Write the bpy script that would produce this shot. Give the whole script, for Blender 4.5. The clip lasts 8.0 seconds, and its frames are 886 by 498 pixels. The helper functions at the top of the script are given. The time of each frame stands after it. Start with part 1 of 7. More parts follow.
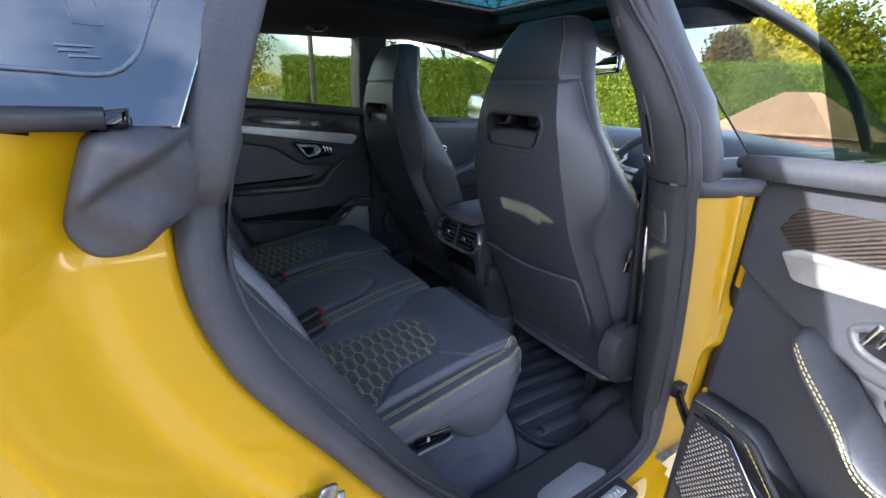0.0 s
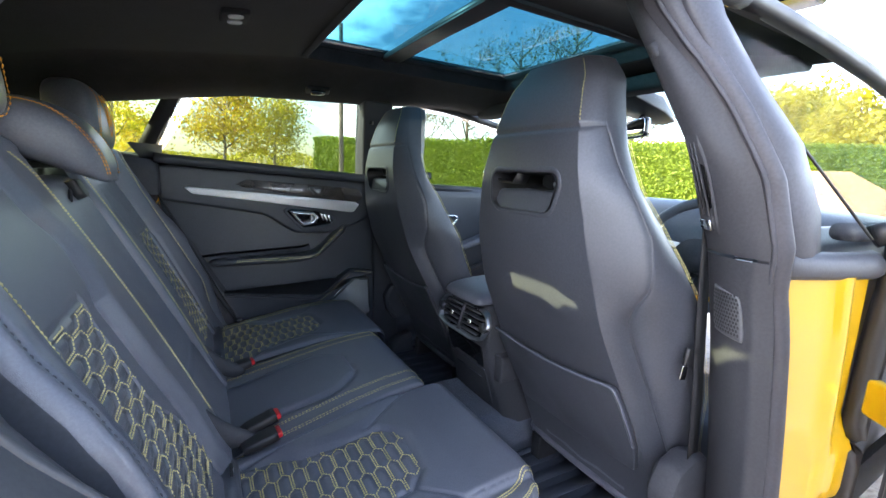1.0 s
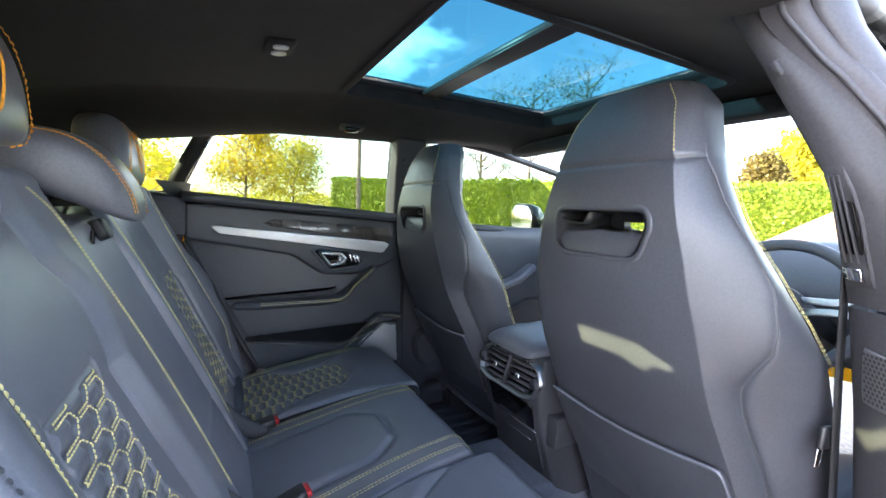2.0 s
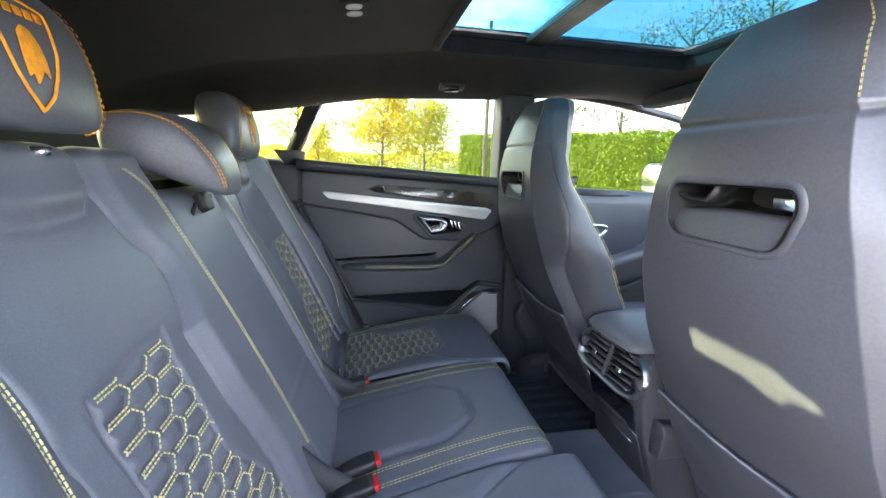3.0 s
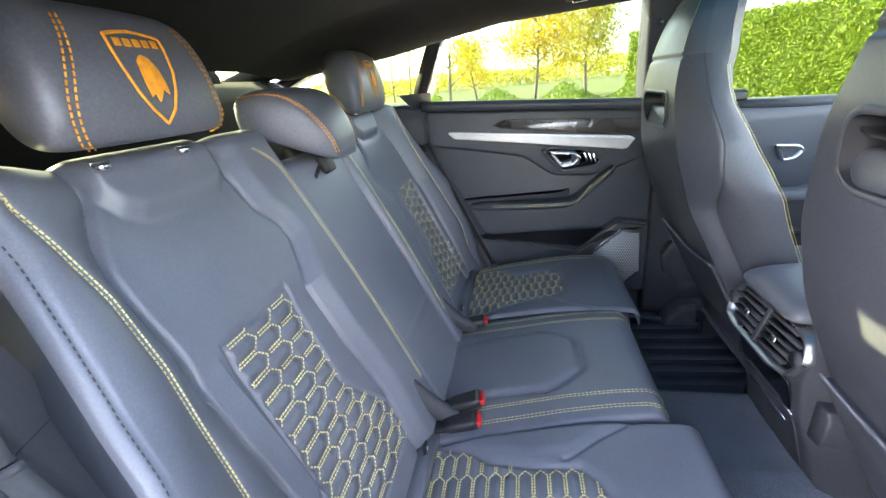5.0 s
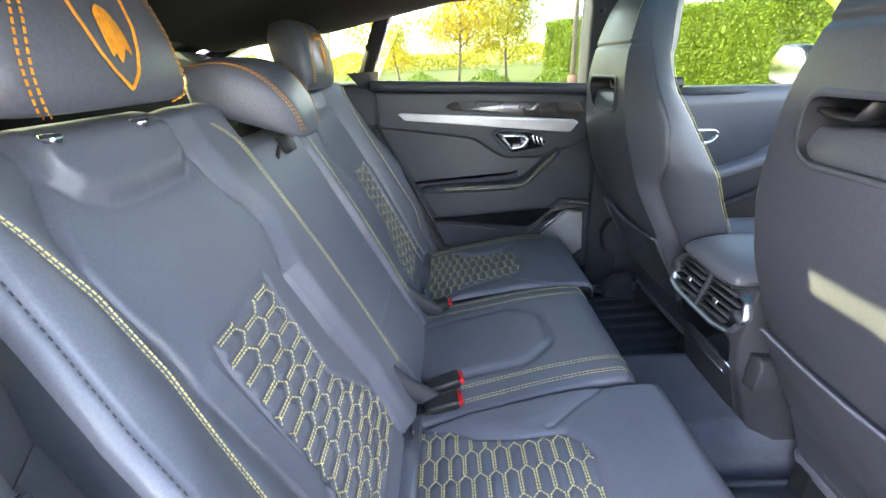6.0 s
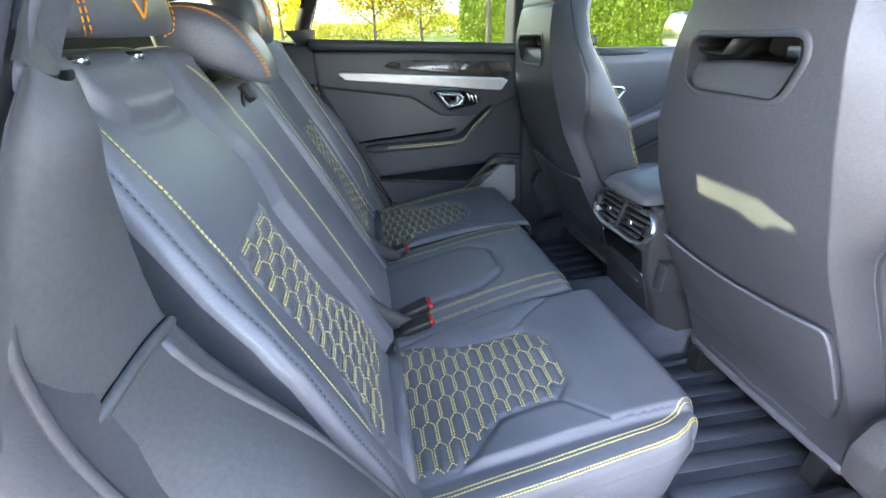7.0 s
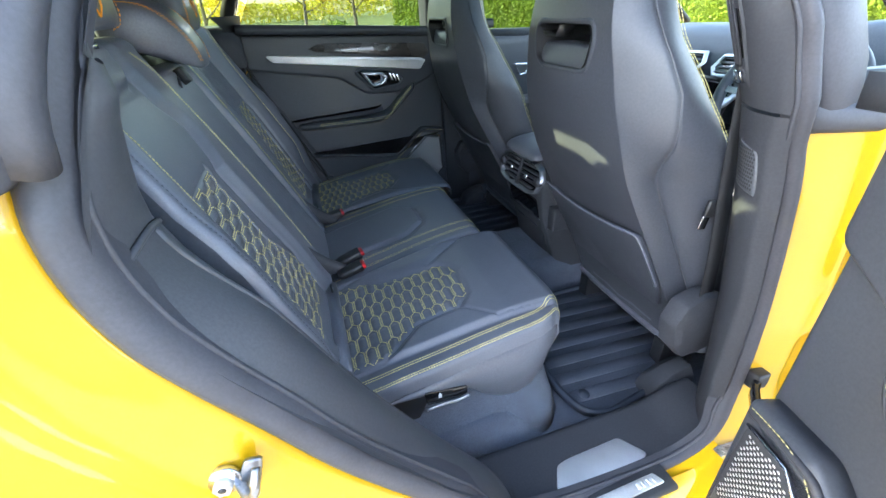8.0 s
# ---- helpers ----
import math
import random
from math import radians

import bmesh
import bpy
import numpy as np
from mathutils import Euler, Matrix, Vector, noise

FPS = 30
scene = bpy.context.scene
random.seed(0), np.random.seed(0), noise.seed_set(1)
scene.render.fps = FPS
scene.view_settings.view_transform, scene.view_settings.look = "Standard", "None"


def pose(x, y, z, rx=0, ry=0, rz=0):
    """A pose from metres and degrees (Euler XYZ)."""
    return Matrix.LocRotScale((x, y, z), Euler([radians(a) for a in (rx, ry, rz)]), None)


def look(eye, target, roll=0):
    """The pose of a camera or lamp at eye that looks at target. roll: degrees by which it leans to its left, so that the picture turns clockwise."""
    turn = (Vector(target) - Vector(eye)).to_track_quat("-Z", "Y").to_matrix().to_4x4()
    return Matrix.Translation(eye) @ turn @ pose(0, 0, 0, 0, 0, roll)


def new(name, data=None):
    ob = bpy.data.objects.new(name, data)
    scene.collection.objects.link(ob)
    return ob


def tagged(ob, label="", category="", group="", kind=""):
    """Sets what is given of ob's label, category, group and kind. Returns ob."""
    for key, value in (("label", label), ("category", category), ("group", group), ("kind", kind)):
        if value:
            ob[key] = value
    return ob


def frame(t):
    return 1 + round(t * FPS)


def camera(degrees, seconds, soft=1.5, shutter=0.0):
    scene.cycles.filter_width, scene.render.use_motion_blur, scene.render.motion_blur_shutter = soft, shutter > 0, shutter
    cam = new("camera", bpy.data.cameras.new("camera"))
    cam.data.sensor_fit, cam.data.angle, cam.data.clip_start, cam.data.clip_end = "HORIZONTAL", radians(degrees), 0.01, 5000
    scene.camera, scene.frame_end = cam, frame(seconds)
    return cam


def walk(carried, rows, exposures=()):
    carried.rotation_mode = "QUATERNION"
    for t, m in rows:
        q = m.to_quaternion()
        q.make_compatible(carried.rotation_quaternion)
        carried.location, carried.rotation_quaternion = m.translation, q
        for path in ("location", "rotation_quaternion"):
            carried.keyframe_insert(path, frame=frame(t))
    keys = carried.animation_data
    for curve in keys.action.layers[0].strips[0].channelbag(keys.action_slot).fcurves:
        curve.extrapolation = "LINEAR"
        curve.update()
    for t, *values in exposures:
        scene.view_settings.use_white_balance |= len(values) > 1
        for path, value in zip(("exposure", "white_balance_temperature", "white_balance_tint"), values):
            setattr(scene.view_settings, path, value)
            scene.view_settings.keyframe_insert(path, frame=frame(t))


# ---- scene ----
cam = camera(94.1, 8.0)
PATH = [
    (0, (-0.033, -1.288, 1.285), (1.013, 0.27, 0.593), 2.2),
    (0.5, (0.059, -1.197, 1.246), (1.078, 0.434, 0.696), 2.3),
    (1, (0.155, -1.121, 1.234), (1.149, 0.577, 0.88), 2.4),
    (1.2, (0.16, -1.097, 1.232), (1.153, 0.615, 0.942), 2.6),
    (2.3, (0.122, -0.946, 1.23), (1.004, 0.842, 1.069), 3.2),
    (2.5, (0.141, -0.937, 1.232), (0.904, 0.899, 1.018), 3.1),
    (3, (0.258, -0.924, 1.261), (0.629, 1.001, 0.866), 1.8),
    (3.5, (0.364, -0.923, 1.297), (0.123, 0.937, 0.603), -2.8),
    (4, (0.411, -0.913, 1.32), (-0.062, 0.883, 0.58), -5.3),
    (4.5, (0.404, -0.895, 1.318), (-0.056, 0.916, 0.604), -5.5),
    (6, (0.274, -0.896, 1.309), (0.232, 0.931, 0.494), -3.4),
    (6.5, (0.207, -0.947, 1.297), (0.363, 0.847, 0.427), -2.9),
    (7, (0.178, -1.028, 1.274), (0.469, 0.717, 0.341), -2.8),
    (7.5, (0.2, -1.177, 1.277), (0.559, 0.526, 0.292), -3.6),
    (8, (0.205, -1.274, 1.29), (0.703, 0.377, 0.278), -3.4),
]
EXPOSURES = [(0, 2.05, 5900, 17), (0.5, 2.45, 5800, 17), (1.2, 3.25, 6200, 17), (2.3, 3.7, 6300, 17), (3, 4.0, 6450, 18), (4, 4.25, 6450, 18), (6, 4.2, 6500, 18), (7, 4.05, 6300, 15), (8, 3.35, 5950, 10)]
walk(cam, [(t, look(eye, target, roll)) for t, eye, target, roll in PATH], EXPOSURES)


# ---- world, sun and exposure ----
SUN_AZ, SUN_EL = 166.0, 17.0          # degrees, counter-clockwise from the car's nose
world = bpy.data.worlds.new("sky")
world.use_nodes = True
scene.world = world
wn, wl = world.node_tree.nodes, world.node_tree.links
sky = wn.new("ShaderNodeTexSky")
sky.sky_type = "NISHITA"
sky.sun_disc = False
sky.sun_elevation = radians(SUN_EL)
sky.sun_rotation = radians(90.0 - SUN_AZ)
sky.air_density, sky.dust_density, sky.ozone_density = 1.0, 1.5, 1.0
# broken white cloud over the blue
wtc = wn.new("ShaderNodeTexCoord")
wmap = wn.new("ShaderNodeMapping")
wmap.inputs["Scale"].default_value = (1.0, 1.0, 2.6)
wnoise = wn.new("ShaderNodeTexNoise")
wnoise.inputs["Scale"].default_value = 2.2
wnoise.inputs["Detail"].default_value = 7.0
wnoise.inputs["Roughness"].default_value = 0.55
wramp = wn.new("ShaderNodeValToRGB")
wramp.color_ramp.elements[0].position = 0.47
wramp.color_ramp.elements[1].position = 0.66
wmix = wn.new("ShaderNodeMixRGB")
wmix.inputs["Color2"].default_value = (13.0, 13.6, 14.5, 1)
wl.new(wtc.outputs["Generated"], wmap.inputs["Vector"])
wl.new(wmap.outputs["Vector"], wnoise.inputs["Vector"])
wl.new(wnoise.outputs["Fac"], wramp.inputs["Fac"])
wsep = wn.new("ShaderNodeSeparateXYZ")
wfade = wn.new("ShaderNodeMapRange")
wfade.interpolation_type = "SMOOTHSTEP"
for k, v in (("From Min", 0.40), ("From Max", 0.85), ("To Min", 1.0), ("To Max", 0.12)):
    wfade.inputs[k].default_value = v
wmul = wn.new("ShaderNodeMath")
wmul.operation = "MULTIPLY"
wl.new(wtc.outputs["Generated"], wsep.inputs["Vector"])
wl.new(wsep.outputs["Z"], wfade.inputs["Value"])
wl.new(wramp.outputs["Color"], wmul.inputs[0])
wl.new(wfade.outputs["Result"], wmul.inputs[1])
wl.new(wmul.outputs["Value"], wmix.inputs["Fac"])
wl.new(sky.outputs["Color"], wmix.inputs["Color1"])
wl.new(wmix.outputs["Color"], wn["Background"].inputs["Color"])
wn["Background"].inputs["Strength"].default_value = 0.15

sun_data = bpy.data.lights.new("sun", "SUN")
sun_data.energy, sun_data.angle, sun_data.color = 3.6, radians(0.55), (1.0, 0.93, 0.82)
sun = new("sun", sun_data)
_d = Vector((math.cos(radians(SUN_AZ)) * math.cos(radians(SUN_EL)), math.sin(radians(SUN_AZ)) * math.cos(radians(SUN_EL)), math.sin(radians(SUN_EL))))
sun.matrix_world = look(_d * 30, (0, 0, 0))


# ---- materials ----
def surf(name, base, rough, metal=0.0, var=0.18, scale=9.0, fine=0.12, fine_scale=240.0, bump=0.15, grain="noise", grain_scale=900.0, depth=0.0006, coat=0.0, sheen=0.0, spec=0.5, rvar=0.08):
    """A surface with soft variation at two scales, a fine relief and uneven gloss."""
    m = bpy.data.materials.new(name)
    m.use_nodes = True
    n, l = m.node_tree.nodes, m.node_tree.links
    b = n["Principled BSDF"]
    tc = n.new("ShaderNodeTexCoord")
    big = n.new("ShaderNodeTexNoise")
    big.inputs["Scale"].default_value, big.inputs["Detail"].default_value = scale, 5.0
    small = n.new("ShaderNodeTexNoise")
    small.inputs["Scale"].default_value, small.inputs["Detail"].default_value = fine_scale, 3.0
    l.new(tc.outputs["Object"], big.inputs["Vector"])
    l.new(tc.outputs["Object"], small.inputs["Vector"])

    def ranged(sock, lo, hi):
        r = n.new("ShaderNodeMapRange")
        r.inputs["From Min"].default_value, r.inputs["From Max"].default_value = 0.3, 0.7
        r.inputs["To Min"].default_value, r.inputs["To Max"].default_value = lo, hi
        l.new(sock, r.inputs["Value"])
        return r.outputs["Result"]

    mul = n.new("ShaderNodeMath")
    mul.operation = "MULTIPLY"
    l.new(ranged(big.outputs["Fac"], 1 - var, 1 + var), mul.inputs[0])
    l.new(ranged(small.outputs["Fac"], 1 - fine, 1 + fine), mul.inputs[1])
    col = n.new("ShaderNodeMixRGB")
    col.blend_type = "MULTIPLY"
    col.inputs["Fac"].default_value = 1.0
    col.inputs["Color1"].default_value = (*base, 1)
    l.new(mul.outputs["Value"], col.inputs["Color2"])
    l.new(col.outputs["Color"], b.inputs["Base Color"])
    l.new(ranged(big.outputs["Fac"], max(0.02, rough - rvar), min(1, rough + rvar)), b.inputs["Roughness"])
    b.inputs["Metallic"].default_value = metal
    b.inputs["Coat Weight"].default_value = coat
    b.inputs["Coat Roughness"].default_value = 0.04
    b.inputs["Sheen Weight"].default_value = sheen
    b.inputs["Specular IOR Level"].default_value = spec
    if bump:
        if grain == "cells":
            g = n.new("ShaderNodeTexVoronoi")
            g.feature = "DISTANCE_TO_EDGE"
            g.inputs["Scale"].default_value = grain_scale
            out = g.outputs["Distance"]
        else:
            g = n.new("ShaderNodeTexNoise")
            g.inputs["Scale"].default_value, g.inputs["Detail"].default_value = grain_scale, 2.0
            out = g.outputs["Fac"]
        l.new(tc.outputs["Object"], g.inputs["Vector"])
        bp = n.new("ShaderNodeBump")
        bp.inputs["Strength"].default_value, bp.inputs["Distance"].default_value = bump, depth
        l.new(out, bp.inputs["Height"])
        l.new(bp.outputs["Normal"], b.inputs["Normal"])
    return m


def glass(name, tint, rough=0.0, shine=0.035, graze=0.11):
    """A thin pane: see-through with tint, and a real surface reflection."""
    m = bpy.data.materials.new(name)
    m.use_nodes = True
    n, l = m.node_tree.nodes, m.node_tree.links
    for x in list(n):
        if x.type != "OUTPUT_MATERIAL":
            n.remove(x)
    t = n.new("ShaderNodeBsdfTransparent")
    t.inputs["Color"].default_value = (*tint, 1)
    g = n.new("ShaderNodeBsdfGlossy")
    g.inputs["Roughness"].default_value = rough
    lw = n.new("ShaderNodeLayerWeight")
    lw.inputs["Blend"].default_value = 0.5
    pw = n.new("ShaderNodeMath")
    pw.operation = "POWER"
    pw.inputs[1].default_value = 5.0
    l.new(lw.outputs["Facing"], pw.inputs[0])
    f = n.new("ShaderNodeMath")
    f.operation = "MULTIPLY_ADD"
    f.inputs[1].default_value, f.inputs[2].default_value = graze, shine
    l.new(pw.outputs["Value"], f.inputs[0])
    mx = n.new("ShaderNodeMixShader")
    l.new(f.outputs["Value"], mx.inputs["Fac"])
    l.new(t.outputs["BSDF"], mx.inputs[1])
    l.new(g.outputs["BSDF"], mx.inputs[2])
    l.new(mx.outputs["Shader"], n["Material Output"].inputs["Surface"])
    return m


LEATHER = surf("leather", (0.126, 0.131, 0.154), 0.38, var=0.10, scale=7, fine=0.10, fine_scale=420, bump=0.30, grain="cells", grain_scale=620, depth=0.0005)
LEATHER_SMOOTH = surf("smooth_leather", (0.110, 0.114, 0.134), 0.36, var=0.08, scale=5, bump=0.22, grain="cells", grain_scale=800, depth=0.0004)
SUEDE = surf("suede", (0.018, 0.018, 0.021), 0.95, var=0.25, scale=14, fine=0.25, fine_scale=300, bump=0.25, grain_scale=700, sheen=0.05)
SUEDE.node_tree.nodes["Principled BSDF"].inputs["Specular IOR Level"].default_value = 0.1

LEATHER_BACK = surf("seat_back_leather", (0.062, 0.065, 0.077), 0.38, var=0.08, scale=5, bump=0.22, grain="cells", grain_scale=800, depth=0.0004)
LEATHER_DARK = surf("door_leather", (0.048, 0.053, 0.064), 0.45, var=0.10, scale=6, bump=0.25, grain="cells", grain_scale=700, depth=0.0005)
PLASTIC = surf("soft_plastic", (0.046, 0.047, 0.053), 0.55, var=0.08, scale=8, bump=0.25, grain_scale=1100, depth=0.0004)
for _m in (PLASTIC,):
    _m.node_tree.nodes["Principled BSDF"].inputs["Specular IOR Level"].default_value = 0.25
# lighter copy of the soft plastic: glare on the side trim put into its grey
TRIM = surf("trim_plastic", (0.068, 0.069, 0.076), 0.46, var=0.08, scale=6, bump=0.25, grain_scale=1000, depth=0.0004)
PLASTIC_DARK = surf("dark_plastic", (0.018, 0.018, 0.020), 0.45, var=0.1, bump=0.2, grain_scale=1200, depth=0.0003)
GLOSS_BLACK = surf("gloss_black", (0.008, 0.008, 0.009), 0.07, var=0.05, bump=0.0, coat=0.5, rvar=0.03)
RUBBER = surf("rubber_seal", (0.058, 0.058, 0.067), 0.52, var=0.14, scale=11, fine=0.1, bump=0.2, grain_scale=500, depth=0.0008, rvar=0.12)
RUBBER.node_tree.nodes["Principled BSDF"].inputs["Specular IOR Level"].default_value = 0.3
CARPET = surf("carpet", (0.092, 0.104, 0.136), 0.95, var=0.22, scale=10, fine=0.5, fine_scale=520, bump=0.8, grain_scale=900, depth=0.002, sheen=0.3)
MAT_RUBBER = surf("mat_rubber", (0.044, 0.052, 0.070), 0.55, var=0.2, scale=12, fine=0.2, bump=0.4, grain_scale=700, depth=0.001)
RIB_RUBBER = surf("rib_rubber", (0.056, 0.064, 0.084), 0.55, var=0.2, scale=12, fine=0.2, bump=0.4, grain_scale=700, depth=0.001)
PAINT = surf("yellow_paint", (0.54, 0.308, 0.0005), 0.34, var=0.03, scale=3, fine=0.04, fine_scale=1500, bump=0.015, grain_scale=60, depth=0.001, coat=0.8, rvar=0.03)
PAINT.node_tree.nodes["Principled BSDF"].inputs["Specular IOR Level"].default_value = 0.3
GRILLE = surf("grille_plastic", (0.10, 0.102, 0.11), 0.45, var=0.08, bump=0.1)
CHROME = surf("satin_chrome", (0.75, 0.76, 0.78), 0.14, metal=1.0, var=0.05, bump=0.0, rvar=0.05)
ALUMINIUM = surf("brushed_aluminium", (0.86, 0.86, 0.87), 0.48, metal=0.9, var=0.06, scale=20, fine=0.12, fine_scale=800, bump=0.08, grain_scale=700, depth=0.0003)
STITCH = surf("yellow_thread", (0.66, 0.57, 0.25), 0.75, var=0.15, scale=60, bump=0.3, grain_scale=3000, depth=0.0003)
ORANGE_THREAD = surf("orange_thread", (0.85, 0.33, 0.02), 0.6, var=0.15, scale=90, bump=0.5, grain_scale=2600, depth=0.0004)
RED_PLASTIC = surf("red_plastic", (0.55, 0.015, 0.02), 0.35, var=0.08, bump=0.1)
WEBBING = surf("belt_webbing", (0.015, 0.015, 0.017), 0.7, var=0.1, bump=0.7, grain="cells", grain_scale=700, depth=0.0008)
SATIN_GREY = surf("satin_grey_metal", (0.30, 0.31, 0.33), 0.30, metal=0.9, var=0.06, bump=0.05, rvar=0.05)
GLASS_CLEAR = glass("window_glass", (0.49, 0.535, 0.48), shine=0.012, graze=0.05)
GLASS_FRONT = glass("front_glass", (0.72, 0.75, 0.72), shine=0.006, graze=0.02)
GLASS_ROOF = glass("roof_glass", (0.20, 0.37, 0.40))
GLASS_DOOR = glass("tinted_glass", (0.40, 0.46, 0.40))
GLASS_HATCH = glass("hatch_glass", (0.50, 0.54, 0.32))
GLASS_QUARTER = glass("quarter_glass", (0.58, 0.62, 0.48))
GLASS_DARK = glass("privacy_glass", (0.14, 0.17, 0.16), shine=0.33)
WHITE_MARK = surf("white_print", (0.7, 0.7, 0.7), 0.6, var=0.03, bump=0.0)
GREY_PRINT = surf("grey_print", (0.10, 0.12, 0.17), 0.5, var=0.1, bump=0.0)
LENS = surf("lamp_lens", (0.40, 0.40, 0.42), 0.16, var=0.06, bump=0.3, grain="cells", grain_scale=500)


def carbon_material():
    m = surf("carbon_weave", (0.05, 0.043, 0.038), 0.28, var=0.08, bump=0.0, coat=0.7)
    n, l = m.node_tree.nodes, m.node_tree.links
    b = n["Principled BSDF"]
    tc = n.new("ShaderNodeTexCoord")
    mp = n.new("ShaderNodeMapping")
    mp.inputs["Rotation"].default_value = (0, radians(38), 0)
    w = n.new("ShaderNodeTexWave")
    w.inputs["Scale"].default_value = 80.0
    w.inputs["Distortion"].default_value = 0.5
    w.bands_direction = "X"
    w2 = n.new("ShaderNodeTexWave")
    w2.inputs["Scale"].default_value = 190.0
    w2.bands_direction = "Z"
    mm = n.new("ShaderNodeMath")
    mm.operation = "MULTIPLY"
    rp = n.new("ShaderNodeValToRGB")
    rp.color_ramp.elements[0].color = (0.012, 0.011, 0.010, 1)
    rp.color_ramp.elements[1].color = (0.13, 0.105, 0.09, 1)
    l.new(tc.outputs["Object"], mp.inputs["Vector"])
    l.new(mp.outputs["Vector"], w.inputs["Vector"])
    l.new(mp.outputs["Vector"], w2.inputs["Vector"])
    l.new(w.outputs["Fac"], mm.inputs[0])
    l.new(w2.outputs["Fac"], mm.inputs[1])
    l.new(mm.outputs["Value"], rp.inputs["Fac"])
    l.new(rp.outputs["Color"], b.inputs["Base Color"])
    return m


CARBON = carbon_material()


# ---- building helpers ----
def thing(name, label, category, at=(0, 0, 0), group="", kind=""):
    ob = new(name)
    ob.location = at
    ob.empty_display_size = 0.05
    return tagged(ob, label, category, group, kind)


def part(name, bm, material, parent=None, label="", smooth=True, subdiv=0, thick=0.0, bevel=0.0, edge=None):
    """Links a bmesh as ONE mesh object, given in world coordinates, under its thing or part."""
    bmesh.ops.recalc_face_normals(bm, faces=bm.faces)
    if material.name.endswith("_glass") and len(bm.faces) < 60:
        smooth = False                     # flat panes
    me = bpy.data.meshes.new(name)
    bm.to_mesh(me)
    bm.free()
    me.materials.append(material)
    if smooth:
        me.polygons.foreach_set("use_smooth", [True] * len(me.polygons))
    ob = new(name, me)
    if parent is not None:
        ob.parent = parent
        if parent.parent is None:
            ob.matrix_parent_inverse = Matrix.Translation(-parent.location)
    if thick:
        s = ob.modifiers.new("thickness", "SOLIDIFY")
        s.thickness, s.offset = thick, -1
    if bevel:
        b = ob.modifiers.new("bevel", "BEVEL")
        b.width, b.segments, b.limit_method, b.angle_limit = bevel, 2, "ANGLE", radians(40)
    if subdiv:
        s = ob.modifiers.new("smooth", "SUBSURF")
        s.levels = s.render_levels = subdiv
    if edge:
        me.set_sharp_from_angle(angle=radians(edge))
    return tagged(ob, label) if label else ob


def lerp(a, b, t):
    return a + (b - a) * t


def sm(a, b, x):
    t = min(1.0, max(0.0, (x - a) / (b - a))) if a != b else float(x > a)
    return t * t * (3 - 2 * t)


def ip(x, table):
    """Piecewise-linear look-up in a table of (x, y)."""
    return float(np.interp(x, [p[0] for p in table], [p[1] for p in table]))


def curve(points, n, closed=False):
    """n points spaced evenly on a smooth curve through the given ones."""
    pts = [Vector(p) for p in points]
    m = len(pts)
    dense = []
    for i in range(m if closed else m - 1):
        p0 = pts[(i - 1) % m] if closed or i else pts[0]
        p1, p2 = pts[i], pts[(i + 1) % m]
        p3 = pts[(i + 2) % m] if closed or i + 2 < m else pts[-1]
        for k in range(12):
            t = k / 12
            dense.append(0.5 * ((2 * p1) + (p2 - p0) * t + (2 * p0 - 5 * p1 + 4 * p2 - p3) * t * t + (3 * p1 - p0 - 3 * p2 + p3) * t ** 3))
    dense.append(pts[0].copy() if closed else pts[-1].copy())
    d = np.concatenate([[0], np.cumsum([(dense[i + 1] - dense[i]).length for i in range(len(dense) - 1)])])
    out = []
    for s in np.linspace(0, d[-1], n + (1 if closed else 0)):
        i = min(len(dense) - 2, int(np.searchsorted(d, s, "right")) - 1)
        w = (s - d[i]) / max(1e-9, d[i + 1] - d[i])
        out.append(dense[i].lerp(dense[i + 1], w))
    return out[:-1] if closed else out


def grid(fn, us, vs):
    """A sheet of faces through fn(u, v)."""
    bm = bmesh.new()
    rows = [[bm.verts.new(fn(u, v)) for u in us] for v in vs]
    for j in range(len(vs) - 1):
        for i in range(len(us) - 1):
            bm.faces.new((rows[j][i], rows[j][i + 1], rows[j + 1][i + 1], rows[j + 1][i]))
    return bm


def loft(rings, closed=True, caps=True, loop=False):
    """A skin over rings with equal numbers of points."""
    bm = bmesh.new()
    rows = [[bm.verts.new(p) for p in r] for r in rings]
    n = len(rows[0])
    for j in range(len(rows) if loop else len(rows) - 1):
        a, b = rows[j], rows[(j + 1) % len(rows)]
        for i in range(n if closed else n - 1):
            k = (i + 1) % n
            bm.faces.new((a[i], a[k], b[k], b[i]))
    if caps and closed and not loop:
        bm.faces.new(rows[0][::-1])
        bm.faces.new(rows[-1])
    return bm


def sweep(path, profile, up=(0, 0, 1), loop=False, closed=True, scale=None):
    """A profile of (side, up) offsets carried along a path."""
    path = [Vector(p) for p in path]
    up = Vector(up)
    rings, n = [], len(path)
    for i, p in enumerate(path):
        a = path[(i - 1) % n] if loop or i else path[0]
        b = path[(i + 1) % n] if loop or i < n - 1 else path[-1]
        t = (b - a).normalized()
        side = t.cross(up).normalized()
        u2 = side.cross(t).normalized()
        k = scale[i] if scale else 1.0
        rings.append([p + side * q[0] * k + u2 * q[1] * k for q in profile])
    return loft(rings, closed, True, loop)


def circle(r, n=10, ry=None):
    ry = r if ry is None else ry
    return [(r * math.cos(2 * math.pi * i / n), ry * math.sin(2 * math.pi * i / n)) for i in range(n)]


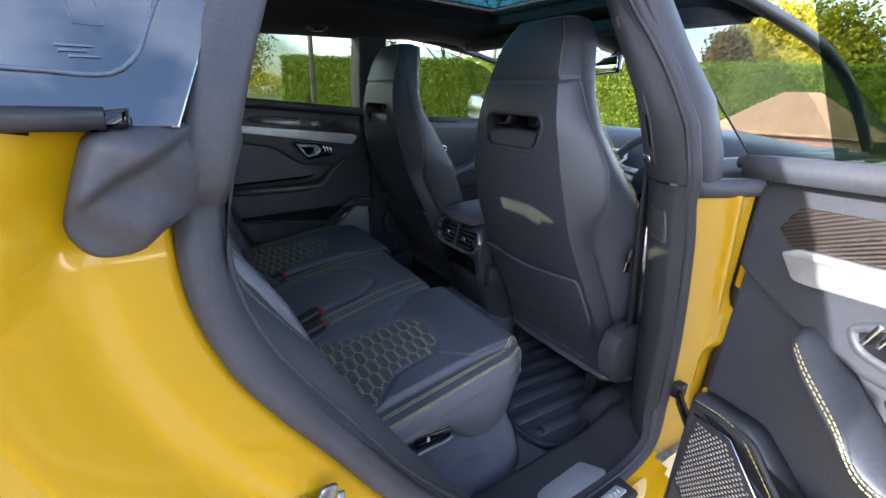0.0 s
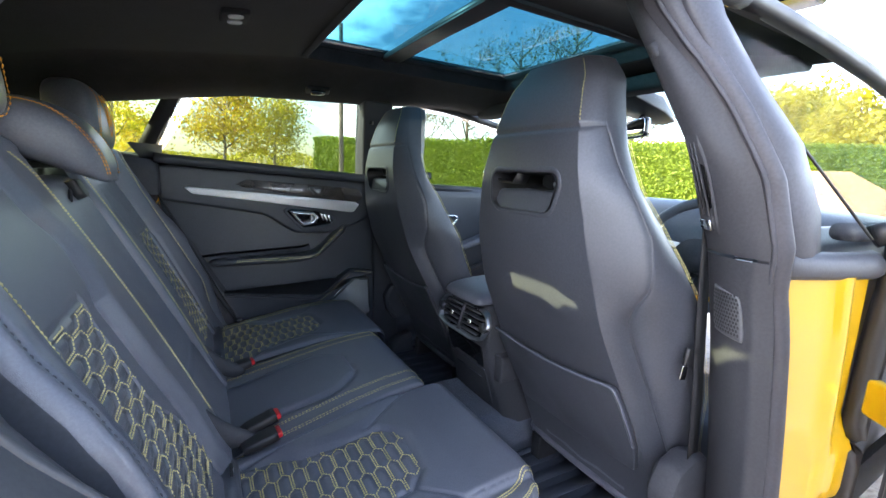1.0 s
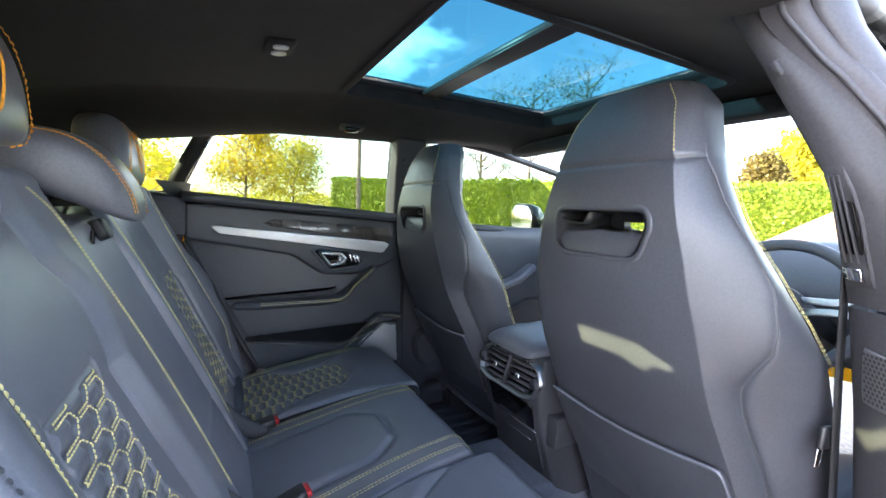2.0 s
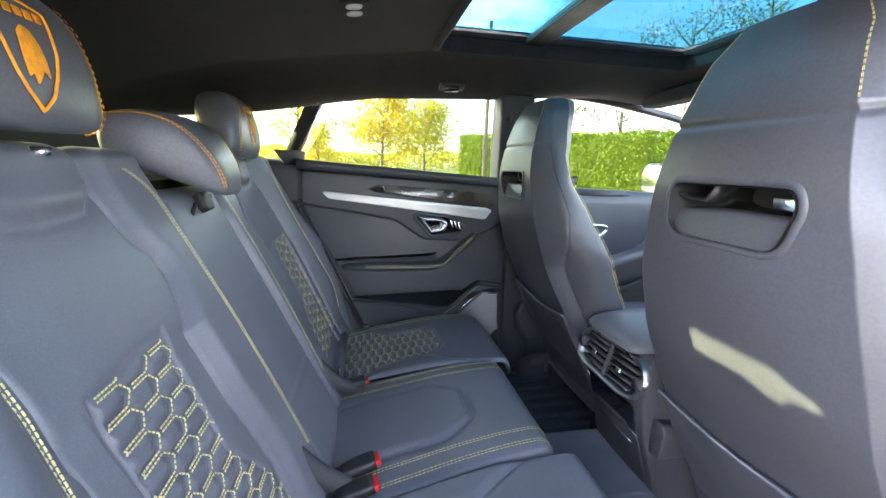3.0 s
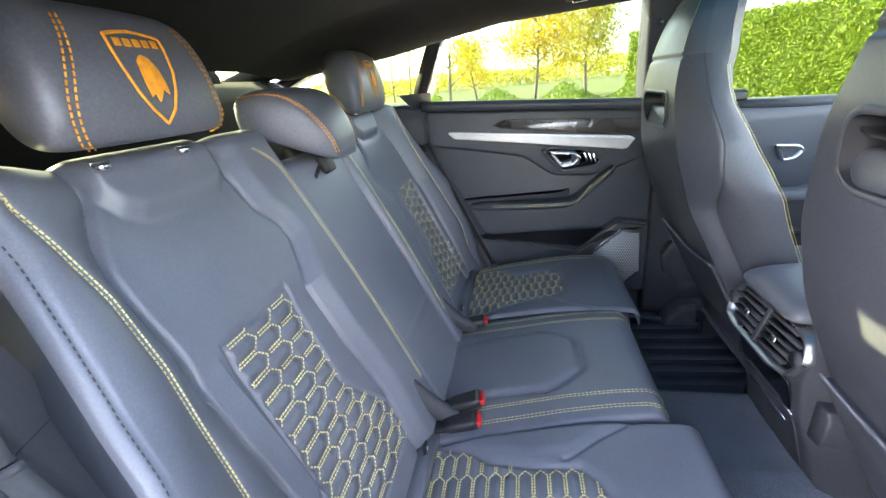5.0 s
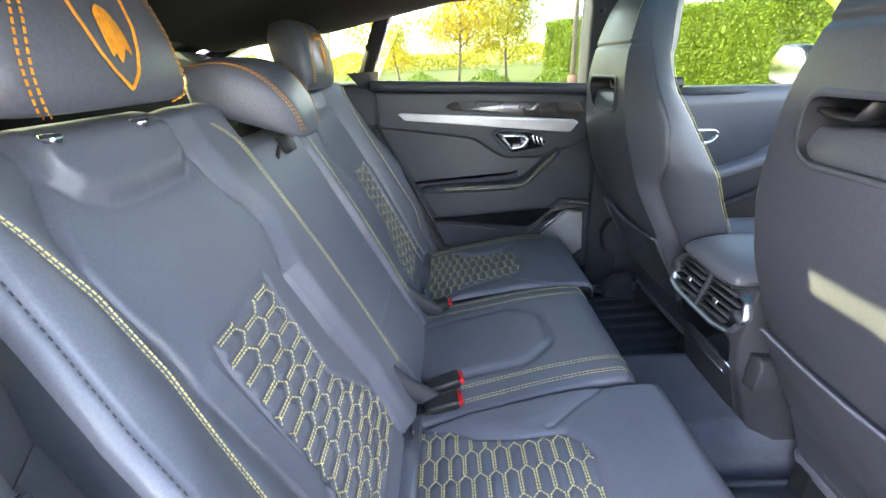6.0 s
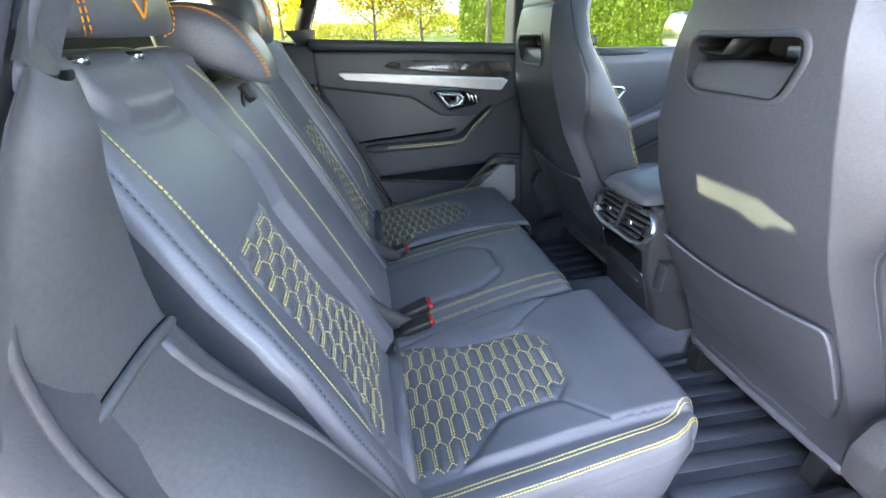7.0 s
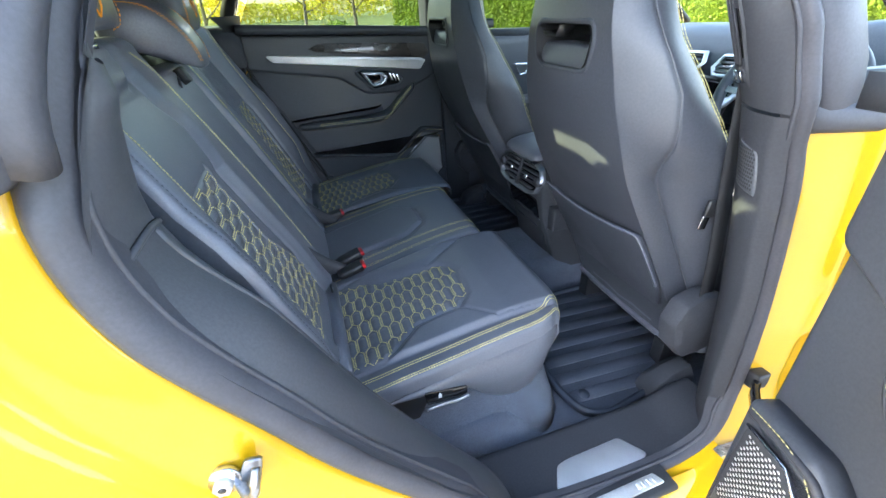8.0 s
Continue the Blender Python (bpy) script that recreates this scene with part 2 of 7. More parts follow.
def rrect(w, h, r, n=3):
    """A rectangle w x h about the origin with rounded corners."""
    out = []
    for cx, cy, a0 in ((w / 2 - r, h / 2 - r, 0), (-w / 2 + r, h / 2 - r, 90), (-w / 2 + r, -h / 2 + r, 180), (w / 2 - r, -h / 2 + r, 270)):
        for k in range(n + 1):
            a = radians(a0 + 90 * k / n)
            out.append((cx + r * math.cos(a), cy + r * math.sin(a)))
    return out


def tube(path, r, n=8, up=(0, 0, 1), loop=False):
    return sweep(path, circle(r, n), up, loop)


def inset(poly, d):
    """The outline moved inwards by d (for a counter-clockwise or clockwise outline alike)."""
    n = len(poly)
    area = sum(poly[i][0] * poly[(i + 1) % n][1] - poly[(i + 1) % n][0] * poly[i][1] for i in range(n))
    s = 1 if area > 0 else -1
    out = []
    for i in range(n):
        a, b, c = poly[i - 1], poly[i], poly[(i + 1) % n]
        e1 = Vector((b[0] - a[0], b[1] - a[1])).normalized()
        e2 = Vector((c[0] - b[0], c[1] - b[1])).normalized()
        n1, n2 = Vector((-e1.y, e1.x)) * s, Vector((-e2.y, e2.x)) * s
        m = (n1 + n2)
        m = m / max(0.35, m.length_squared / 2) if m.length > 1e-6 else n1
        out.append((b[0] + m.x * d, b[1] + m.y * d))
    return out


def soft_poly(poly, r, n=3):
    """Rounds the corners of an outline with radius about r."""
    out, m = [], len(poly)
    for i in range(m):
        a, b, c = Vector(poly[i - 1]), Vector(poly[i]), Vector(poly[(i + 1) % m])
        ra, rc = min(r, (a - b).length * 0.45), min(r, (c - b).length * 0.45)
        p, q = b + (a - b).normalized() * ra, b + (c - b).normalized() * rc
        for k in range(n + 1):
            t = k / n
            out.append(tuple((1 - t) ** 2 * p + 2 * t * (1 - t) * b + t * t * q))
    return out


def pad(poly, height, place, edge=0.004, steps=3, base=0.0):
    """A slab with rounded rim: its outline in (u, v), its height along h; place(u, v, h) gives the world point."""
    rings = [[place(u, v, base) for u, v in poly]]
    for k in range(steps + 1):
        a = k / steps * math.pi / 2
        rings.append([place(u, v, base + height - edge * (1 - math.sin(a))) for u, v in inset(poly, edge * (1 - math.cos(a)))])
    return loft(rings)


def swell(poly, height, place, relief=None, steps=14, soft=10):
    """A rounded slab over an outline, with a relief(u, v) of its own on top."""
    cu, cv = sum(p[0] for p in poly) / len(poly), sum(p[1] for p in poly) / len(poly)
    rings = []
    for k in range(steps):
        r = 1.0 - k / steps
        h = height * math.sqrt(max(0.0, 1 - r ** soft))
        rings.append([place(lerp(cu, u, r), lerp(cv, v, r), h + (relief(lerp(cu, u, r), lerp(cv, v, r)) * (1 - r ** 8) if relief else 0)) for u, v in poly])
    return loft(rings)


def fill(poly, step):
    """The outline with more points along its sides."""
    out = []
    for i in range(len(poly)):
        a, b = poly[i - 1], poly[i]
        n = max(1, int(math.dist(a, b) / step))
        out += [(lerp(a[0], b[0], j / n), lerp(a[1], b[1], j / n)) for j in range(n)]
    return out


def ring_pad(poly, width, height, place, base=0.0):
    """A frame of the given width along an outline."""
    outer, inner = poly, inset(poly, width)
    mid1, mid2 = inset(poly, width * 0.25), inset(poly, width * 0.75)
    rows = [[place(u, v, base) for u, v in outer], [place(u, v, base + height) for u, v in mid1], [place(u, v, base + height) for u, v in mid2], [place(u, v, base) for u, v in inner]]
    return loft(rings=rows, caps=False)


def box(x0, x1, y0, y1, z0, z1):
    bm = bmesh.new()
    v = [bm.verts.new((x, y, z)) for x in (x0, x1) for y in (y0, y1) for z in (z0, z1)]
    for f in ((0, 1, 3, 2), (4, 6, 7, 5), (0, 4, 5, 1), (2, 3, 7, 6), (0, 2, 6, 4), (1, 5, 7, 3)):
        bm.faces.new([v[i] for i in f])
    return bm


def oriented_box(center, ax, ay, az, sx, sy, sz):
    bm = bmesh.new()
    c, ax, ay, az = Vector(center), Vector(ax), Vector(ay), Vector(az)
    v = [bm.verts.new(c + ax * sx * i + ay * sy * j + az * sz * k) for i in (-0.5, 0.5) for j in (-0.5, 0.5) for k in (-0.5, 0.5)]
    for f in ((0, 1, 3, 2), (4, 6, 7, 5), (0, 4, 5, 1), (2, 3, 7, 6), (0, 2, 6, 4), (1, 5, 7, 3)):
        bm.faces.new([v[i] for i in f])
    return bm


def stitches(lines, length=0.0055, gap=0.0025, r=0.0009, lift=0.0006):
    """Thread dashes along lines of (point, normal) pairs."""
    bm = bmesh.new()
    for line in lines:
        pts = [(Vector(p), Vector(n)) for p, n in line]
        d = np.concatenate([[0], np.cumsum([(pts[i + 1][0] - pts[i][0]).length for i in range(len(pts) - 1)])])

        def at(s):
            i = min(len(pts) - 2, max(0, int(np.searchsorted(d, s, "right")) - 1))
            w = (s - d[i]) / max(1e-9, d[i + 1] - d[i])
            return pts[i][0].lerp(pts[i + 1][0], w), pts[i][1].lerp(pts[i + 1][1], w).normalized()

        s = 0.0
        while s + length * 0.7 < d[-1]:
            (a, na), (b, nb) = at(s), at(min(d[-1], s + length))
            t = (b - a)
            if t.length > 1e-5:
                t.normalize()
                side = t.cross(na).normalized()
                ends = []
                for p, nn, k in ((a, na, 0.35), ((a + b) / 2, (na + nb) / 2, 1.0), (b, nb, 0.35)):
                    q = p + nn * lift
                    ends.append([bm.verts.new(q + side * r), bm.verts.new(q + nn * r * 1.3 * k), bm.verts.new(q - side * r)])
                for e in range(2):
                    for i in range(2):
                        bm.faces.new((ends[e][i], ends[e][i + 1], ends[e + 1][i + 1], ends[e + 1][i]))
            s += length + gap
    return bm


def threads(name, lines, material, owner, *args):
    """One part for each row of thread."""
    for row in lines:
        part(name, stitches([row], *args), material, owner)


def inside(p, poly):
    c = False
    for i in range(len(poly)):
        a, b = poly[i - 1], poly[i]
        if (a[1] > p[1]) != (b[1] > p[1]) and p[0] < (b[0] - a[0]) * (p[1] - a[1]) / (b[1] - a[1]) + a[0]:
            c = not c
    return c


def edge_dist(p, poly):
    """Distance of a point to an outline."""
    best = 1.0
    for i in range(len(poly)):
        (ax, ay), (bx, by) = poly[i - 1], poly[i]
        ex, ey = bx - ax, by - ay
        t = max(0.0, min(1.0, ((p[0] - ax) * ex + (p[1] - ay) * ey) / (ex * ex + ey * ey)))
        best = min(best, math.hypot(ax + ex * t - p[0], ay + ey * t - p[1]))
    return best


def merge(*bms):
    out = bmesh.new()
    for b in bms:
        me = bpy.data.meshes.new("tmp")
        b.to_mesh(me)
        b.free()
        out.from_mesh(me)
        bpy.data.meshes.remove(me)
    return out


# ---- the car's shell ----
LOOP = [(0.795, 1.50), (0.75, 1.585), (0.62, 1.62), (0.40, 1.615), (0.23, 1.60), (0.135, 1.545), (0.085, 1.475), (0.048, 1.41), (0.012, 1.34), (-0.010, 1.27), (-0.028, 1.20), (-0.034, 1.14), (-0.029, 1.08), (-0.006, 1.01), (0.033, 0.94), (0.085, 0.86), (0.158, 0.745), (0.26, 0.615), (0.36, 0.50), (0.44, 0.440), (0.55, 0.415), (0.72, 0.405), (0.84, 0.418), (0.915, 0.475), (0.950, 0.58), (0.945, 0.80), (0.918, 1.02), (0.893, 1.12), (0.865, 1.24), (0.83, 1.38)]


def side_y(z):
    """Distance of the door opening from the car's middle at a height."""
    return ip(z, [(0.3, 0.905), (0.45, 0.905), (0.75, 0.893), (1.0, 0.878), (1.15, 0.862), (1.25, 0.825), (1.35, 0.765), (1.45, 0.695), (1.51, 0.665), (1.60, 0.66)])


NL = 260
loop_pts = curve([(x, 0, z) for x, z in LOOP], NL, closed=True)
loop_n = []
for i, p in enumerate(loop_pts):
    t = (loop_pts[(i + 1) % NL] - loop_pts[i - 1]).normalized()
    n = Vector((t.z, 0, -t.x))
    if n.dot(p - Vector((0.45, 0, 0.95))) < 0:
        n = -n
    loop_n.append(n)


def opening_strip(offsets, cond=None):
    """A band along the door opening: each offset is (outwards from the opening, outwards from the car)."""
    rings = []
    for i, p in enumerate(loop_pts):
        ring = []
        for a, o in offsets(p) if callable(offsets) else offsets:
            q = p + loop_n[i] * a
            ring.append(Vector((q.x, -(side_y(p.z) + o + (shoulder(q.x, q.z) if a > 0.05 else 0.0)), q.z)))
        rings.append(ring)
    bm = loft(rings, closed=False, caps=False, loop=True)
    if cond:
        bmesh.ops.delete(bm, geom=[f for f in bm.faces if not cond(f.calc_center_median())], context="FACES")
    return bm


body = thing("car_body", "bright yellow painted car body around the open doorway", "car body", (0.4, -0.95, 0.0), kind="structure")


def post_out(z):
    """How far the centre post stands further out than the rear of the doorway."""
    return ip(z, [(1.08, 0.0), (1.20, 0.022), (1.26, 0.034), (1.42, 0.056), (1.6, 0.06)])


def seal_profile(p):
    front, low = sm(0.66, 0.86, p.x) * sm(0.44, 0.56, p.z), sm(0.56, 0.45, p.z)
    w = lerp(0.78, 0.34, max(front, low))
    lo, hi = lerp(lerp(-0.050, -0.022, low), -0.042, front), lerp(lerp(0.016, 0.012, low), -0.002, front)
    lo, hi = lo + post_out(p.z) * front, hi + post_out(p.z) * front
    fit = lambda o: lerp(lo, hi, (o + 0.050) / 0.066)
    return [(a, fit(o)) for a, o in ((-0.044 * w, -0.050), (-0.046 * w, -0.016), (-0.042 * w, -0.002), (-0.034 * w, 0.008), (-0.020 * w, 0.015), (-0.006 * w, 0.016), (0.006, 0.008), (0.008, -0.006), (0.004, -0.02))]


seal = thing("door_seal", "soft grey rubber seal running round the doorway", "door seal", (0.45, -0.90, 0.40), kind="structure")
part("rubber", opening_strip(seal_profile), RUBBER, seal)
lip = [seal_profile(p)[1] for p in loop_pts]
part("inner_lip", tube([Vector((p.x + n.x * a, -(side_y(p.z) + o), p.z + n.z * a)) for p, n, (a, o) in zip(loop_pts, loop_n, lip)], 0.004, 6, (0, 1, 0), loop=True), RUBBER, seal)

painted = lambda c: c.z < 1.17 or (c.z < 1.258 and c.x < 0.02)
# painted rim round the doorway: one smooth swell from the seal out to the flank
rim_curve = curve([(0.002, -0.012, 0), (0.010, 0.004, 0), (0.022, 0.011, 0), (0.050, 0.025, 0), (0.078, 0.036, 0), (0.105, 0.058, 0), (0.145, 0.085, 0), (0.200, 0.103, 0), (0.320, 0.113, 0)], 60)
jamb = [(p.x, p.y) for p in rim_curve]


def shoulder(x, z):
    """Two pressed creases that run down and back from the window's corner."""
    s1 = (x + 0.074) * -0.61 + (z - 1.258) * 0.79
    s2 = (x + 0.084) * -0.789 + (z - 1.227) * 0.614
    return (0.011 * sm(-0.014, 0.003, s1) + 0.009 * sm(-0.012, 0.003, s2)) * sm(-0.045, -0.08, x) * sm(1.05, 1.15, z)


def jamb_profile(p):
    front = sm(0.6, 0.9, p.x)
    low = sm(0.62, 0.45, p.z)
    return [(a * (1 - 0.45 * front) * (1 - 0.35 * low), o) for a, o in jamb]


part("door_jamb", opening_strip(jamb_profile, lambda c: painted(c) and (c.x < 0.70 or (c.x < 0.90 and c.z < 0.48))), PAINT, body)
# rear quarter panel behind the jamb, down to the wheel arch
q_us = np.linspace(-0.24, -1.6, 16)
part("quarter_panel", grid(lambda u, v: Vector((u, -(1.005 + 0.03 * math.sin((u + 0.2) * 1.8) - 0.10 * sm(1.05, 1.24, v)), v)), q_us, np.linspace(0.45, 1.252, 14)), PAINT, body)
part("quarter_panel", grid(lambda u, v: Vector((u, 1.005 + 0.03 * math.sin((u + 0.2) * 1.8) - 0.10 * sm(1.05, 1.24, v), v)), np.linspace(0.0, -1.5, 16), np.linspace(0.45, 1.252, 14)), PAINT, body)
for sg in (-1, 1):
    part("front_wing", grid(lambda u, v, sg=sg: Vector((u, sg * (0.985 - 0.06 * sm(0.80, 1.08, v) - 0.10 * sm(2.9, 3.4, u)), v * lerp(1.0, 0.86, sm(2.3, 3.3, u)))), np.linspace(2.26, 3.30, 14), np.linspace(0.40, 1.10, 12)), PAINT, body)
part("nose", grid(lambda u, v: Vector((3.30 + 0.10 * math.cos(u * 1.5) * math.sin(v * 2.6), u * 0.90, lerp(0.36, 0.96, v))), np.linspace(-1, 1, 16), np.linspace(0, 1, 10)), PAINT, body)
part("outer_sill", grid(lambda u, v: Vector((u, -(0.93 + 0.09 * math.sin(v * 1.57)), 0.40 - 0.16 * v)), np.linspace(-0.1, 2.2, 12), np.linspace(0, 1, 8)), PAINT, body)

# striker on the jamb
striker = thing("door_striker", "silver metal door striker bolted to the jamb", "striker", (0.145, -0.955, 0.75))
part("washer", sweep([(0.030, -0.916, 0.826), (0.029, -0.926, 0.827)], circle(0.019, 18), (0, 0, 1), scale=[1, 0.94]), CHROME, striker, "round steel washer")
part("bolt", sweep([(0.029, -0.926, 0.827), (0.028, -0.935, 0.828)], circle(0.012, 6), (0, 0, 1), scale=[1, 0.92]), ALUMINIUM, striker)
part("socket", sweep([(0.028, -0.9352, 0.828), (0.028, -0.9358, 0.828)], circle(0.005, 6), (0, 0, 1)), PLASTIC_DARK, striker)
part("loop", sweep(curve([(0.040, -0.918, 0.812), (0.050, -0.938, 0.814), (0.062, -0.950, 0.824), (0.068, -0.952, 0.842), (0.072, -0.940, 0.856)], 20), rrect(0.011, 0.011, 0.003), (0, 0, 1), scale=[1.15 - 0.4 * k / 19 for k in range(20)]), SATIN_GREY, striker)
part("bracket", pad(soft_poly([(0.036, 0.806), (0.062, 0.800), (0.076, 0.846), (0.056, 0.850)], 0.006), 0.006, lambda u, v, h: Vector((u, -0.918 - h, v)), 0.002, 2), SATIN_GREY, striker)

# flap of seal folded over the jamb's upper corner
flap_line = fill(soft_poly([(-0.080, 1.256), (-0.100, 1.205), (-0.107, 1.182), (-0.094, 1.158), (-0.062, 1.158), (-0.046, 1.174), (-0.034, 1.181), (-0.018, 1.186), (0.006, 1.235), (0.012, 1.262)], 0.014, 4), 0.006)
corner = part("corner_flap", swell(flap_line, 0.018, lambda u, v, h: Vector((u, -(0.864 + 0.034 * sm(0.004, -0.05, u) + h), v)), lambda u, v: 0.018 * sm(-0.003, 0.010, (v - 1.205) - (u + 0.085) * 0.62) + 0.004 * math.sin((u * 0.8 + v) * 95), 22, 4), RUBBER, seal, "folded rubber flap at the window corner")

# rear side window beside the doorway: dark glass with a printed border
qwin = thing("window_1", "dark privacy glass of the rear side window reflecting sky", "window", (-0.3, -0.88, 1.26), kind="structure")
QW = [(-0.022, 1.256), (0.018, 1.345), (0.062, 1.44), (-0.05, 1.47), (-0.40, 1.43), (-0.85, 1.26)]
part("pane", pad(QW, 0.005, lambda u, v, h: Vector((u, -(0.905 - (v - 1.25) * 0.62 + h), v)), 0.001, 1), GLASS_DARK, qwin)
part("printed_border", ring_pad(QW, 0.030, 0.001, lambda u, v, h: Vector((u, -(0.900 - (v - 1.25) * 0.62 + h), v))), GLOSS_BLACK, qwin)
part("heater_line", tube(curve([Vector((u, -(0.911 - (v - 1.25) * 0.62), v)) for u, v in ((-0.30, 1.297), (-0.115, 1.293), (-0.072, 1.291), (-0.056, 1.293), (-0.046, 1.300), (-0.038, 1.310), (-0.029, 1.331), (-0.015, 1.362))], 40), 0.0016, 6, (0, 1, 0)), GREY_PRINT, qwin)
qp = lambda u, v, h: Vector((u, -(0.9105 - (v - 1.25) * 0.62 + h), v))
part("printed_mark", tube([qp(u, v, 0.0) for u, v in ((-0.078, 1.352), (-0.075, 1.325), (-0.057, 1.325), (-0.062, 1.352))], 0.0003, 4, (0, 1, 0)), GREY_PRINT, qwin, "thin pale printed outline")
for u0, v0, w in ((-0.087, 1.309, 0.022), (-0.085, 1.3055, 0.016), (-0.080, 1.302, 0.018)):
    part("printed_bar", pad([(u0, v0), (u0 + w, v0 + 0.0005), (u0 + w, v0 + 0.0022), (u0, v0 + 0.0017)], 0.0004, qp, 0.0001, 1), GREY_PRINT, qwin)
part("lower_trim", sweep([(-0.065, -0.908, 1.262), (-0.12, -0.91, 1.262), (-0.9, -0.90, 1.26)], rrect(0.022, 0.016, 0.006), (0, 0, 1)), PLASTIC_DARK, qwin)
part("trim_clip", pad(soft_poly([(-0.078, 1.254), (-0.052, 1.256), (-0.050, 1.270), (-0.066, 1.268)], 0.003), 0.012, lambda u, v, h: Vector((u, -(0.905 + h), v)), 0.004, 2), GLOSS_BLACK, qwin)
part("rail", sweep(curve([(-0.016, -0.868, 1.195), (0.002, -0.874, 1.256), (0.035, -0.838, 1.345), (0.085, -0.790, 1.435), (0.20, -0.745, 1.50), (0.5, -0.715, 1.54), (0.95, -0.715, 1.55)], 40), rrect(0.046, 0.034, 0.014), (0, 1, 0)), RUBBER, qwin)

# centre post: trim towards the cabin, painted post outside
BP_IN = [(0.36, 1.02), (0.55, 1.01), (0.72, 0.99), (0.97, 0.945), (1.12, 0.909), (1.29, 0.822), (1.44, 0.790), (1.56, 0.78)]
BP_IN_Y = [(0.36, 0.775), (0.6, 0.765), (0.97, 0.752), (1.12, 0.744), (1.29, 0.735), (1.44, 0.665), (1.56, 0.60)]
post = thing("centre_pillar", "dark trimmed centre pillar with air vent and speaker grille", "pillar", (0.93, -0.80, 0.36), kind="structure")


def bp(k, z):
    """k 0 at the inner edge, 1 at the seal, below 0 turning forwards."""
    xi, yi = ip(z, BP_IN), ip(z, BP_IN_Y)
    xo = ip(z, [(0.36, 0.93), (0.58, 0.915), (0.80, 0.915), (1.02, 0.888), (1.12, 0.870), (1.24, 0.845), (1.38, 0.812), (1.56, 0.79)])
    yo = side_y(z) + post_out(z) - 0.040
    if k < 0:
        return Vector((xi - k * 0.10, -(yi + 0.012 * k), z))
    if k > 1:
        return Vector((xo + 0.02 * (k - 1), -(yo + 0.05 * (k - 1)), z))
    b = 0.012 * math.sin(math.pi * min(1, k))
    return Vector((lerp(xi, xo, k) - b, -lerp(yi, yo, k), z))


def bp_part(name, z0, z1, label, mat=PLASTIC, lift=0.0):
    bm = grid(lambda k, z: bp(k, z) + Vector((-lift, 0, 0)), [-1.2, -0.6, -0.2, -0.05] + list(np.linspace(0, 1.0, 16)) + [1.1, 1.3, 1.5], np.linspace(z0, z1, 34))
    return part(name, bm, mat, post, label)


bp_part("upper_trim", 1.128, 1.56, "dark upper pillar trim")
bp_part("lower_trim", 0.36, 1.123, "dark lower pillar trim", lift=0.002)
bpf = lambda u, v, h: bp(u, v) + Vector((-0.9 * h, 0.3 * h, 0))
part("pillar_vent_frame", ring_pad(fill([(0.02, 1.155), (0.42, 1.155), (0.40, 1.31), (0.03, 1.31)], 0.03), 0.05, 0.004, bpf, 0.001), PLASTIC, post)
part("pillar_vent", swell(fill([(0.06, 1.185), (0.34, 1.185), (0.33, 1.300), (0.07, 1.300)], 0.03), 0.001, lambda u, v, h: bpf(u, v, h + 0.002)), GLOSS_BLACK, post, "black pillar air vent")
for k in range(3):
    part("vent_slat", pad([(0.09 + k * 0.09, 1.187), (0.12 + k * 0.09, 1.187), (0.12 + k * 0.088, 1.298), (0.09 + k * 0.088, 1.298)], 0.004, bpf, 0.001, 2, 0.003), PLASTIC, post)
part("vent_wheel", pad([(0.08, 1.163), (0.32, 1.163), (0.32, 1.180), (0.08, 1.180)], 0.008, bpf, 0.002, 2, 0.003), CHROME, post)
spk = fill(soft_poly([(0.15, 0.990), (0.88, 0.986), (0.84, 1.062), (0.22, 1.074)], 0.05), 0.03)
grl = part("pillar_speaker", swell(spk, 0.003, lambda u, v, h: bpf(u, v, h + 0.002)), GRILLE, post, "perforated round-holed speaker grille")
holes = bmesh.new()
vv, row = 0.998, 0
while vv < 1.064:
    uu = 0.24 + (0.03 if row % 2 else 0.0) + (vv - 0.972) * 0.35
    while uu < 0.81:
        ring = [holes.verts.new(bpf(uu + 0.021 * math.cos(a), vv + 0.0026 * math.sin(a), 0.0062)) for a in np.linspace(0, 2 * math.pi, 7, endpoint=False)]
        holes.faces.new(ring)
        uu += 0.060
    row += 1
    vv += 0.0066
part("grille_holes", holes, PLASTIC_DARK, grl)
part("coat_hook", sweep([(0.806, -0.685, 1.435), (0.790, -0.682, 1.440), (0.785, -0.676, 1.452)], rrect(0.022, 0.012, 0.004), (0, 1, 0)), PLASTIC, post)

belt = thing("seat_belt", "black seat belt hanging beside the centre pillar", "seat belt", (1.0, -0.73, 0.45))
part("webbing", loft([[Vector((x, -y, z)), Vector((x + 0.045, -y + 0.006, z)), Vector((x + 0.045, -y + 0.004, z)), Vector((x, -y - 0.002, z))] for x, y, z in ((0.86, 0.728, 1.34), (0.89, 0.735, 1.20), (0.92, 0.735, 1.0), (0.955, 0.735, 0.80), (0.985, 0.735, 0.55))]), WEBBING, belt)
part("tongue", oriented_box((0.935, -0.728, 0.915), (1, 0, -0.2), (0, 1, 0), (0.2, 0, 1), 0.034, 0.010, 0.036), PLASTIC_DARK, belt, bevel=0.004)
part("tongue_plate", oriented_box((0.925, -0.726, 0.888), (1, 0, -0.2), (0, 1, 0), (0.2, 0, 1), 0.018, 0.003, 0.034), CHROME, belt, bevel=0.001)
anchor = part("anchor_loop", tube([(0.86, -0.735, 1.345), (0.90, -0.725, 1.345)], 0.008), CHROME, belt)

PO = [(0.40, 0.90, 1.20), (0.58, 0.945, 1.09), (0.80, 0.945, 1.09), (1.00, 0.915, 1.08), (1.098, 0.898, 1.072)]


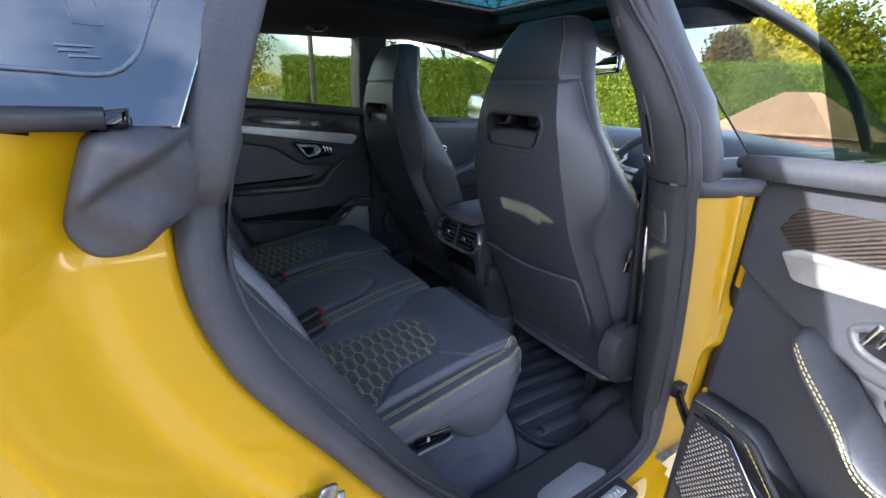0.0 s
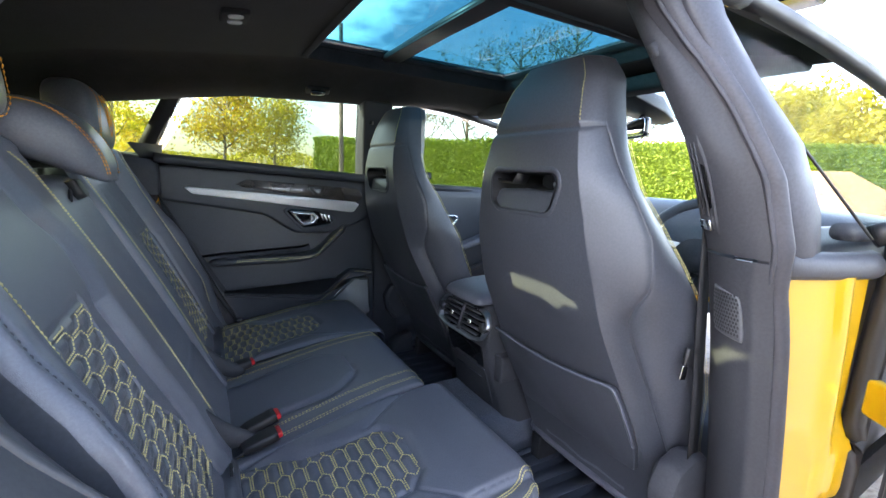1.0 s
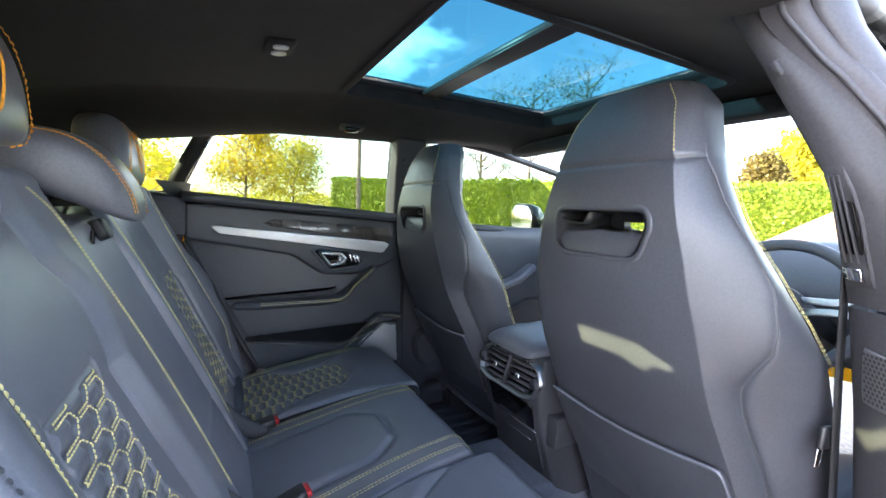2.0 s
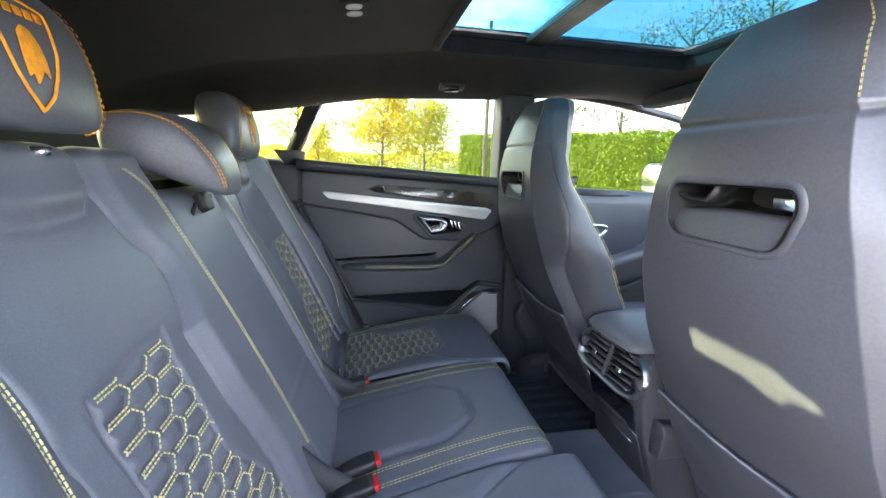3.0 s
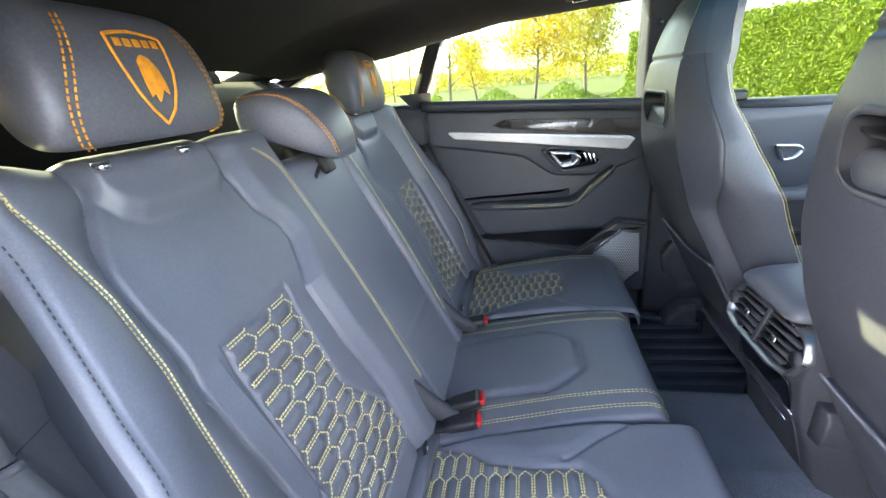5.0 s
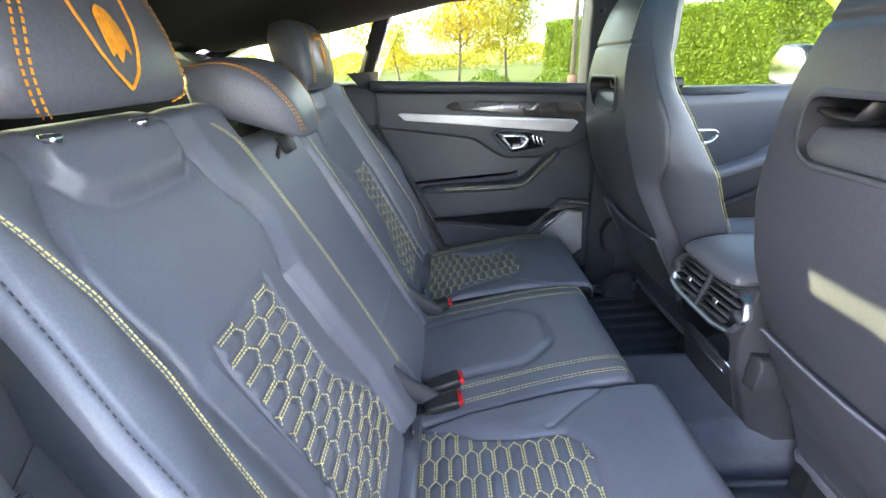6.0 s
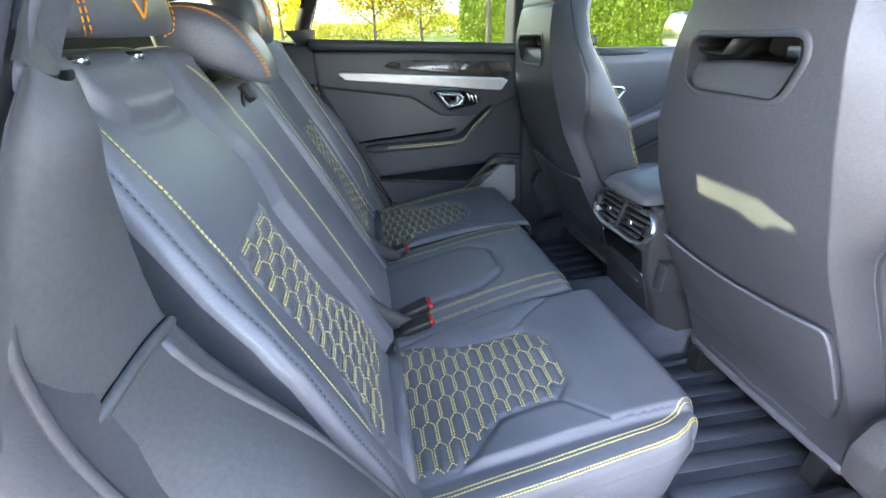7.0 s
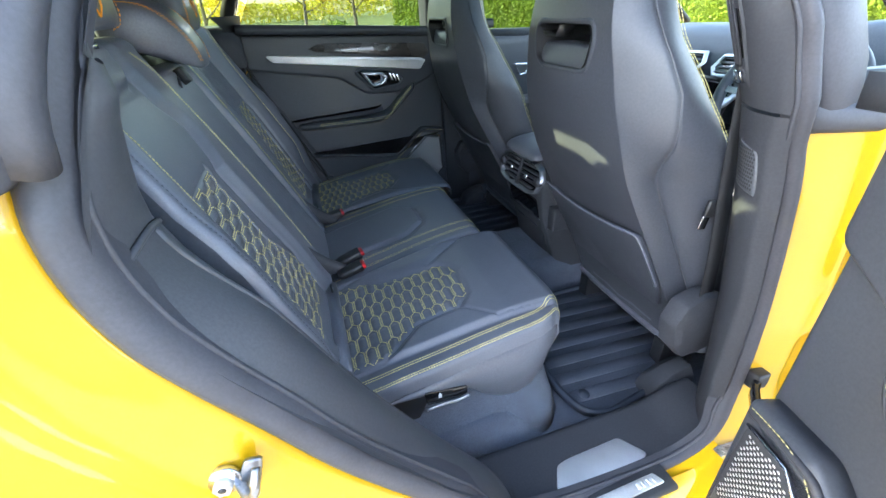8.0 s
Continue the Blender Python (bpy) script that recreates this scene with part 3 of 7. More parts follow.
def painted_post(k, z):
    x0, x1 = ip(z, [(p[0], p[1] + 0.006) for p in PO]), ip(z, [(p[0], p[2]) for p in PO])
    y = lerp(side_y(z) - 0.010, 0.918, k) + 0.014 * math.exp(-(((k - 0.62) / 0.10) ** 2)) * sm(0.78, 0.86, z) - 0.010 * sm(0.62, 0.72, k)
    y += 0.022 * sm(0.86, 0.80, z) * sm(0.55, 0.75, k) * sm(0.68, 0.72, z)
    return Vector((lerp(x0, x1, k), -y, z + (0.012 * k if z > 1.09 else 0)))


part("painted_post", grid(painted_post, np.linspace(0, 1, 26), np.linspace(0.38, 1.098, 40)), PAINT, body, "yellow painted door post")
cap = part("post_cap", loft([[Vector((x, -(y + a), z)) for a, z in ((-0.02, zt), (0.004, zt - 0.004), (0.012, zt - 0.03), (0.010, 1.098), (-0.03, 1.095))] for x, y, zt in ((0.880, 0.850, 1.165), (0.905, 0.862, 1.150), (0.96, 0.882, 1.145), (1.03, 0.905, 1.145), (1.07, 0.915, 1.150), (1.082, 0.915, 1.145))]), RUBBER, seal, "rubber cap on the door post", subdiv=1)
outer = part("outer_post_trim", loft([[Vector((x - 0.02, -y + 0.012, z)), Vector((x, -y - 0.002, z)), Vector((x + 0.02, -y - 0.006, z)), Vector((x + 0.06, -y - 0.004, z)), Vector((x + 0.06, -y + 0.03, z)), Vector((x, -y + 0.05, z))] for x, y, z in ((0.915, 0.872, 1.13), (0.895, 0.868, 1.20), (0.865, 0.842, 1.30), (0.835, 0.782, 1.40), (0.805, 0.738, 1.49), (0.785, 0.71, 1.58))]), RUBBER, seal, bevel=0.008)
bump = part("seal_stop", tube(curve([(1.055, -0.905, 1.165), (1.065, -0.925, 1.178), (1.085, -0.93, 1.165), (1.095, -0.93, 1.10), (1.10, -0.925, 0.95), (1.10, -0.925, 0.5)], 30), 0.018, 8), PLASTIC_DARK, seal)

# front door, shut, ahead of the post
fdoor = thing("front_door", "closed yellow front door with black window line", "car door", (1.6, -0.98, 0.40))
part("skin", grid(lambda u, v: Vector((u, -(0.945 + 0.06 * math.sin((v - 0.4) / 0.75 * 2.6) - 0.008 * (u - 1.1)), v)), np.linspace(1.115, 2.25, 12), np.linspace(0.40, 1.15, 14)), PAINT, fdoor, thick=0.02)
part("belt_strip", sweep([(1.115, -0.935, 1.158), (1.6, -0.935, 1.150), (2.25, -0.90, 1.120)], rrect(0.03, 0.018, 0.006), (0, 0, 1)), GLOSS_BLACK, fdoor)
part("belt_inner", sweep([(1.115, -0.86, 1.165), (1.6, -0.86, 1.155), (2.2, -0.82, 1.125)], rrect(0.05, 0.03, 0.012), (0, 0, 1)), LEATHER_SMOOTH, fdoor)
part("window_pane", pad([(1.02, 1.165), (2.24, 1.14), (2.08, 1.32), (1.85, 1.43), (1.55, 1.495), (1.25, 1.53), (0.83, 1.53)], 0.004, lambda u, v, h: Vector((u, -(0.915 - (v - 1.16) * 0.60 + h), v)), 0.001, 1), GLASS_FRONT, fdoor, "clear front side window")
part("glass_edge", tube([Vector((x, -(0.917 - (z - 1.16) * 0.60), z)) for x, z in ((1.02, 1.165), (0.925, 1.345), (0.83, 1.525))], 0.0022, 6), PLASTIC_DARK, fdoor)
part("inner_card", grid(lambda u, v: Vector((u, -0.80 - 0.02 * math.sin(u * 5), v)), np.linspace(1.05, 2.2, 12), np.linspace(0.40, 1.16, 10)), LEATHER_SMOOTH, fdoor, thick=0.03)

# windscreen pillars
for sg in (-1, 1):
    ap = thing("windscreen_pillar", "dark windscreen pillar curving down from the roof", "pillar", (2.0, sg * 0.8, 1.12), kind="structure", group="windscreen pillars")
    path = curve([(0.78, sg * 0.70, 1.562), (1.0, sg * 0.70, 1.557), (1.2, sg * 0.706, 1.546), (1.4, sg * 0.72, 1.522), (1.6, sg * 0.735, 1.492), (1.80, sg * 0.746, 1.452), (2.0, sg * 0.765, 1.372), (2.18, sg * 0.785, 1.262), (2.34, sg * 0.80, 1.15)], 50)
    part("shell", sweep(path, rrect(0.034, 0.030, 0.012, 4), (0, 0, 1)), PLASTIC_DARK, ap)
windscreen = thing("windscreen", "clear laminated windscreen", "window", (2.1, 0, 1.13), kind="structure")
part("pane", grid(lambda u, v: Vector((lerp(1.42, 2.32, v) - 0.16 * u * u * (0.4 + v), u * lerp(0.64, 0.80, v), lerp(1.545, 1.12, v) + 0.03 * math.sin(v * 3.14))), np.linspace(-1, 1, 25), np.linspace(0, 1, 14)), GLASS_FRONT, windscreen).visible_shadow = False
part("header_rail", sweep([(1.40, -0.64, 1.54), (1.43, 0, 1.555), (1.40, 0.64, 1.54)], rrect(0.10, 0.05, 0.018), (0, 0, 1)), SUEDE, windscreen)
bonnet = part("bonnet", grid(lambda u, v: Vector((lerp(2.15, 3.3, v), u * 0.93, lerp(1.12, 0.95, v) + 0.03 * math.cos(u * 1.5))), np.linspace(-1, 1, 14), np.linspace(0, 1, 10)), PAINT, body)

# side trim between rear seat and doorway, on both sides
def side_trim(sg):
    tr = thing("rear_side_trim", "smooth dark plastic trim panels beside the rear seat", "side trim", (0.1, sg * 0.76, 0.45), kind="structure", group="rear side trims")
    SEAL_X = [(0.44, 0.43), (0.50, 0.385), (0.615, 0.288), (0.745, 0.192), (0.86, 0.115), (0.94, 0.062), (1.01, 0.018), (1.08, -0.012), (1.14, -0.004), (1.20, 0.010), (1.255, 0.028), (1.355, 0.052), (1.42, 0.09), (1.50, 0.20)]
    IN_X = [(0.44, 0.345), (0.50, 0.305), (0.615, 0.238), (0.70, 0.190), (0.78, 0.150), (0.86, 0.112), (0.925, 0.080), (0.98, 0.046), (1.035, 0.016), (1.09, -0.002), (1.124, -0.004), (1.157, 0.004), (1.209, 0.020), (1.234, 0.031), (1.26, 0.022), (1.31, -0.010), (1.40, -0.03), (1.50, 0.0)]
    IN_Y = [(0.44, 0.715), (0.70, 0.722), (0.925, 0.720), (0.98, 0.720), (1.035, 0.724), (1.09, 0.730), (1.124, 0.728), (1.157, 0.739), (1.209, 0.761), (1.234, 0.770), (1.26, 0.755), (1.31, 0.70), (1.40, 0.65), (1.5, 0.60)]

    def panel(z0, z1, skew, name, lift, label=""):
        def fn(k, v):
            q = math.sin(math.pi * min(1.0, max(0.0, k)) * 0.86)
            z = lerp(z0 + (0.012 * q if 1.0 < z0 < 1.2 else (-0.008 * q if z0 > 1.2 else 0.0)), z1 + (0.012 * q if z1 < 1.1 else (-0.008 * q if z1 < 1.3 else 0.0)), v)
            xo, xi = ip(z, SEAL_X), ip(z, IN_X)
            yo = side_y(z) - 0.014
            yi = ip(z, IN_Y)
            if k > 1:
                turn = sm(0.70, 0.90, z)
                return Vector((xi - lerp(0.10, 0.052, turn) * (k - 1), sg * (yi + lerp(0.015, -0.066 * (k - 1), turn)), z - 0.02 * (k - 1)))
            b = lerp(0.030, 0.007, sm(0.92, 1.07, z)) * math.sin(math.pi * max(0.0, k)) ** 0.8 * sm(1.36, 1.22, z) + lift
            return Vector((lerp(xo, xi, k) + b, sg * (lerp(yo, yi, k) - lift * 0.3), z))
        return part(name, grid(fn, list(np.linspace(-0.15, 1, 22)) + ([1.03] if z0 > 1.25 else [1.03, 1.3, 2.0]), np.linspace(0, 1, 30)), TRIM, tr, label), fn

    low, low_fn = panel(0.42, 1.0795, 0, "lower_panel", 0.006, "ridged lower side panel")
    part("joint_lip", tube([low_fn(k, 1.0) + Vector((0.001, 0, -0.004)) for k in np.linspace(0.0, 1.0, 22)], 0.0042, 8), TRIM, low)
    part("ridge", tube([low_fn(lerp(0.96, 0.80, v), v) + Vector((-0.002, 0, 0)) for v in np.linspace(0.18, 0.985, 30)], 0.006, 8), TRIM, low, "raised ridge along the panel")
    if sg < 0:
        panel(1.0805, 1.268, 0, "upper_panel", 0.005, "smooth upper side panel")
        panel(1.271, 1.52, 0, "pillar_trim", 0.0, "soft pillar trim")
    else:
        panel(1.083, 1.16, 0, "upper_panel", 0.004, "smooth upper side panel")

    def backing(k, z):
        kk = min(1.0, k)
        p = Vector((lerp(ip(z, SEAL_X), ip(z, IN_X), kk) + lerp(0.026, 0.005, sm(0.92, 1.07, z)) * math.sin(math.pi * kk) ** 0.8 - 0.004, lerp(side_y(z) - 0.016, ip(z, IN_Y), kk) + 0.004, z))
        if k > 1:
            p += Vector((-0.052, -0.064, 0)) * (k - 1) * sm(0.70, 0.90, z)
        return Vector((p.x, sg * p.y, p.z))

    part("backing", grid(backing, list(np.linspace(0, 1, 12)) + [1.3, 1.6, 2.0], np.linspace(0.5, 1.30, 20)), PLASTIC_DARK, tr)


side_trim(-1)
side_trim(1)

# left rear pillar with its fixed window and the shelf behind the seats
lp = thing("window_2", "small fixed rear side window between dark pillars", "window", (-0.2, 0.8, 1.25), kind="structure")
part("divider", loft([[Vector((x + a, y + b, z)) for a, b in ((-0.030, 0), (0.022, 0), (0.026, 0.05), (-0.026, 0.05))] for x, y, z in ((-0.045, 0.845, 1.235), (0.005, 0.80, 1.34), (0.065, 0.745, 1.45), (0.10, 0.71, 1.51))]), PLASTIC_DARK, lp, "slim dark pillar")
part("edge_strip", tube([(-0.015, 0.842, 1.24), (0.035, 0.797, 1.34), (0.09, 0.742, 1.45)], 0.004, 6), CHROME, lp)
part("pane", pad([(-0.75, 1.27), (-0.07, 1.255), (0.06, 1.47), (-0.30, 1.43)], 0.004, lambda u, v, h: Vector((u, 0.875 - (v - 1.24) * 0.55 + h, v)), 0.001, 1), GLASS_QUARTER, lp)
part("sill_trim", loft([[Vector((x, y, z)) for y, z in ((0.66, 1.12), (0.67, zt - 0.03), (0.69, zt - 0.006), (0.72, zt), (0.86, zt + 0.012), (0.90, 1.12))] for x, zt in ((0.02, 1.225), (0.0, 1.245), (-0.06, 1.258), (-0.30, 1.262), (-0.9, 1.262))]), PLASTIC, lp, "dark sill trim with a moulded pocket", bevel=0.006)
part("pocket", pad(soft_poly([(-0.20, 0.70), (-0.04, 0.70), (-0.02, 0.735), (-0.05, 0.76), (-0.20, 0.76)], 0.012), 0.002, lambda u, v, h: Vector((u, v, 1.2625 + h)), 0.0005, 1), GLOSS_BLACK, lp)

shelf = thing("parcel_shelf", "dark fabric parcel shelf behind the rear seats", "shelf", (-0.5, 0, 1.10), kind="structure")
part("board", loft([[Vector((x, y, z)) for x, z in ((-0.19, 1.125), (-0.32, 1.20), (-0.45, 1.33), (-0.56, 1.392), (-0.66, 1.385), (-0.66, 1.35), (-0.19, 1.10))] for y in (-0.68, 0.0, 0.68)]), SUEDE, shelf)
# unseen pods, added to cut off sun passing below the outer headrests
for sg in (-1, 1):
    part("sun_block_pod", loft([[Vector((x, sg * y, 1.34)), Vector((x, sg * y, 1.34 + h * 0.7)), Vector((x - 0.015, sg * y, 1.34 + h)), Vector((x - 0.10, sg * y, 1.34 + h)), Vector((x - 0.12, sg * y, 1.34))] for y, x, h in ((0.225, -0.56, 0.085), (0.24, -0.55, 0.098), (0.29, -0.545, 0.10), (0.365, -0.55, 0.092), (0.38, -0.56, 0.08))]), SUEDE, shelf, bevel=0.006)
# unseen lining, added to keep yellow bounce light out of the cabin
cargo = thing("cargo_lining", "unseen dark carpet boot lining that stops light bouncing off the paint", "lining", (-0.7, 0, 0.55), kind="structure")
for sg in (-1, 1):
    part("side", loft([[Vector((x, sg * y, 0.50)), Vector((x, sg * (y + 0.02), 0.50)), Vector((x, sg * (y + 0.02), zt)), Vector((x, sg * y, zt))] for x, y, zt in ((-0.10, 0.76, 1.20), (-0.30, 0.745, 1.235), (-0.90, 0.74, 1.235), (-1.40, 0.76, 1.14))]), CARPET, cargo)
part("boot_floor", box(-1.40, -0.10, -0.75, 0.75, 0.50, 0.53), CARPET, cargo, smooth=False)
part("tailgate_lining", box(-1.415, -1.395, -0.75, 0.75, 0.50, 1.12), CARPET, cargo, smooth=False)
hatch = thing("rear_window", "sloping heated rear window", "window", (-0.9, 0, 1.15), kind="structure")
part("pane", grid(lambda u, v: Vector((lerp(-0.34, -1.32, v), u * lerp(0.56, 0.66, v), lerp(1.50, 1.16, v) + 0.03 * math.sin(v * 3.14))), np.linspace(-1, 1, 15), np.linspace(0, 1, 9)), GLASS_HATCH, hatch)
for sg in (-1, 1):
    part("side_rail", sweep([(-0.22, sg * 0.60, 1.51), (-0.80, sg * 0.65, 1.36), (-1.35, sg * 0.72, 1.14)], rrect(0.13, 0.05, 0.02), (0, 0, 1)), SUEDE, hatch)
# unseen rails, added to block sun slipping in beside the headliner
for sg in (-1, 1):
    part("roof_rail", sweep(curve([(0.14, sg * 0.735, 1.515), (-0.15, sg * 0.765, 1.475), (-0.40, sg * 0.775, 1.430), (-0.80, sg * 0.80, 1.290), (-1.32, sg * 0.82, 1.150)], 30), rrect(0.15, 0.045, 0.018), (0, 0, 1)), GLOSS_BLACK, hatch)
part("tailgate_lip", sweep([(-1.35, -0.74, 1.14), (-1.40, 0, 1.14), (-1.35, 0.74, 1.14)], rrect(0.08, 0.06, 0.02), (0, 0, 1)), PLASTIC, hatch)
part("tailgate", box(-1.50, -1.42, -0.95, 0.95, 0.40, 1.12), PAINT, body)

# ---- roof ----
SR = (0.475, 1.295, -0.345, 0.365)


def roof_z(x, y):
    mid = ip(x, [(-0.50, 1.416), (-0.30, 1.478), (-0.10, 1.53), (0.10, 1.556), (0.25, 1.574), (0.50, 1.606), (0.80, 1.622), (1.10, 1.618), (1.30, 1.604), (1.45, 1.572)])
    e = ip(x, [(-0.50, 1.39), (-0.10, 1.43), (0.05, 1.455), (0.30, 1.498), (0.60, 1.512), (0.85, 1.522), (1.0, 1.538), (1.20, 1.545), (1.45, 1.53)])
    k = min(1.0, abs(y) / 0.68)
    return lerp(mid, e, sm(0.55, 1.0, k) * 0.9 + 0.1 * k * k)


xs = sorted(set(list(np.linspace(-0.5, 1.45, 56)) + [SR[0], SR[1], SR[0] - 0.02, SR[1] + 0.02]))
ys = sorted(set(list(np.linspace(-0.70, 0.70, 50)) + [SR[2], SR[3], SR[2] - 0.02, SR[3] + 0.02]))
bm = grid(lambda y, x: Vector((x, y, roof_z(x, y))), ys, xs)
bmesh.ops.delete(bm, geom=[f for f in bm.faces if (lambda c: SR[0] < c.x < SR[1] and SR[2] < c.y < SR[3])(f.calc_center_median())], context="FACES")
ceiling = part("ceiling", bm, SUEDE)
tagged(ceiling, "dark suede headliner with a sunroof opening", "ceiling", kind="structure")
roof = part("roof_panel", merge(
    box(-0.45, SR[0] - 0.02, -0.66, 0.66, 1.655, 1.675), box(SR[1] + 0.02, 1.42, -0.66, 0.66, 1.655, 1.675),
    box(SR[0] - 0.02, SR[1] + 0.02, -0.66, SR[2] - 0.02, 1.655, 1.675), box(SR[0] - 0.02, SR[1] + 0.02, SR[3] + 0.02, 0.66, 1.655, 1.675)), GLOSS_BLACK, body, smooth=False, bevel=0.008)
part("roof_rim", merge(box(-0.45, 0.90, -0.715, -0.655, 1.56, 1.67), box(-0.45, 0.90, 0.655, 0.715, 1.56, 1.67), box(-0.47, -0.40, -0.66, 0.66, 1.52, 1.67)), GLOSS_BLACK, body, bevel=0.01)

sunroof = thing("sunroof", "large tinted glass sunroof with dark frame and crossbar", "sunroof", (0.88, 0, 1.60), kind="structure")
well = [(SR[0], SR[2]), (SR[1], SR[2]), (SR[1], SR[3]), (SR[0], SR[3])]
wl2 = soft_poly(well, 0.03, 4)
part("well", loft([[Vector((x, y, roof_z(x, y) - 0.004)) for x, y in inset(wl2, -0.022)], [Vector((x, y, roof_z(x, y) - 0.010)) for x, y in inset(wl2, -0.008)], [Vector((x, y, roof_z(x, y) - 0.006)) for x, y in wl2], [Vector((x, y, 1.632)) for x, y in inset(wl2, 0.004)], [Vector((x, y, 1.634)) for x, y in inset(wl2, 0.028)], [Vector((x, y, 1.644)) for x, y in inset(wl2, 0.030)]], caps=False), SUEDE, sunroof, "dark sunroof surround")
part("channel", tube([Vector((x, y, 1.636)) for x, y in inset(wl2, 0.016)], 0.004, 6, loop=True), GLOSS_BLACK, sunroof)
part("crossbar", sweep([(0.770, SR[2] + 0.01, 1.636), (0.770, 0, 1.640), (0.770, SR[3] - 0.01, 1.636)], rrect(0.072, 0.016, 0.005), (0, 0, 1)), PLASTIC_DARK, sunroof, "dark crossbar between the panes")
part("crossbar_lip", sweep([(0.740, SR[2] + 0.01, 1.630), (0.740, SR[3] - 0.01, 1.630)], rrect(0.010, 0.006, 0.002), (0, 0, 1)), PLASTIC_DARK, sunroof)
for x0, x1 in ((SR[0] - 0.01, 0.76), (0.78, SR[1] + 0.01)):
    part("pane", box(x0, x1, SR[2] - 0.01, SR[3] + 0.01, 1.648, 1.654), GLASS_ROOF, sunroof, smooth=False)

dome = thing("reading_lamp", "twin-lens reading lamp in a dark housing on the headliner", "lamp", (0.24, 0.0, 1.56))
df = lambda u, v, h: Vector((0.24 + u, v - 0.0, roof_z(0.24 + u, v) - h))
part("housing", pad(soft_poly([(-0.030, -0.042), (0.030, -0.042), (0.030, 0.042), (-0.030, 0.042)], 0.012, 4), 0.010, df, 0.004), SUEDE, dome)
for dy in (-0.020, 0.020):
    part("lens", pad([(0.0165 * math.cos(a), dy + 0.0115 * math.sin(a)) for a in np.linspace(0, 2 * math.pi, 16, endpoint=False)], 0.005, df, 0.003, 3, 0.010), LENS, dome, "clear lamp lens")
for sg in (-1, 1):
    hook = thing("coat_hook", "folded grab handle set in the headliner edge", "grab handle", (0.52, sg * 0.60, 1.53), group="grab handles")
    hf = lambda u, v, h, sg=sg: Vector((0.56 + u, sg * (0.575 + v), roof_z(0.56 + u, 0.575 + v) - h))
    part("base", pad(soft_poly([(-0.045, -0.016), (0.045, -0.016), (0.045, 0.018), (-0.045, 0.018)], 0.008), 0.008, hf, 0.003), PLASTIC_DARK, hook)
    part("lever", pad(soft_poly([(-0.028, -0.008), (0.028, -0.008), (0.026, 0.010), (-0.026, 0.010)], 0.004), 0.012, hf, 0.004, 3, 0.006), GLOSS_BLACK, hook)

# left centre pillar
lb = thing("centre_pillar", "slim dark centre pillar between the left doors", "pillar", (0.9, 0.75, 0.4), kind="structure")
part("shell", loft([[Vector((x - 0.072, y - 0.005, z)), Vector((x + 0.06, y - 0.005, z)), Vector((x + 0.06, y + 0.10, z)), Vector((x - 0.075, y + 0.10, z))] for x, y, z in ((0.93, 0.745, 0.36), (0.93, 0.745, 0.9), (0.90, 0.735, 1.12), (0.865, 0.735, 1.22), (0.85, 0.685, 1.40), (0.835, 0.625, 1.53))]), PLASTIC, lb, bevel=0.01)
part("belt_anchor", sweep([(0.815, 0.665, 1.445), (0.800, 0.660, 1.446)], circle(0.010, 10), (0, 0, 1)), PLASTIC_DARK, lb)

# left front door, shut
lf = thing("front_door", "closed left front door with dark leather and aluminium trim", "car door", (1.5, 0.85, 0.40))
part("card", grid(lambda u, v: Vector((u, 0.785 + 0.012 * math.sin(u * 6) + 0.03 * sm(1.05, 0.6, v), v)), np.linspace(0.96, 2.15, 16), np.linspace(0.40, 1.17, 14)), LEATHER_DARK, lf, thick=0.03)
part("sill", sweep([(0.955, 0.80, 1.175), (1.5, 0.81, 1.155), (2.15, 0.80, 1.12)], rrect(0.09, 0.035, 0.014), (0, 0, 1)), LEATHER_DARK, lf, "padded dark leather sill")
part("metal_trim", sweep([(1.14, 0.775, 1.092), (1.35, 0.775, 1.075), (1.75, 0.78, 1.05)], rrect(0.016, 0.030, 0.006), (0, 0, 1)), ALUMINIUM, lf, "aluminium trim bar")
part("wood_line", sweep([(1.02, 0.775, 1.130), (1.35, 0.775, 1.118), (1.75, 0.78, 1.10)], rrect(0.010, 0.012, 0.003), (0, 0, 1)), CARBON, lf)
PF = lambda u, v, h: Vector((1.30 - u, 0.775 - h, v))
hp = soft_poly([(0.08, 1.03), (0.05, 1.05), (-0.06, 1.04), (-0.12, 1.0), (-0.09, 0.955), (0.03, 0.945)], 0.02, 4)
part("opener_recess", pad(hp, 0.004, PF, 0.002, 2), GLOSS_BLACK, lf)
part("door_handle", ring_pad(soft_poly([(0.06, 1.03), (-0.03, 1.025), (-0.05, 1.0), (-0.02, 0.968), (0.02, 0.962)], 0.012, 4), 0.014, 0.014, PF, 0.004), CHROME, lf, "chrome door handle")
part("armrest", sweep([(1.02, 0.745, 0.845), (1.35, 0.735, 0.855), (1.5, 0.735, 0.90), (1.6, 0.74, 0.965)], rrect(0.075, 0.036, 0.014), (0, 0, 1)), LEATHER_SMOOTH, lf)
part("lower_moulding", sweep([(1.0, 0.765, 0.72), (1.4, 0.76, 0.70), (1.6, 0.765, 0.77), (1.9, 0.77, 0.78)], rrect(0.03, 0.03, 0.01), (0, 0, 1)), PLASTIC, lf)
part("skin", grid(lambda u, v: Vector((u, 0.985 - 0.05 * abs(v - 0.8), v)), np.linspace(0.88, 2.25, 10), np.linspace(0.4, 1.15, 8)), PAINT, lf, thick=0.02)
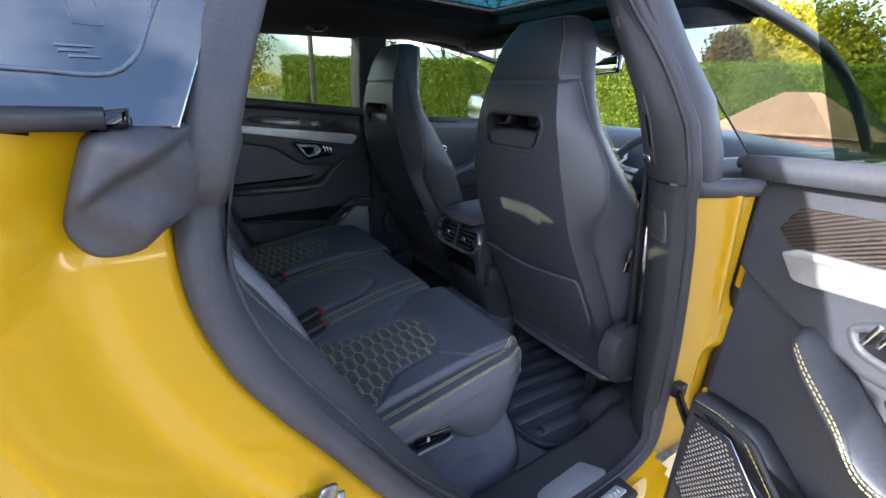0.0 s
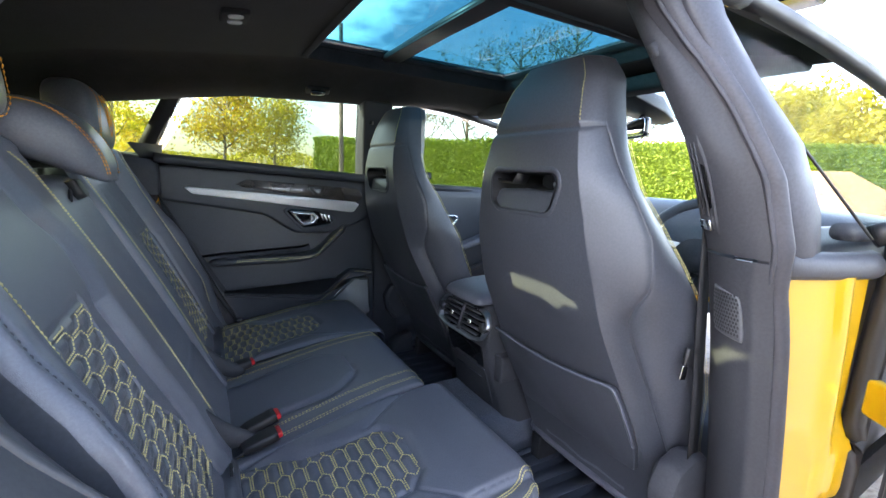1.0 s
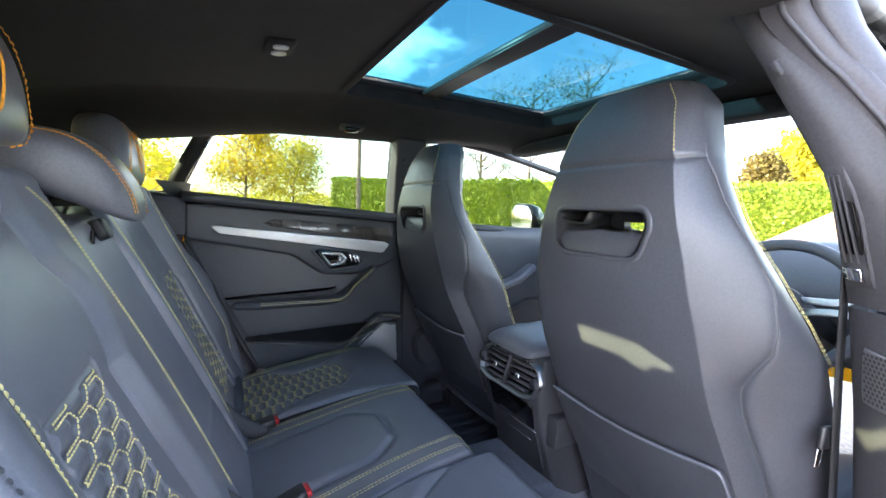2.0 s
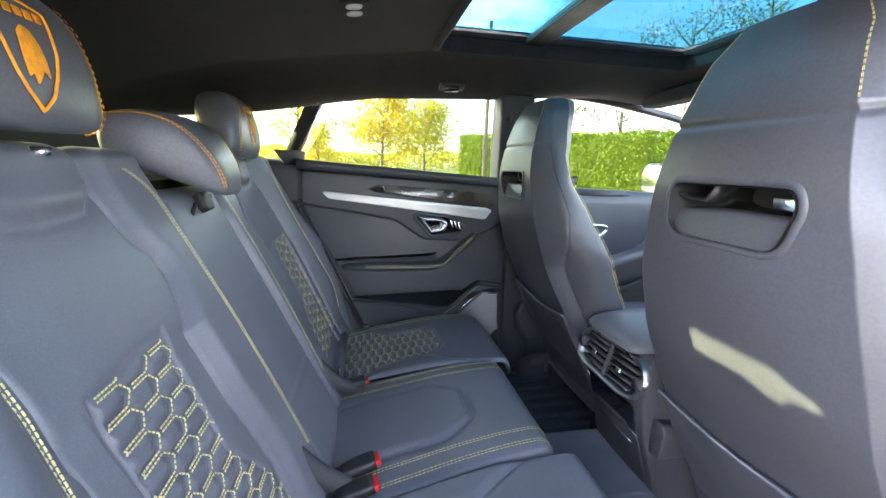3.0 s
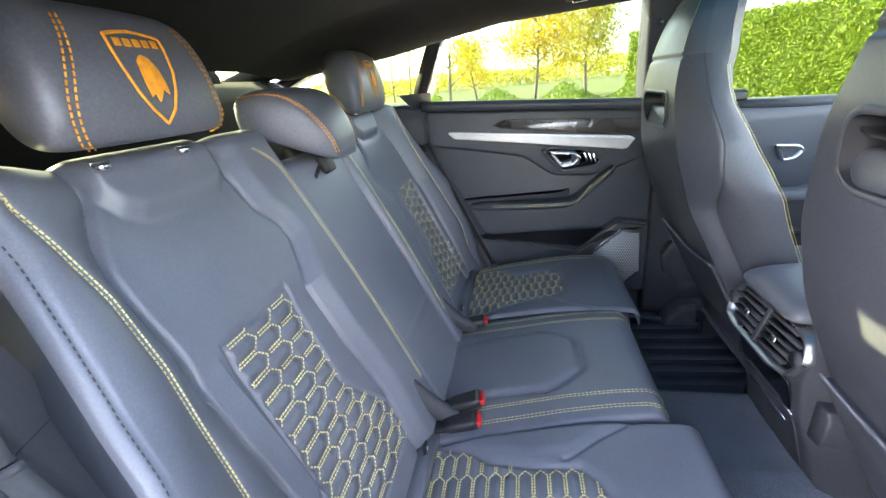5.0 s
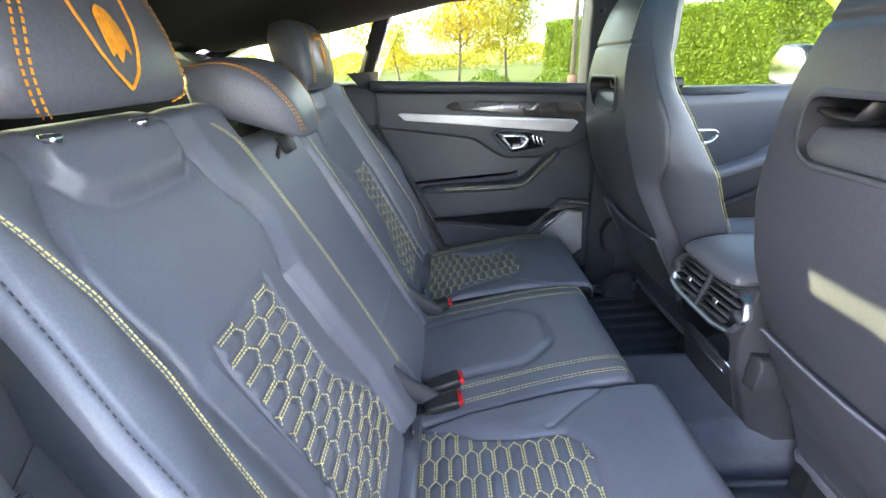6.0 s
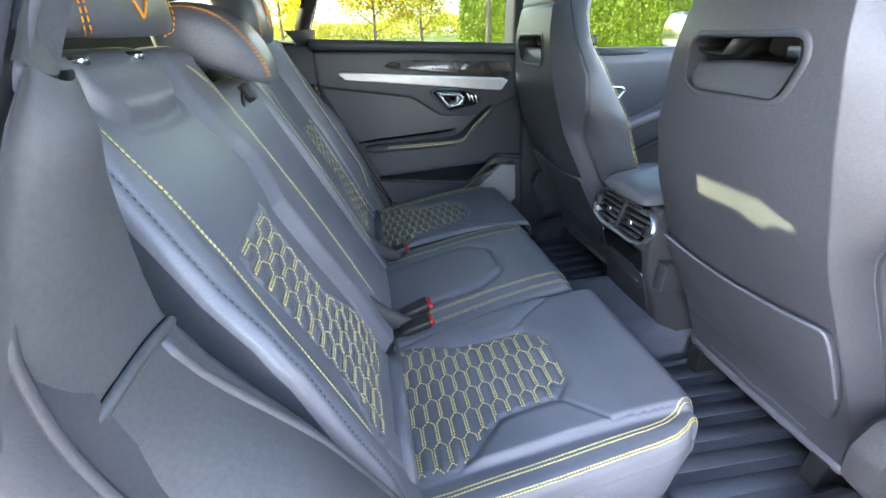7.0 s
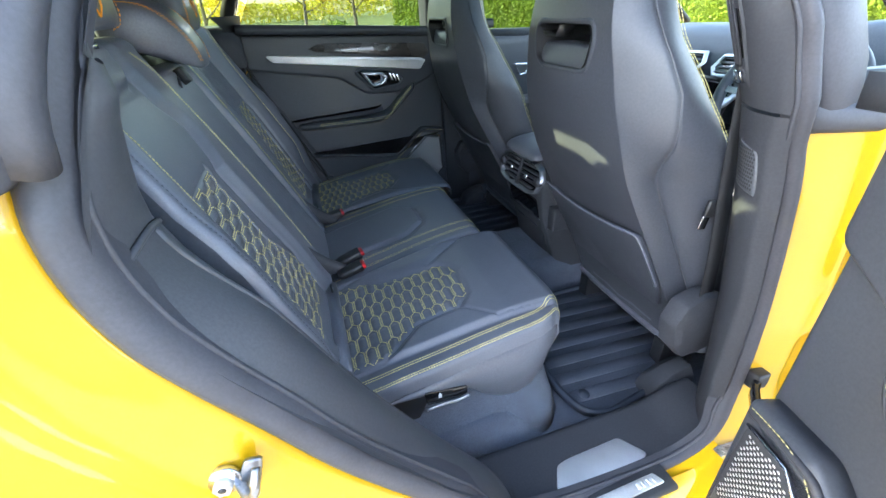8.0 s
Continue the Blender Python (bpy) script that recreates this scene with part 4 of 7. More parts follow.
part("window_pane", pad([(0.93, 1.185), (2.12, 1.13), (1.92, 1.27), (1.55, 1.45), (1.25, 1.51), (0.88, 1.525)], 0.004, lambda u, v, h: Vector((u, 0.865 - (v - 1.18) * 0.58 + h, v)), 0.001, 1), GLASS_CLEAR, lf, "clear side window")

wing = thing("door_mirror", "door mirror with bright silver glass in a black housing", "mirror", (1.85, 0.98, 1.14))
mk = lambda u, v, h: Vector((1.76 + h + 0.10 * u, 1.05 + u, 1.225 + v))
mo = soft_poly([(-0.125, -0.07), (-0.02, -0.085), (0.11, -0.062), (0.125, 0.03), (0.06, 0.085), (-0.08, 0.078), (-0.13, 0.01)], 0.03, 5)
part("mirror_glass", pad(inset(mo, 0.010), 0.004, lambda u, v, h: mk(u, v, -h), 0.001, 2), CHROME, wing, "bright mirror glass")
part("housing", loft([[mk(u, v, 0.0) for u, v in mo], [mk(u * 1.02, v * 1.02, 0.03) for u, v in mo], [mk(u * 0.9, v * 0.88, 0.09) for u, v in mo], [mk(u * 0.5, v * 0.5, 0.14) for u, v in mo]]), GLOSS_BLACK, wing)
part("stalk", sweep([(1.86, 0.93, 1.13), (1.84, 1.02, 1.15), (1.83, 1.06, 1.17)], rrect(0.07, 0.03, 0.012), (0, 0, 1)), GLOSS_BLACK, wing)

# ---- floor ----
floor = part("floor", grid(lambda y, x: Vector((x, y, 0.335 + 0.125 * sm(0.19, 0.13, abs(y)) * sm(0.62, 0.72, x) + 0.10 * sm(0.66, 0.50, x) * sm(0.74, 0.69, abs(y)))), np.linspace(-0.80, 0.80, 90), np.linspace(0.10, 2.0, 50)), CARPET)
tagged(floor, "dark blue-grey carpeted car floor with centre tunnel", "floor", kind="structure")
plinth = thing("seat_plinth", "grey-blue carpeted plinth below the rear bench", "seat base", (0.4, 0, 0.34), kind="structure")
rings = []
for z, x1, w in ((0.345, 0.705, 0.735), (0.40, 0.700, 0.702), (0.44, 0.692, 0.672), (0.50, 0.676, 0.640), (0.565, 0.655, 0.612)):
    half = [(0.10, w + 0.02), (0.30, w + 0.012), (0.45, w), (0.55, w - 0.008), (0.61, w - 0.022), (0.65, w - 0.045), (0.68 * x1 / 0.70, w - 0.085), (x1, w - 0.15), (x1 + 0.005, 0.30), (x1, 0.0)]
    rings.append([Vector((x, -y, z)) for x, y in half] + [Vector((x, y, z)) for x, y in half[-2::-1]])
part("carpet_cover", loft(rings), CARPET, plinth)

for sg in (-1, 1):
    mat_o = thing("floor_mat", "ribbed dark rubber footwell mat with raised rim", "floor mat", (0.9, sg * 0.45, 0.34), group="rear floor mats")
    mo = soft_poly([(0.712, 0.215), (0.712, 0.62), (0.735, 0.700), (0.80, 0.728), (0.95, 0.70), (1.12, 0.66), (1.20, 0.60), (1.20, 0.215)], 0.03, 4)
    mp = lambda u, v, h, sg=sg: Vector((u, sg * v, 0.340 + h))
    base = part("tray", pad(mo, 0.008, mp, 0.003, 2), MAT_RUBBER, mat_o)
    part("rim", tube([mp(u, v, 0.014) for u, v in inset(mo, 0.006)], 0.009, 8, loop=True), MAT_RUBBER, mat_o)
    for k in range(7):
        y = 0.255 + k * 0.066
        x1 = 1.16 if y < 0.60 else 1.16 - (y - 0.60) * 1.2
        part("rib", sweep([mp(x, y + (x - 0.9) * 0.05, 0.006) for x in (0.735, 0.95, x1)], [(-0.022, 0), (-0.018, 0.0042), (0.018, 0.0042), (0.022, 0)], (0, 0, 1)), RIB_RUBBER, mat_o)
    for u, v in ((0.775, 0.645),):
        part("fixing", sweep([mp(u, v, 0.006), mp(u, v, 0.014)], circle(0.017, 14), (1, 0, 0), scale=[1, 0.85]), MAT_RUBBER, mat_o)

# sill with its step plate
sill = thing("door_sill", "dark plastic door sill with brushed step plate", "door sill", (0.6, -0.84, 0.34), kind="structure")
part("cover", grid(lambda k, x: Vector((x, -lerp(0.725, 0.895, k), 0.352 + 0.052 * sm(0.0, 0.14, k) - 0.004 * sm(0.8, 1, k) + 0.07 * sm(0.42, 0.22, x) + 0.03 * sm(0.84, 0.97, x))), np.linspace(0, 1, 20), np.linspace(0.22, 1.0, 40)), PLASTIC, sill)
part("step_plate", pad(soft_poly([(0.572, 0.826), (0.60, 0.820), (0.739, 0.815), (0.775, 0.868), (0.765, 0.876), (0.545, 0.888), (0.545, 0.87)], 0.010, 4), 0.004, lambda u, v, h: Vector((u, -v, 0.4035 + h)), 0.0015, 2), ALUMINIUM, sill, "brushed metal step plate")
part("sill_lip", sweep([(0.44, -0.934, 0.414), (0.60, -0.934, 0.414), (0.772, -0.930, 0.414)], rrect(0.055, 0.018, 0.006), (0, 0, 1)), PLASTIC, sill)
badge = part("sill_badge", pad(soft_poly([(0.575, 0.922), (0.740, 0.918), (0.752, 0.942), (0.585, 0.948)], 0.006), 0.004, lambda u, v, h: Vector((u, -v, 0.424 + h)), 0.0015, 2), ALUMINIUM, sill, "narrow metal badge plate")
for k, w in enumerate((0.012, 0.007, 0.009, 0.006)):
    x = 0.690 + k * 0.013
    part("badge_mark", pad([(x, 0.926), (x + w * 0.8, 0.926), (x + w * 0.8, 0.938), (x, 0.938)], 0.0008, lambda u, v, h: Vector((u, -v, 0.4282 + h)), 0.0002, 1), WHITE_MARK, badge)
part("sill_joint", tube([(0.452, -0.735, 0.356), (0.455, -0.80, 0.396), (0.456, -0.868, 0.408)], 0.0018, 6), PLASTIC_DARK, sill)
side_wall = part("side_lining", merge(box(0.10, 2.1, 0.80, 0.82, 0.33, 0.46), box(1.0, 2.1, -0.82, -0.80, 0.33, 0.46), box(-0.15, 0.10, -0.80, 0.80, 0.30, 0.60)), CARPET, smooth=False)
tagged(side_wall, "dark carpet lining low on the car's sides", "lining", kind="structure")


# ---- rear seats ----
BN = Vector((0.904, 0, 0.427))


def back_at(y, z, h=0.0):
    """A point on the rear backrests' plane, h metres in front of it."""
    return Vector((0.124 - (z - 0.704) * 0.472, y, z)) + BN * h


CREASE_OUT = [(0.66, 0.575), (0.84, 0.562), (0.92, 0.565), (0.99, 0.563), (1.05, 0.556), (1.10, 0.558), (1.146, 0.555), (1.182, 0.540), (1.23, 0.508), (1.26, 0.492)]
CREASE_IN = [(0.66, 0.285), (0.76, 0.270), (0.89, 0.287), (1.00, 0.285), (1.03, 0.262), (1.08, 0.238), (1.11, 0.242), (1.145, 0.270), (1.21, 0.279), (1.26, 0.262)]
HEAD_PAD = [(0.520, 1.30), (0.509, 1.236), (0.490, 1.200), (0.466, 1.186), (0.408, 1.181), (0.323, 1.184), (0.292, 1.205), (0.270, 1.30)]
HEX_BACK = [(0.337, 1.022), (0.500, 1.018), (0.515, 0.81), (0.560, 0.70), (0.555, 0.672), (0.285, 0.672), (0.280, 0.74), (0.357, 0.85)]


def thread_q(z):
    """The double row of thread on the bolster."""
    return ip(z, [(0.60, 0.668), (0.78, 0.646), (0.91, 0.625), (0.98, 0.614), (1.045, 0.602), (1.125, 0.597), (1.19, 0.604), (1.235, 0.612)])


def crest_q(z):
    """The seam along the bolster's crest, which spreads outwards lower down."""
    return ip(z, [(0.60, 0.716), (0.86, 0.705), (0.96, 0.690), (0.985, 0.682), (1.05, 0.664), (1.12, 0.648), (1.18, 0.636), (1.235, 0.632)])


def back_h(q, z):
    """Relief of an outer backrest at q metres from the car's middle."""
    co, ci, tq, cq = ip(z, CREASE_OUT), ip(z, CREASE_IN), thread_q(z), crest_q(z)
    low = sm(0.66, 0.80, z)
    hs = 0.053 * lerp(0.45, 1.0, low)
    ho = ip(z, [(0.60, 0.030), (0.68, 0.052), (0.78, 0.074), (0.94, 0.082), (0.985, 0.077), (1.04, 0.064), (1.12, 0.058), (1.20, 0.052)])
    if q <= tq:
        t = max(0.0, min(1.0, (q - co + 0.003) / (tq - co + 0.003)))
        h = hs * (0.55 * math.sin(t * math.pi / 2) + 0.45 * t * t * (3 - 2 * t))
    else:
        t = min(1.0, (q - tq) / (cq - tq))
        h = lerp(hs, ho, t) + 0.006 * math.sin(math.pi * t)
    # flat strip between the honeycomb and the bolster
    h += 0.007 * sm(0.512, 0.520, q) * sm(1.018, 0.992, z + (q - 0.512) * 0.3) * sm(tq, co, q)
    h += 0.016 * sm(ci, ci - 0.045, q)
    h -= 0.0100 * math.exp(-(((q - co) / 0.0045) ** 2)) + 0.0085 * math.exp(-(((q - ci) / 0.0042) ** 2))
    h += 0.006 * sm(0.002, 0.016, co - q) * sm(0.0, 0.02, q - ci) * sm(0.98, 1.02, z)
    # the pad that hangs below the headrest
    if z > 1.16 and 0.25 < q < 0.53:
        d = edge_dist((q, z), HEAD_PAD) * (1 if inside((q, z), HEAD_PAD) else -1)
        h += 0.014 * sm(-0.002, 0.020, d) - 0.003 * math.exp(-(((d + 0.002) / 0.004) ** 2))
    # seams under the double row of thread and along the crest
    h -= 0.0026 * math.exp(-(((q - tq) / 0.0032) ** 2)) + 0.0022 * math.exp(-(((q - cq + 0.002) / 0.0028) ** 2))
    # hollow under the shoulders, plump in the middle
    h += 0.010 * math.sin(math.pi * min(1, max(0, (z - 0.66) / 0.6))) * sm(tq, co, q)
    return h


def back_point(side, q, z, extra=0.0):
    return back_at(side * q, z, back_h(q, z) + extra)


def back_normal(side, q, z):
    e = 0.004
    a = back_point(side, q + e, z) - back_point(side, q - e, z)
    b = back_point(side, q, z + e) - back_point(side, q, z - e)
    n = a.cross(b).normalized()
    return n if n.x > 0 else -n


def hex_lines(poly, pitch_u, pitch_v, slant, point, normal):
    """A honeycomb of long cells inside an outline in (u, v): long sides along u as two rows of thread, slanting sides as one."""
    doubles, singles = [], []
    u0, u1 = min(p[0] for p in poly), max(p[0] for p in poly)
    v0, v1 = min(p[1] for p in poly), max(p[1] for p in poly)
    cols, rows = int((u1 - u0) / pitch_u) + 3, int((v1 - v0) / pitch_v) + 3

    def line(a, b):
        k = 3
        pts = [(lerp(a[0], b[0], i / k), lerp(a[1], b[1], i / k)) for i in range(k + 1)]
        pts = [p for p in pts if inside(p, poly)]
        return [(point(*p), normal(*p)) for p in pts] if len(pts) > 1 else None

    half = (pitch_u - slant) / 2
    for i in range(-1, cols):
        cu = u0 + i * pitch_u
        for j in range(-1, rows):
            cv = v0 + (j + (0.5 if i % 2 else 0.0)) * pitch_v
            e = 0.0022
            for dv in (-e, e):
                s = line((cu - half, cv + dv), (cu + half, cv + dv))
                if s:
                    doubles.append(s)
            for sg in (-1, 1):
                s = line((cu + half, cv), (cu + half + slant, cv + sg * pitch_v / 2))
                if s:
                    singles.append(s)
    return doubles, singles


def hex_depth(u, v, u0, v0, pitch_u, pitch_v, slant):
    """How far the padding is drawn in by the nearest seam of the honeycomb."""
    half = (pitch_u - slant) / 2
    best = 1.0
    i0 = round((u - u0) / pitch_u)
    for i in (i0 - 1, i0, i0 + 1):
        cu = u0 + i * pitch_u
        off = 0.5 if i % 2 else 0.0
        j = round((v - v0) / pitch_v - off)
        cv = v0 + (j + off) * pitch_v
        du = max(0.0, abs(u - cu) - half)
        best = min(best, math.hypot(du, v - cv))
        for sg in (-1, 1):
            for jj in (j - 1, j, j + 1):
                a = Vector((cu + half, v0 + (jj + off) * pitch_v))
                b = a + Vector((slant, sg * pitch_v / 2))
                p = Vector((u, v))
                t = max(0, min(1, (p - a).dot(b - a) / (b - a).length_squared))
                best = min(best, (a + (b - a) * t - p).length)
    return best


PITCH_B = (0.050, 0.0285, 0.0145)


def rear_backrest(side, owner):
    def place(c, z):
        # c: metres from the middle, stretched so that 0.652 falls on the bolster's crest
        cq = crest_q(z)
        if c > 0.652:                      # rounded outer edge, then the side face
            t = (c - 0.652) / 0.05
            a = min(1.0, t) * math.pi / 2
            return back_at(side * (cq + 0.013 * math.sin(a)), z, back_h(cq, z) - 0.016 * (1 - math.cos(a)) - max(0, t - 1) * 0.15)
        if c < 0.140:
            t = (0.140 - c) / 0.012
            return back_at(side * (0.140 - 0.010 * min(1, t)), z, back_h(0.140, z) - 0.014 * t * t)
        q = c if c < 0.54 else lerp(0.54, cq, (c - 0.54) / 0.112)
        return back_point(side, q, z)

    def col(q, z):
        return q if q < 0.54 else 0.54 + (q - 0.54) * 0.112 / (crest_q(z) - 0.54)

    qs = [0.126, 0.131, 0.136, 0.14] + list(np.linspace(0.146, 0.54, 84)) + list(np.linspace(0.5425, 0.652, 46)) + [0.662, 0.672, 0.682, 0.690, 0.702, 0.73, 0.752]
    zs = list(np.linspace(0.575, 1.235, 104))

    def full(q, v):
        slope = 0.030 * sm(0.58, 0.68, q) ** 1.5         # the shoulder falls away outwards
        if v <= 1.235:
            return place(q, v - slope * sm(1.02, 1.235, v))
        a = (v - 1.235) / 0.05 * math.pi / 2          # the rounded top
        p = place(q, 1.235 - slope)
        return p + Vector((-0.045 * (1 - math.cos(a)) - 0.02 * max(0, a - 1.571), 0, 0.030 * math.sin(a)))

    u0, v0 = min(p[0] for p in HEX_BACK), min(p[1] for p in HEX_BACK)
    inner = inset(HEX_BACK, 0.006)

    def quilted(q, v):
        p = full(q, v)
        if v < 1.03 and inside((q, v), inner):
            d = hex_depth(q, v, u0, v0, *PITCH_B)
            p = p + BN * (0.0045 * sm(0.0, 0.012, d) - 0.003)
        if 0.64 < v < 1.05 and 0.25 < q < 0.585:
            p = p - BN * 0.0045 * math.exp(-((edge_dist((q, v), HEX_BACK) / 0.004) ** 2))
        return p

    side_qs = [q for q in qs if q >= 0.700]
    qs = sorted(set(q for q in qs if q < 0.705) | set(np.linspace(0.285, 0.555, 90)))
    zs = sorted(set(zs) | set(np.linspace(0.64, 1.02, 112)))
    pad_ob = part("back_pad", grid(quilted, qs, zs + [1.245, 1.255, 1.265, 1.275, 1.285, 1.34, 1.42]), LEATHER, owner)
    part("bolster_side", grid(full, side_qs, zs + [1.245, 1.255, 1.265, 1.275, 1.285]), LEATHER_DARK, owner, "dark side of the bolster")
    pt = lambda q, z: full(col(q, z), z) + back_normal(side, q, z) * 0.0006
    nm = lambda q, z: back_normal(side, q, z)
    doubles, singles = hex_lines(HEX_BACK, *PITCH_B, pt, nm)
    part("honeycomb_thread", merge(stitches(doubles, 0.0050, 0.0014, 0.0012, 0.0022), stitches(singles, 0.0048, 0.0016, 0.0012, 0.0020)), STITCH, pad_ob)
    rows = []
    for dq in (-0.0036, 0.0036):
        rows.append([(pt(thread_q(z) + dq, z), nm(thread_q(z) + dq, z)) for z in np.linspace(0.70, 1.285, 70)])
    for q in (0.1500, 0.1570):
        rows.append([(pt(q + 0.09 * sm(1.16, 1.28, z) ** 2, z), nm(q, z)) for z in np.linspace(0.70, 1.235, 60)])
    threads("seam_thread", rows, STITCH, pad_ob, 0.0048, 0.0014, 0.0010, 0.0008)
    dark_row = [(full(0.655, z) + BN * 0.0006, BN) for z in np.linspace(0.72, 1.26, 60)]
    part("crest_thread", stitches([dark_row], 0.0045, 0.0035, 0.0009, 0.0006), PLASTIC, pad_ob, "dark thread along the bolster's crest")
    # board behind the pad
    y0, y1 = side * 0.14, side * 0.66
    part("back_board", loft([[back_at(y0, z, -0.10), back_at(y1, z, -0.10), back_at(y1, z, -0.14), back_at(y0, z, -0.14)] for z in (0.60, 1.25)]), PLASTIC_DARK, owner)


def emblem(owner, place):
    """An embroidered shield with a rampant animal shape, in orange thread; place(u, v, h)."""
    top = 0.052
    shield = [(-0.040, top - 0.004), (-0.020, top), (0.0, top + 0.002), (0.020, top), (0.040, top - 0.004), (0.0405, 0.030), (0.038, 0.008), (0.030, -0.018), (0.018, -0.040), (0.0, -0.058), (-0.018, -0.040), (-0.030, -0.018), (-0.038, 0.008), (-0.0405, 0.030)]
    part("emblem_border", ring_pad(soft_poly(shield, 0.004), 0.0042, 0.0016, place), ORANGE_THREAD, owner, "orange embroidered shield outline")
    # plain bars along the top, an arched plain figure in the middle
    bars = []
    for k in range(5):
        u = -0.026 + k * 0.013
        bars.append(pad(soft_poly([(u - 0.0045, 0.034), (u + 0.0045, 0.034), (u + 0.0045, 0.043), (u - 0.0045, 0.043)], 0.001), 0.0013, place, 0.0006, 2))
    part("emblem_bars", merge(*bars), ORANGE_THREAD, owner)
    figure = [(-0.013, 0.018), (-0.004, 0.026), (0.006, 0.022), (0.012, 0.010), (0.016, -0.008), (0.017, -0.022), (0.009, -0.014), (0.004, -0.022), (-0.003, -0.030), (-0.006, -0.018), (-0.012, -0.024), (-0.015, -0.006)]
    part("emblem_figure", pad(soft_poly(figure, 0.003), 0.0014, place, 0.0007, 2), ORANGE_THREAD, owner)


def rear_headrest(side):
    yc = side * 0.415
    head = thing("headrest", "black leather rear headrest with orange embroidered shield", "headrest", (-0.10, yc, 1.25), "outer rear headrests")
    # level outlines: front x, back x, half widths in front and behind
    levels = [(1.284 if side < 0 else 1.262, -0.082, -0.150, 0.112, 0.085), (1.290 if side < 0 else 1.272, -0.068, -0.166, 0.128, 0.105), (1.31, -0.062, -0.178, 0.134, 0.118), (1.36, -0.066, -0.190, 0.131, 0.122), (1.40, -0.076, -0.194, 0.124, 0.112), (1.428, -0.092, -0.188, 0.112, 0.095), (1.442, -0.112, -0.172, 0.090, 0.070)]
    rings = []
    for z, xf, xb, wf, wb in levels:
        prof = [(xf, 0.0), (xf - 0.001, 0.4 * wf), (xf - 0.004, 0.75 * wf), (xf - 0.011, 0.94 * wf), (lerp(xf, xb, 0.22), wf + 0.006), (lerp(xf, xb, 0.5), lerp(wf, wb, 0.5) + 0.008), (lerp(xf, xb, 0.8), wb + 0.004), (xb + 0.004, wb * 0.8), (xb, wb * 0.4), (xb, 0.0)]
        ring = [Vector((x, yc + w, z)) for x, w in prof] + [Vector((x, yc - w, z)) for x, w in prof[-2:0:-1]]
        rings.append(ring)
    cushion = part("cushion", loft(rings), LEATHER_SMOOTH, head, subdiv=2)

    def face(u, v, h):
        z = 1.358 + v
        xf = ip(z, [(l[0], l[1]) for l in levels])
        return Vector((xf + h - 0.0006 - 0.10 * u * u, yc + u, z))

    emblem(head, lambda u, v, h: face(-u if side > 0 else u, v, h + 0.001))
    lines = []
    for w in (0.1065, 0.1135):
        for sg in (-1, 1):
            line = []
            for z in np.linspace(1.284, 1.425, 24):
                xf = ip(z, [(l[0], l[1]) for l in levels])
                wf = ip(z, [(l[0], l[3]) for l in levels])
                k = (w - 0.022 * sm(1.30, 1.425, z)) / 0.134 * wf
                line.append((Vector((xf - 0.0035 - 0.007 * sm(0.085, 0.112, k), yc + sg * k, z)), Vector((0.9, sg * 0.4, 0))))
            lines.append(line)
    threads("seam_thread", lines, ORANGE_THREAD, head, 0.0055, 0.0025, 0.0011, 0.0042)
    for dy in (-0.065, 0.065):
        post = part("post", tube([(-0.115, yc + dy, 1.20), (-0.115, yc + dy, 1.29)], 0.006), CHROME, head)
        part("post_collar", sweep([(-0.115, yc + dy, 1.258), (-0.115, yc + dy, 1.268)], circle(0.010, 12), (0, 1, 0)), CHROME, head)
    return head


def tilt(x):
    """The rear cushions climb towards their front edge."""
    return ip(x, [(0.08, -0.075), (0.17, -0.058), (0.30, -0.030), (0.46, 0.0), (0.56, 0.014), (0.64, 0.020), (0.75, 0.020)])


def seam_in(x):
    """Inner edge of an outer cushion."""
    return ip(x, [(0.10, 0.252), (0.30, 0.236), (0.64, 0.214)])


HEX_SEAT = [(0.266, 0.168), (0.256, 0.204), (0.277, 0.269), (0.302, 0.303), (0.318, 0.381), (0.324, 0.473), (0.347, 0.497), (0.377, 0.512), (0.484, 0.499), (0.519, 0.466), (0.519, 0.420), (0.522, 0.356), (0.555, 0.314), (0.582, 0.286), (0.597, 0.258), (0.588, 0.168)]
PITCH_S = (0.051, 0.0275, 0.0135)


def cushion_h(q, x):
    """Relief of an outer seat cushion: a plump pad that steps down to the stitched border."""
    h = 0.004 * math.sin(math.pi * min(1, max(0, (x - 0.15) / 0.5)))
    h += 0.006 * sm(0.42, 0.20, x) * sm(0.54, 0.585, q)
    h -= 0.010 * sm(0.590, 0.603, q) - 0.004 * sm(0.603, 0.625, q)
    s_in = ip(x, [(0.15, 0.252), (0.204, 0.246), (0.27, 0.266), (0.303, 0.292), (0.381, 0.308), (0.455, 0.305), (0.514, 0.262), (0.569, 0.230), (0.64, 0.19)])
    h += 0.007 * sm(s_in + 0.002, s_in - 0.03, q)
    h -= 0.0045 * math.exp(-(((q - s_in) / 0.0035) ** 2)) * (x > 0.44)
    if x > 0.46:
        s_out = ip(x, [(0.46, 0.516), (0.50, 0.557), (0.534, 0.592)])
        h -= 0.0050 * math.exp(-(((q - s_out) / 0.0042) ** 2)) * (q < 0.594)
    if 0.15 < x < 0.53 and 0.24 < q < 0.62:
        d = edge_dist((q, x), HEX_SEAT)
        if inside((q, x), HEX_SEAT):
            h += 0.002 * sm(0.0, 0.012, d) - 0.004 * math.exp(-((d / 0.004) ** 2))
        else:
            h += (0.0055 * sm(0.0, 0.018, d) - 0.004 * math.exp(-((d / 0.004) ** 2))) * sm(0.60, 0.59, q)
    elif q < 0.60:
        h += 0.0055 * sm(0.60, 0.59, q)
    return h


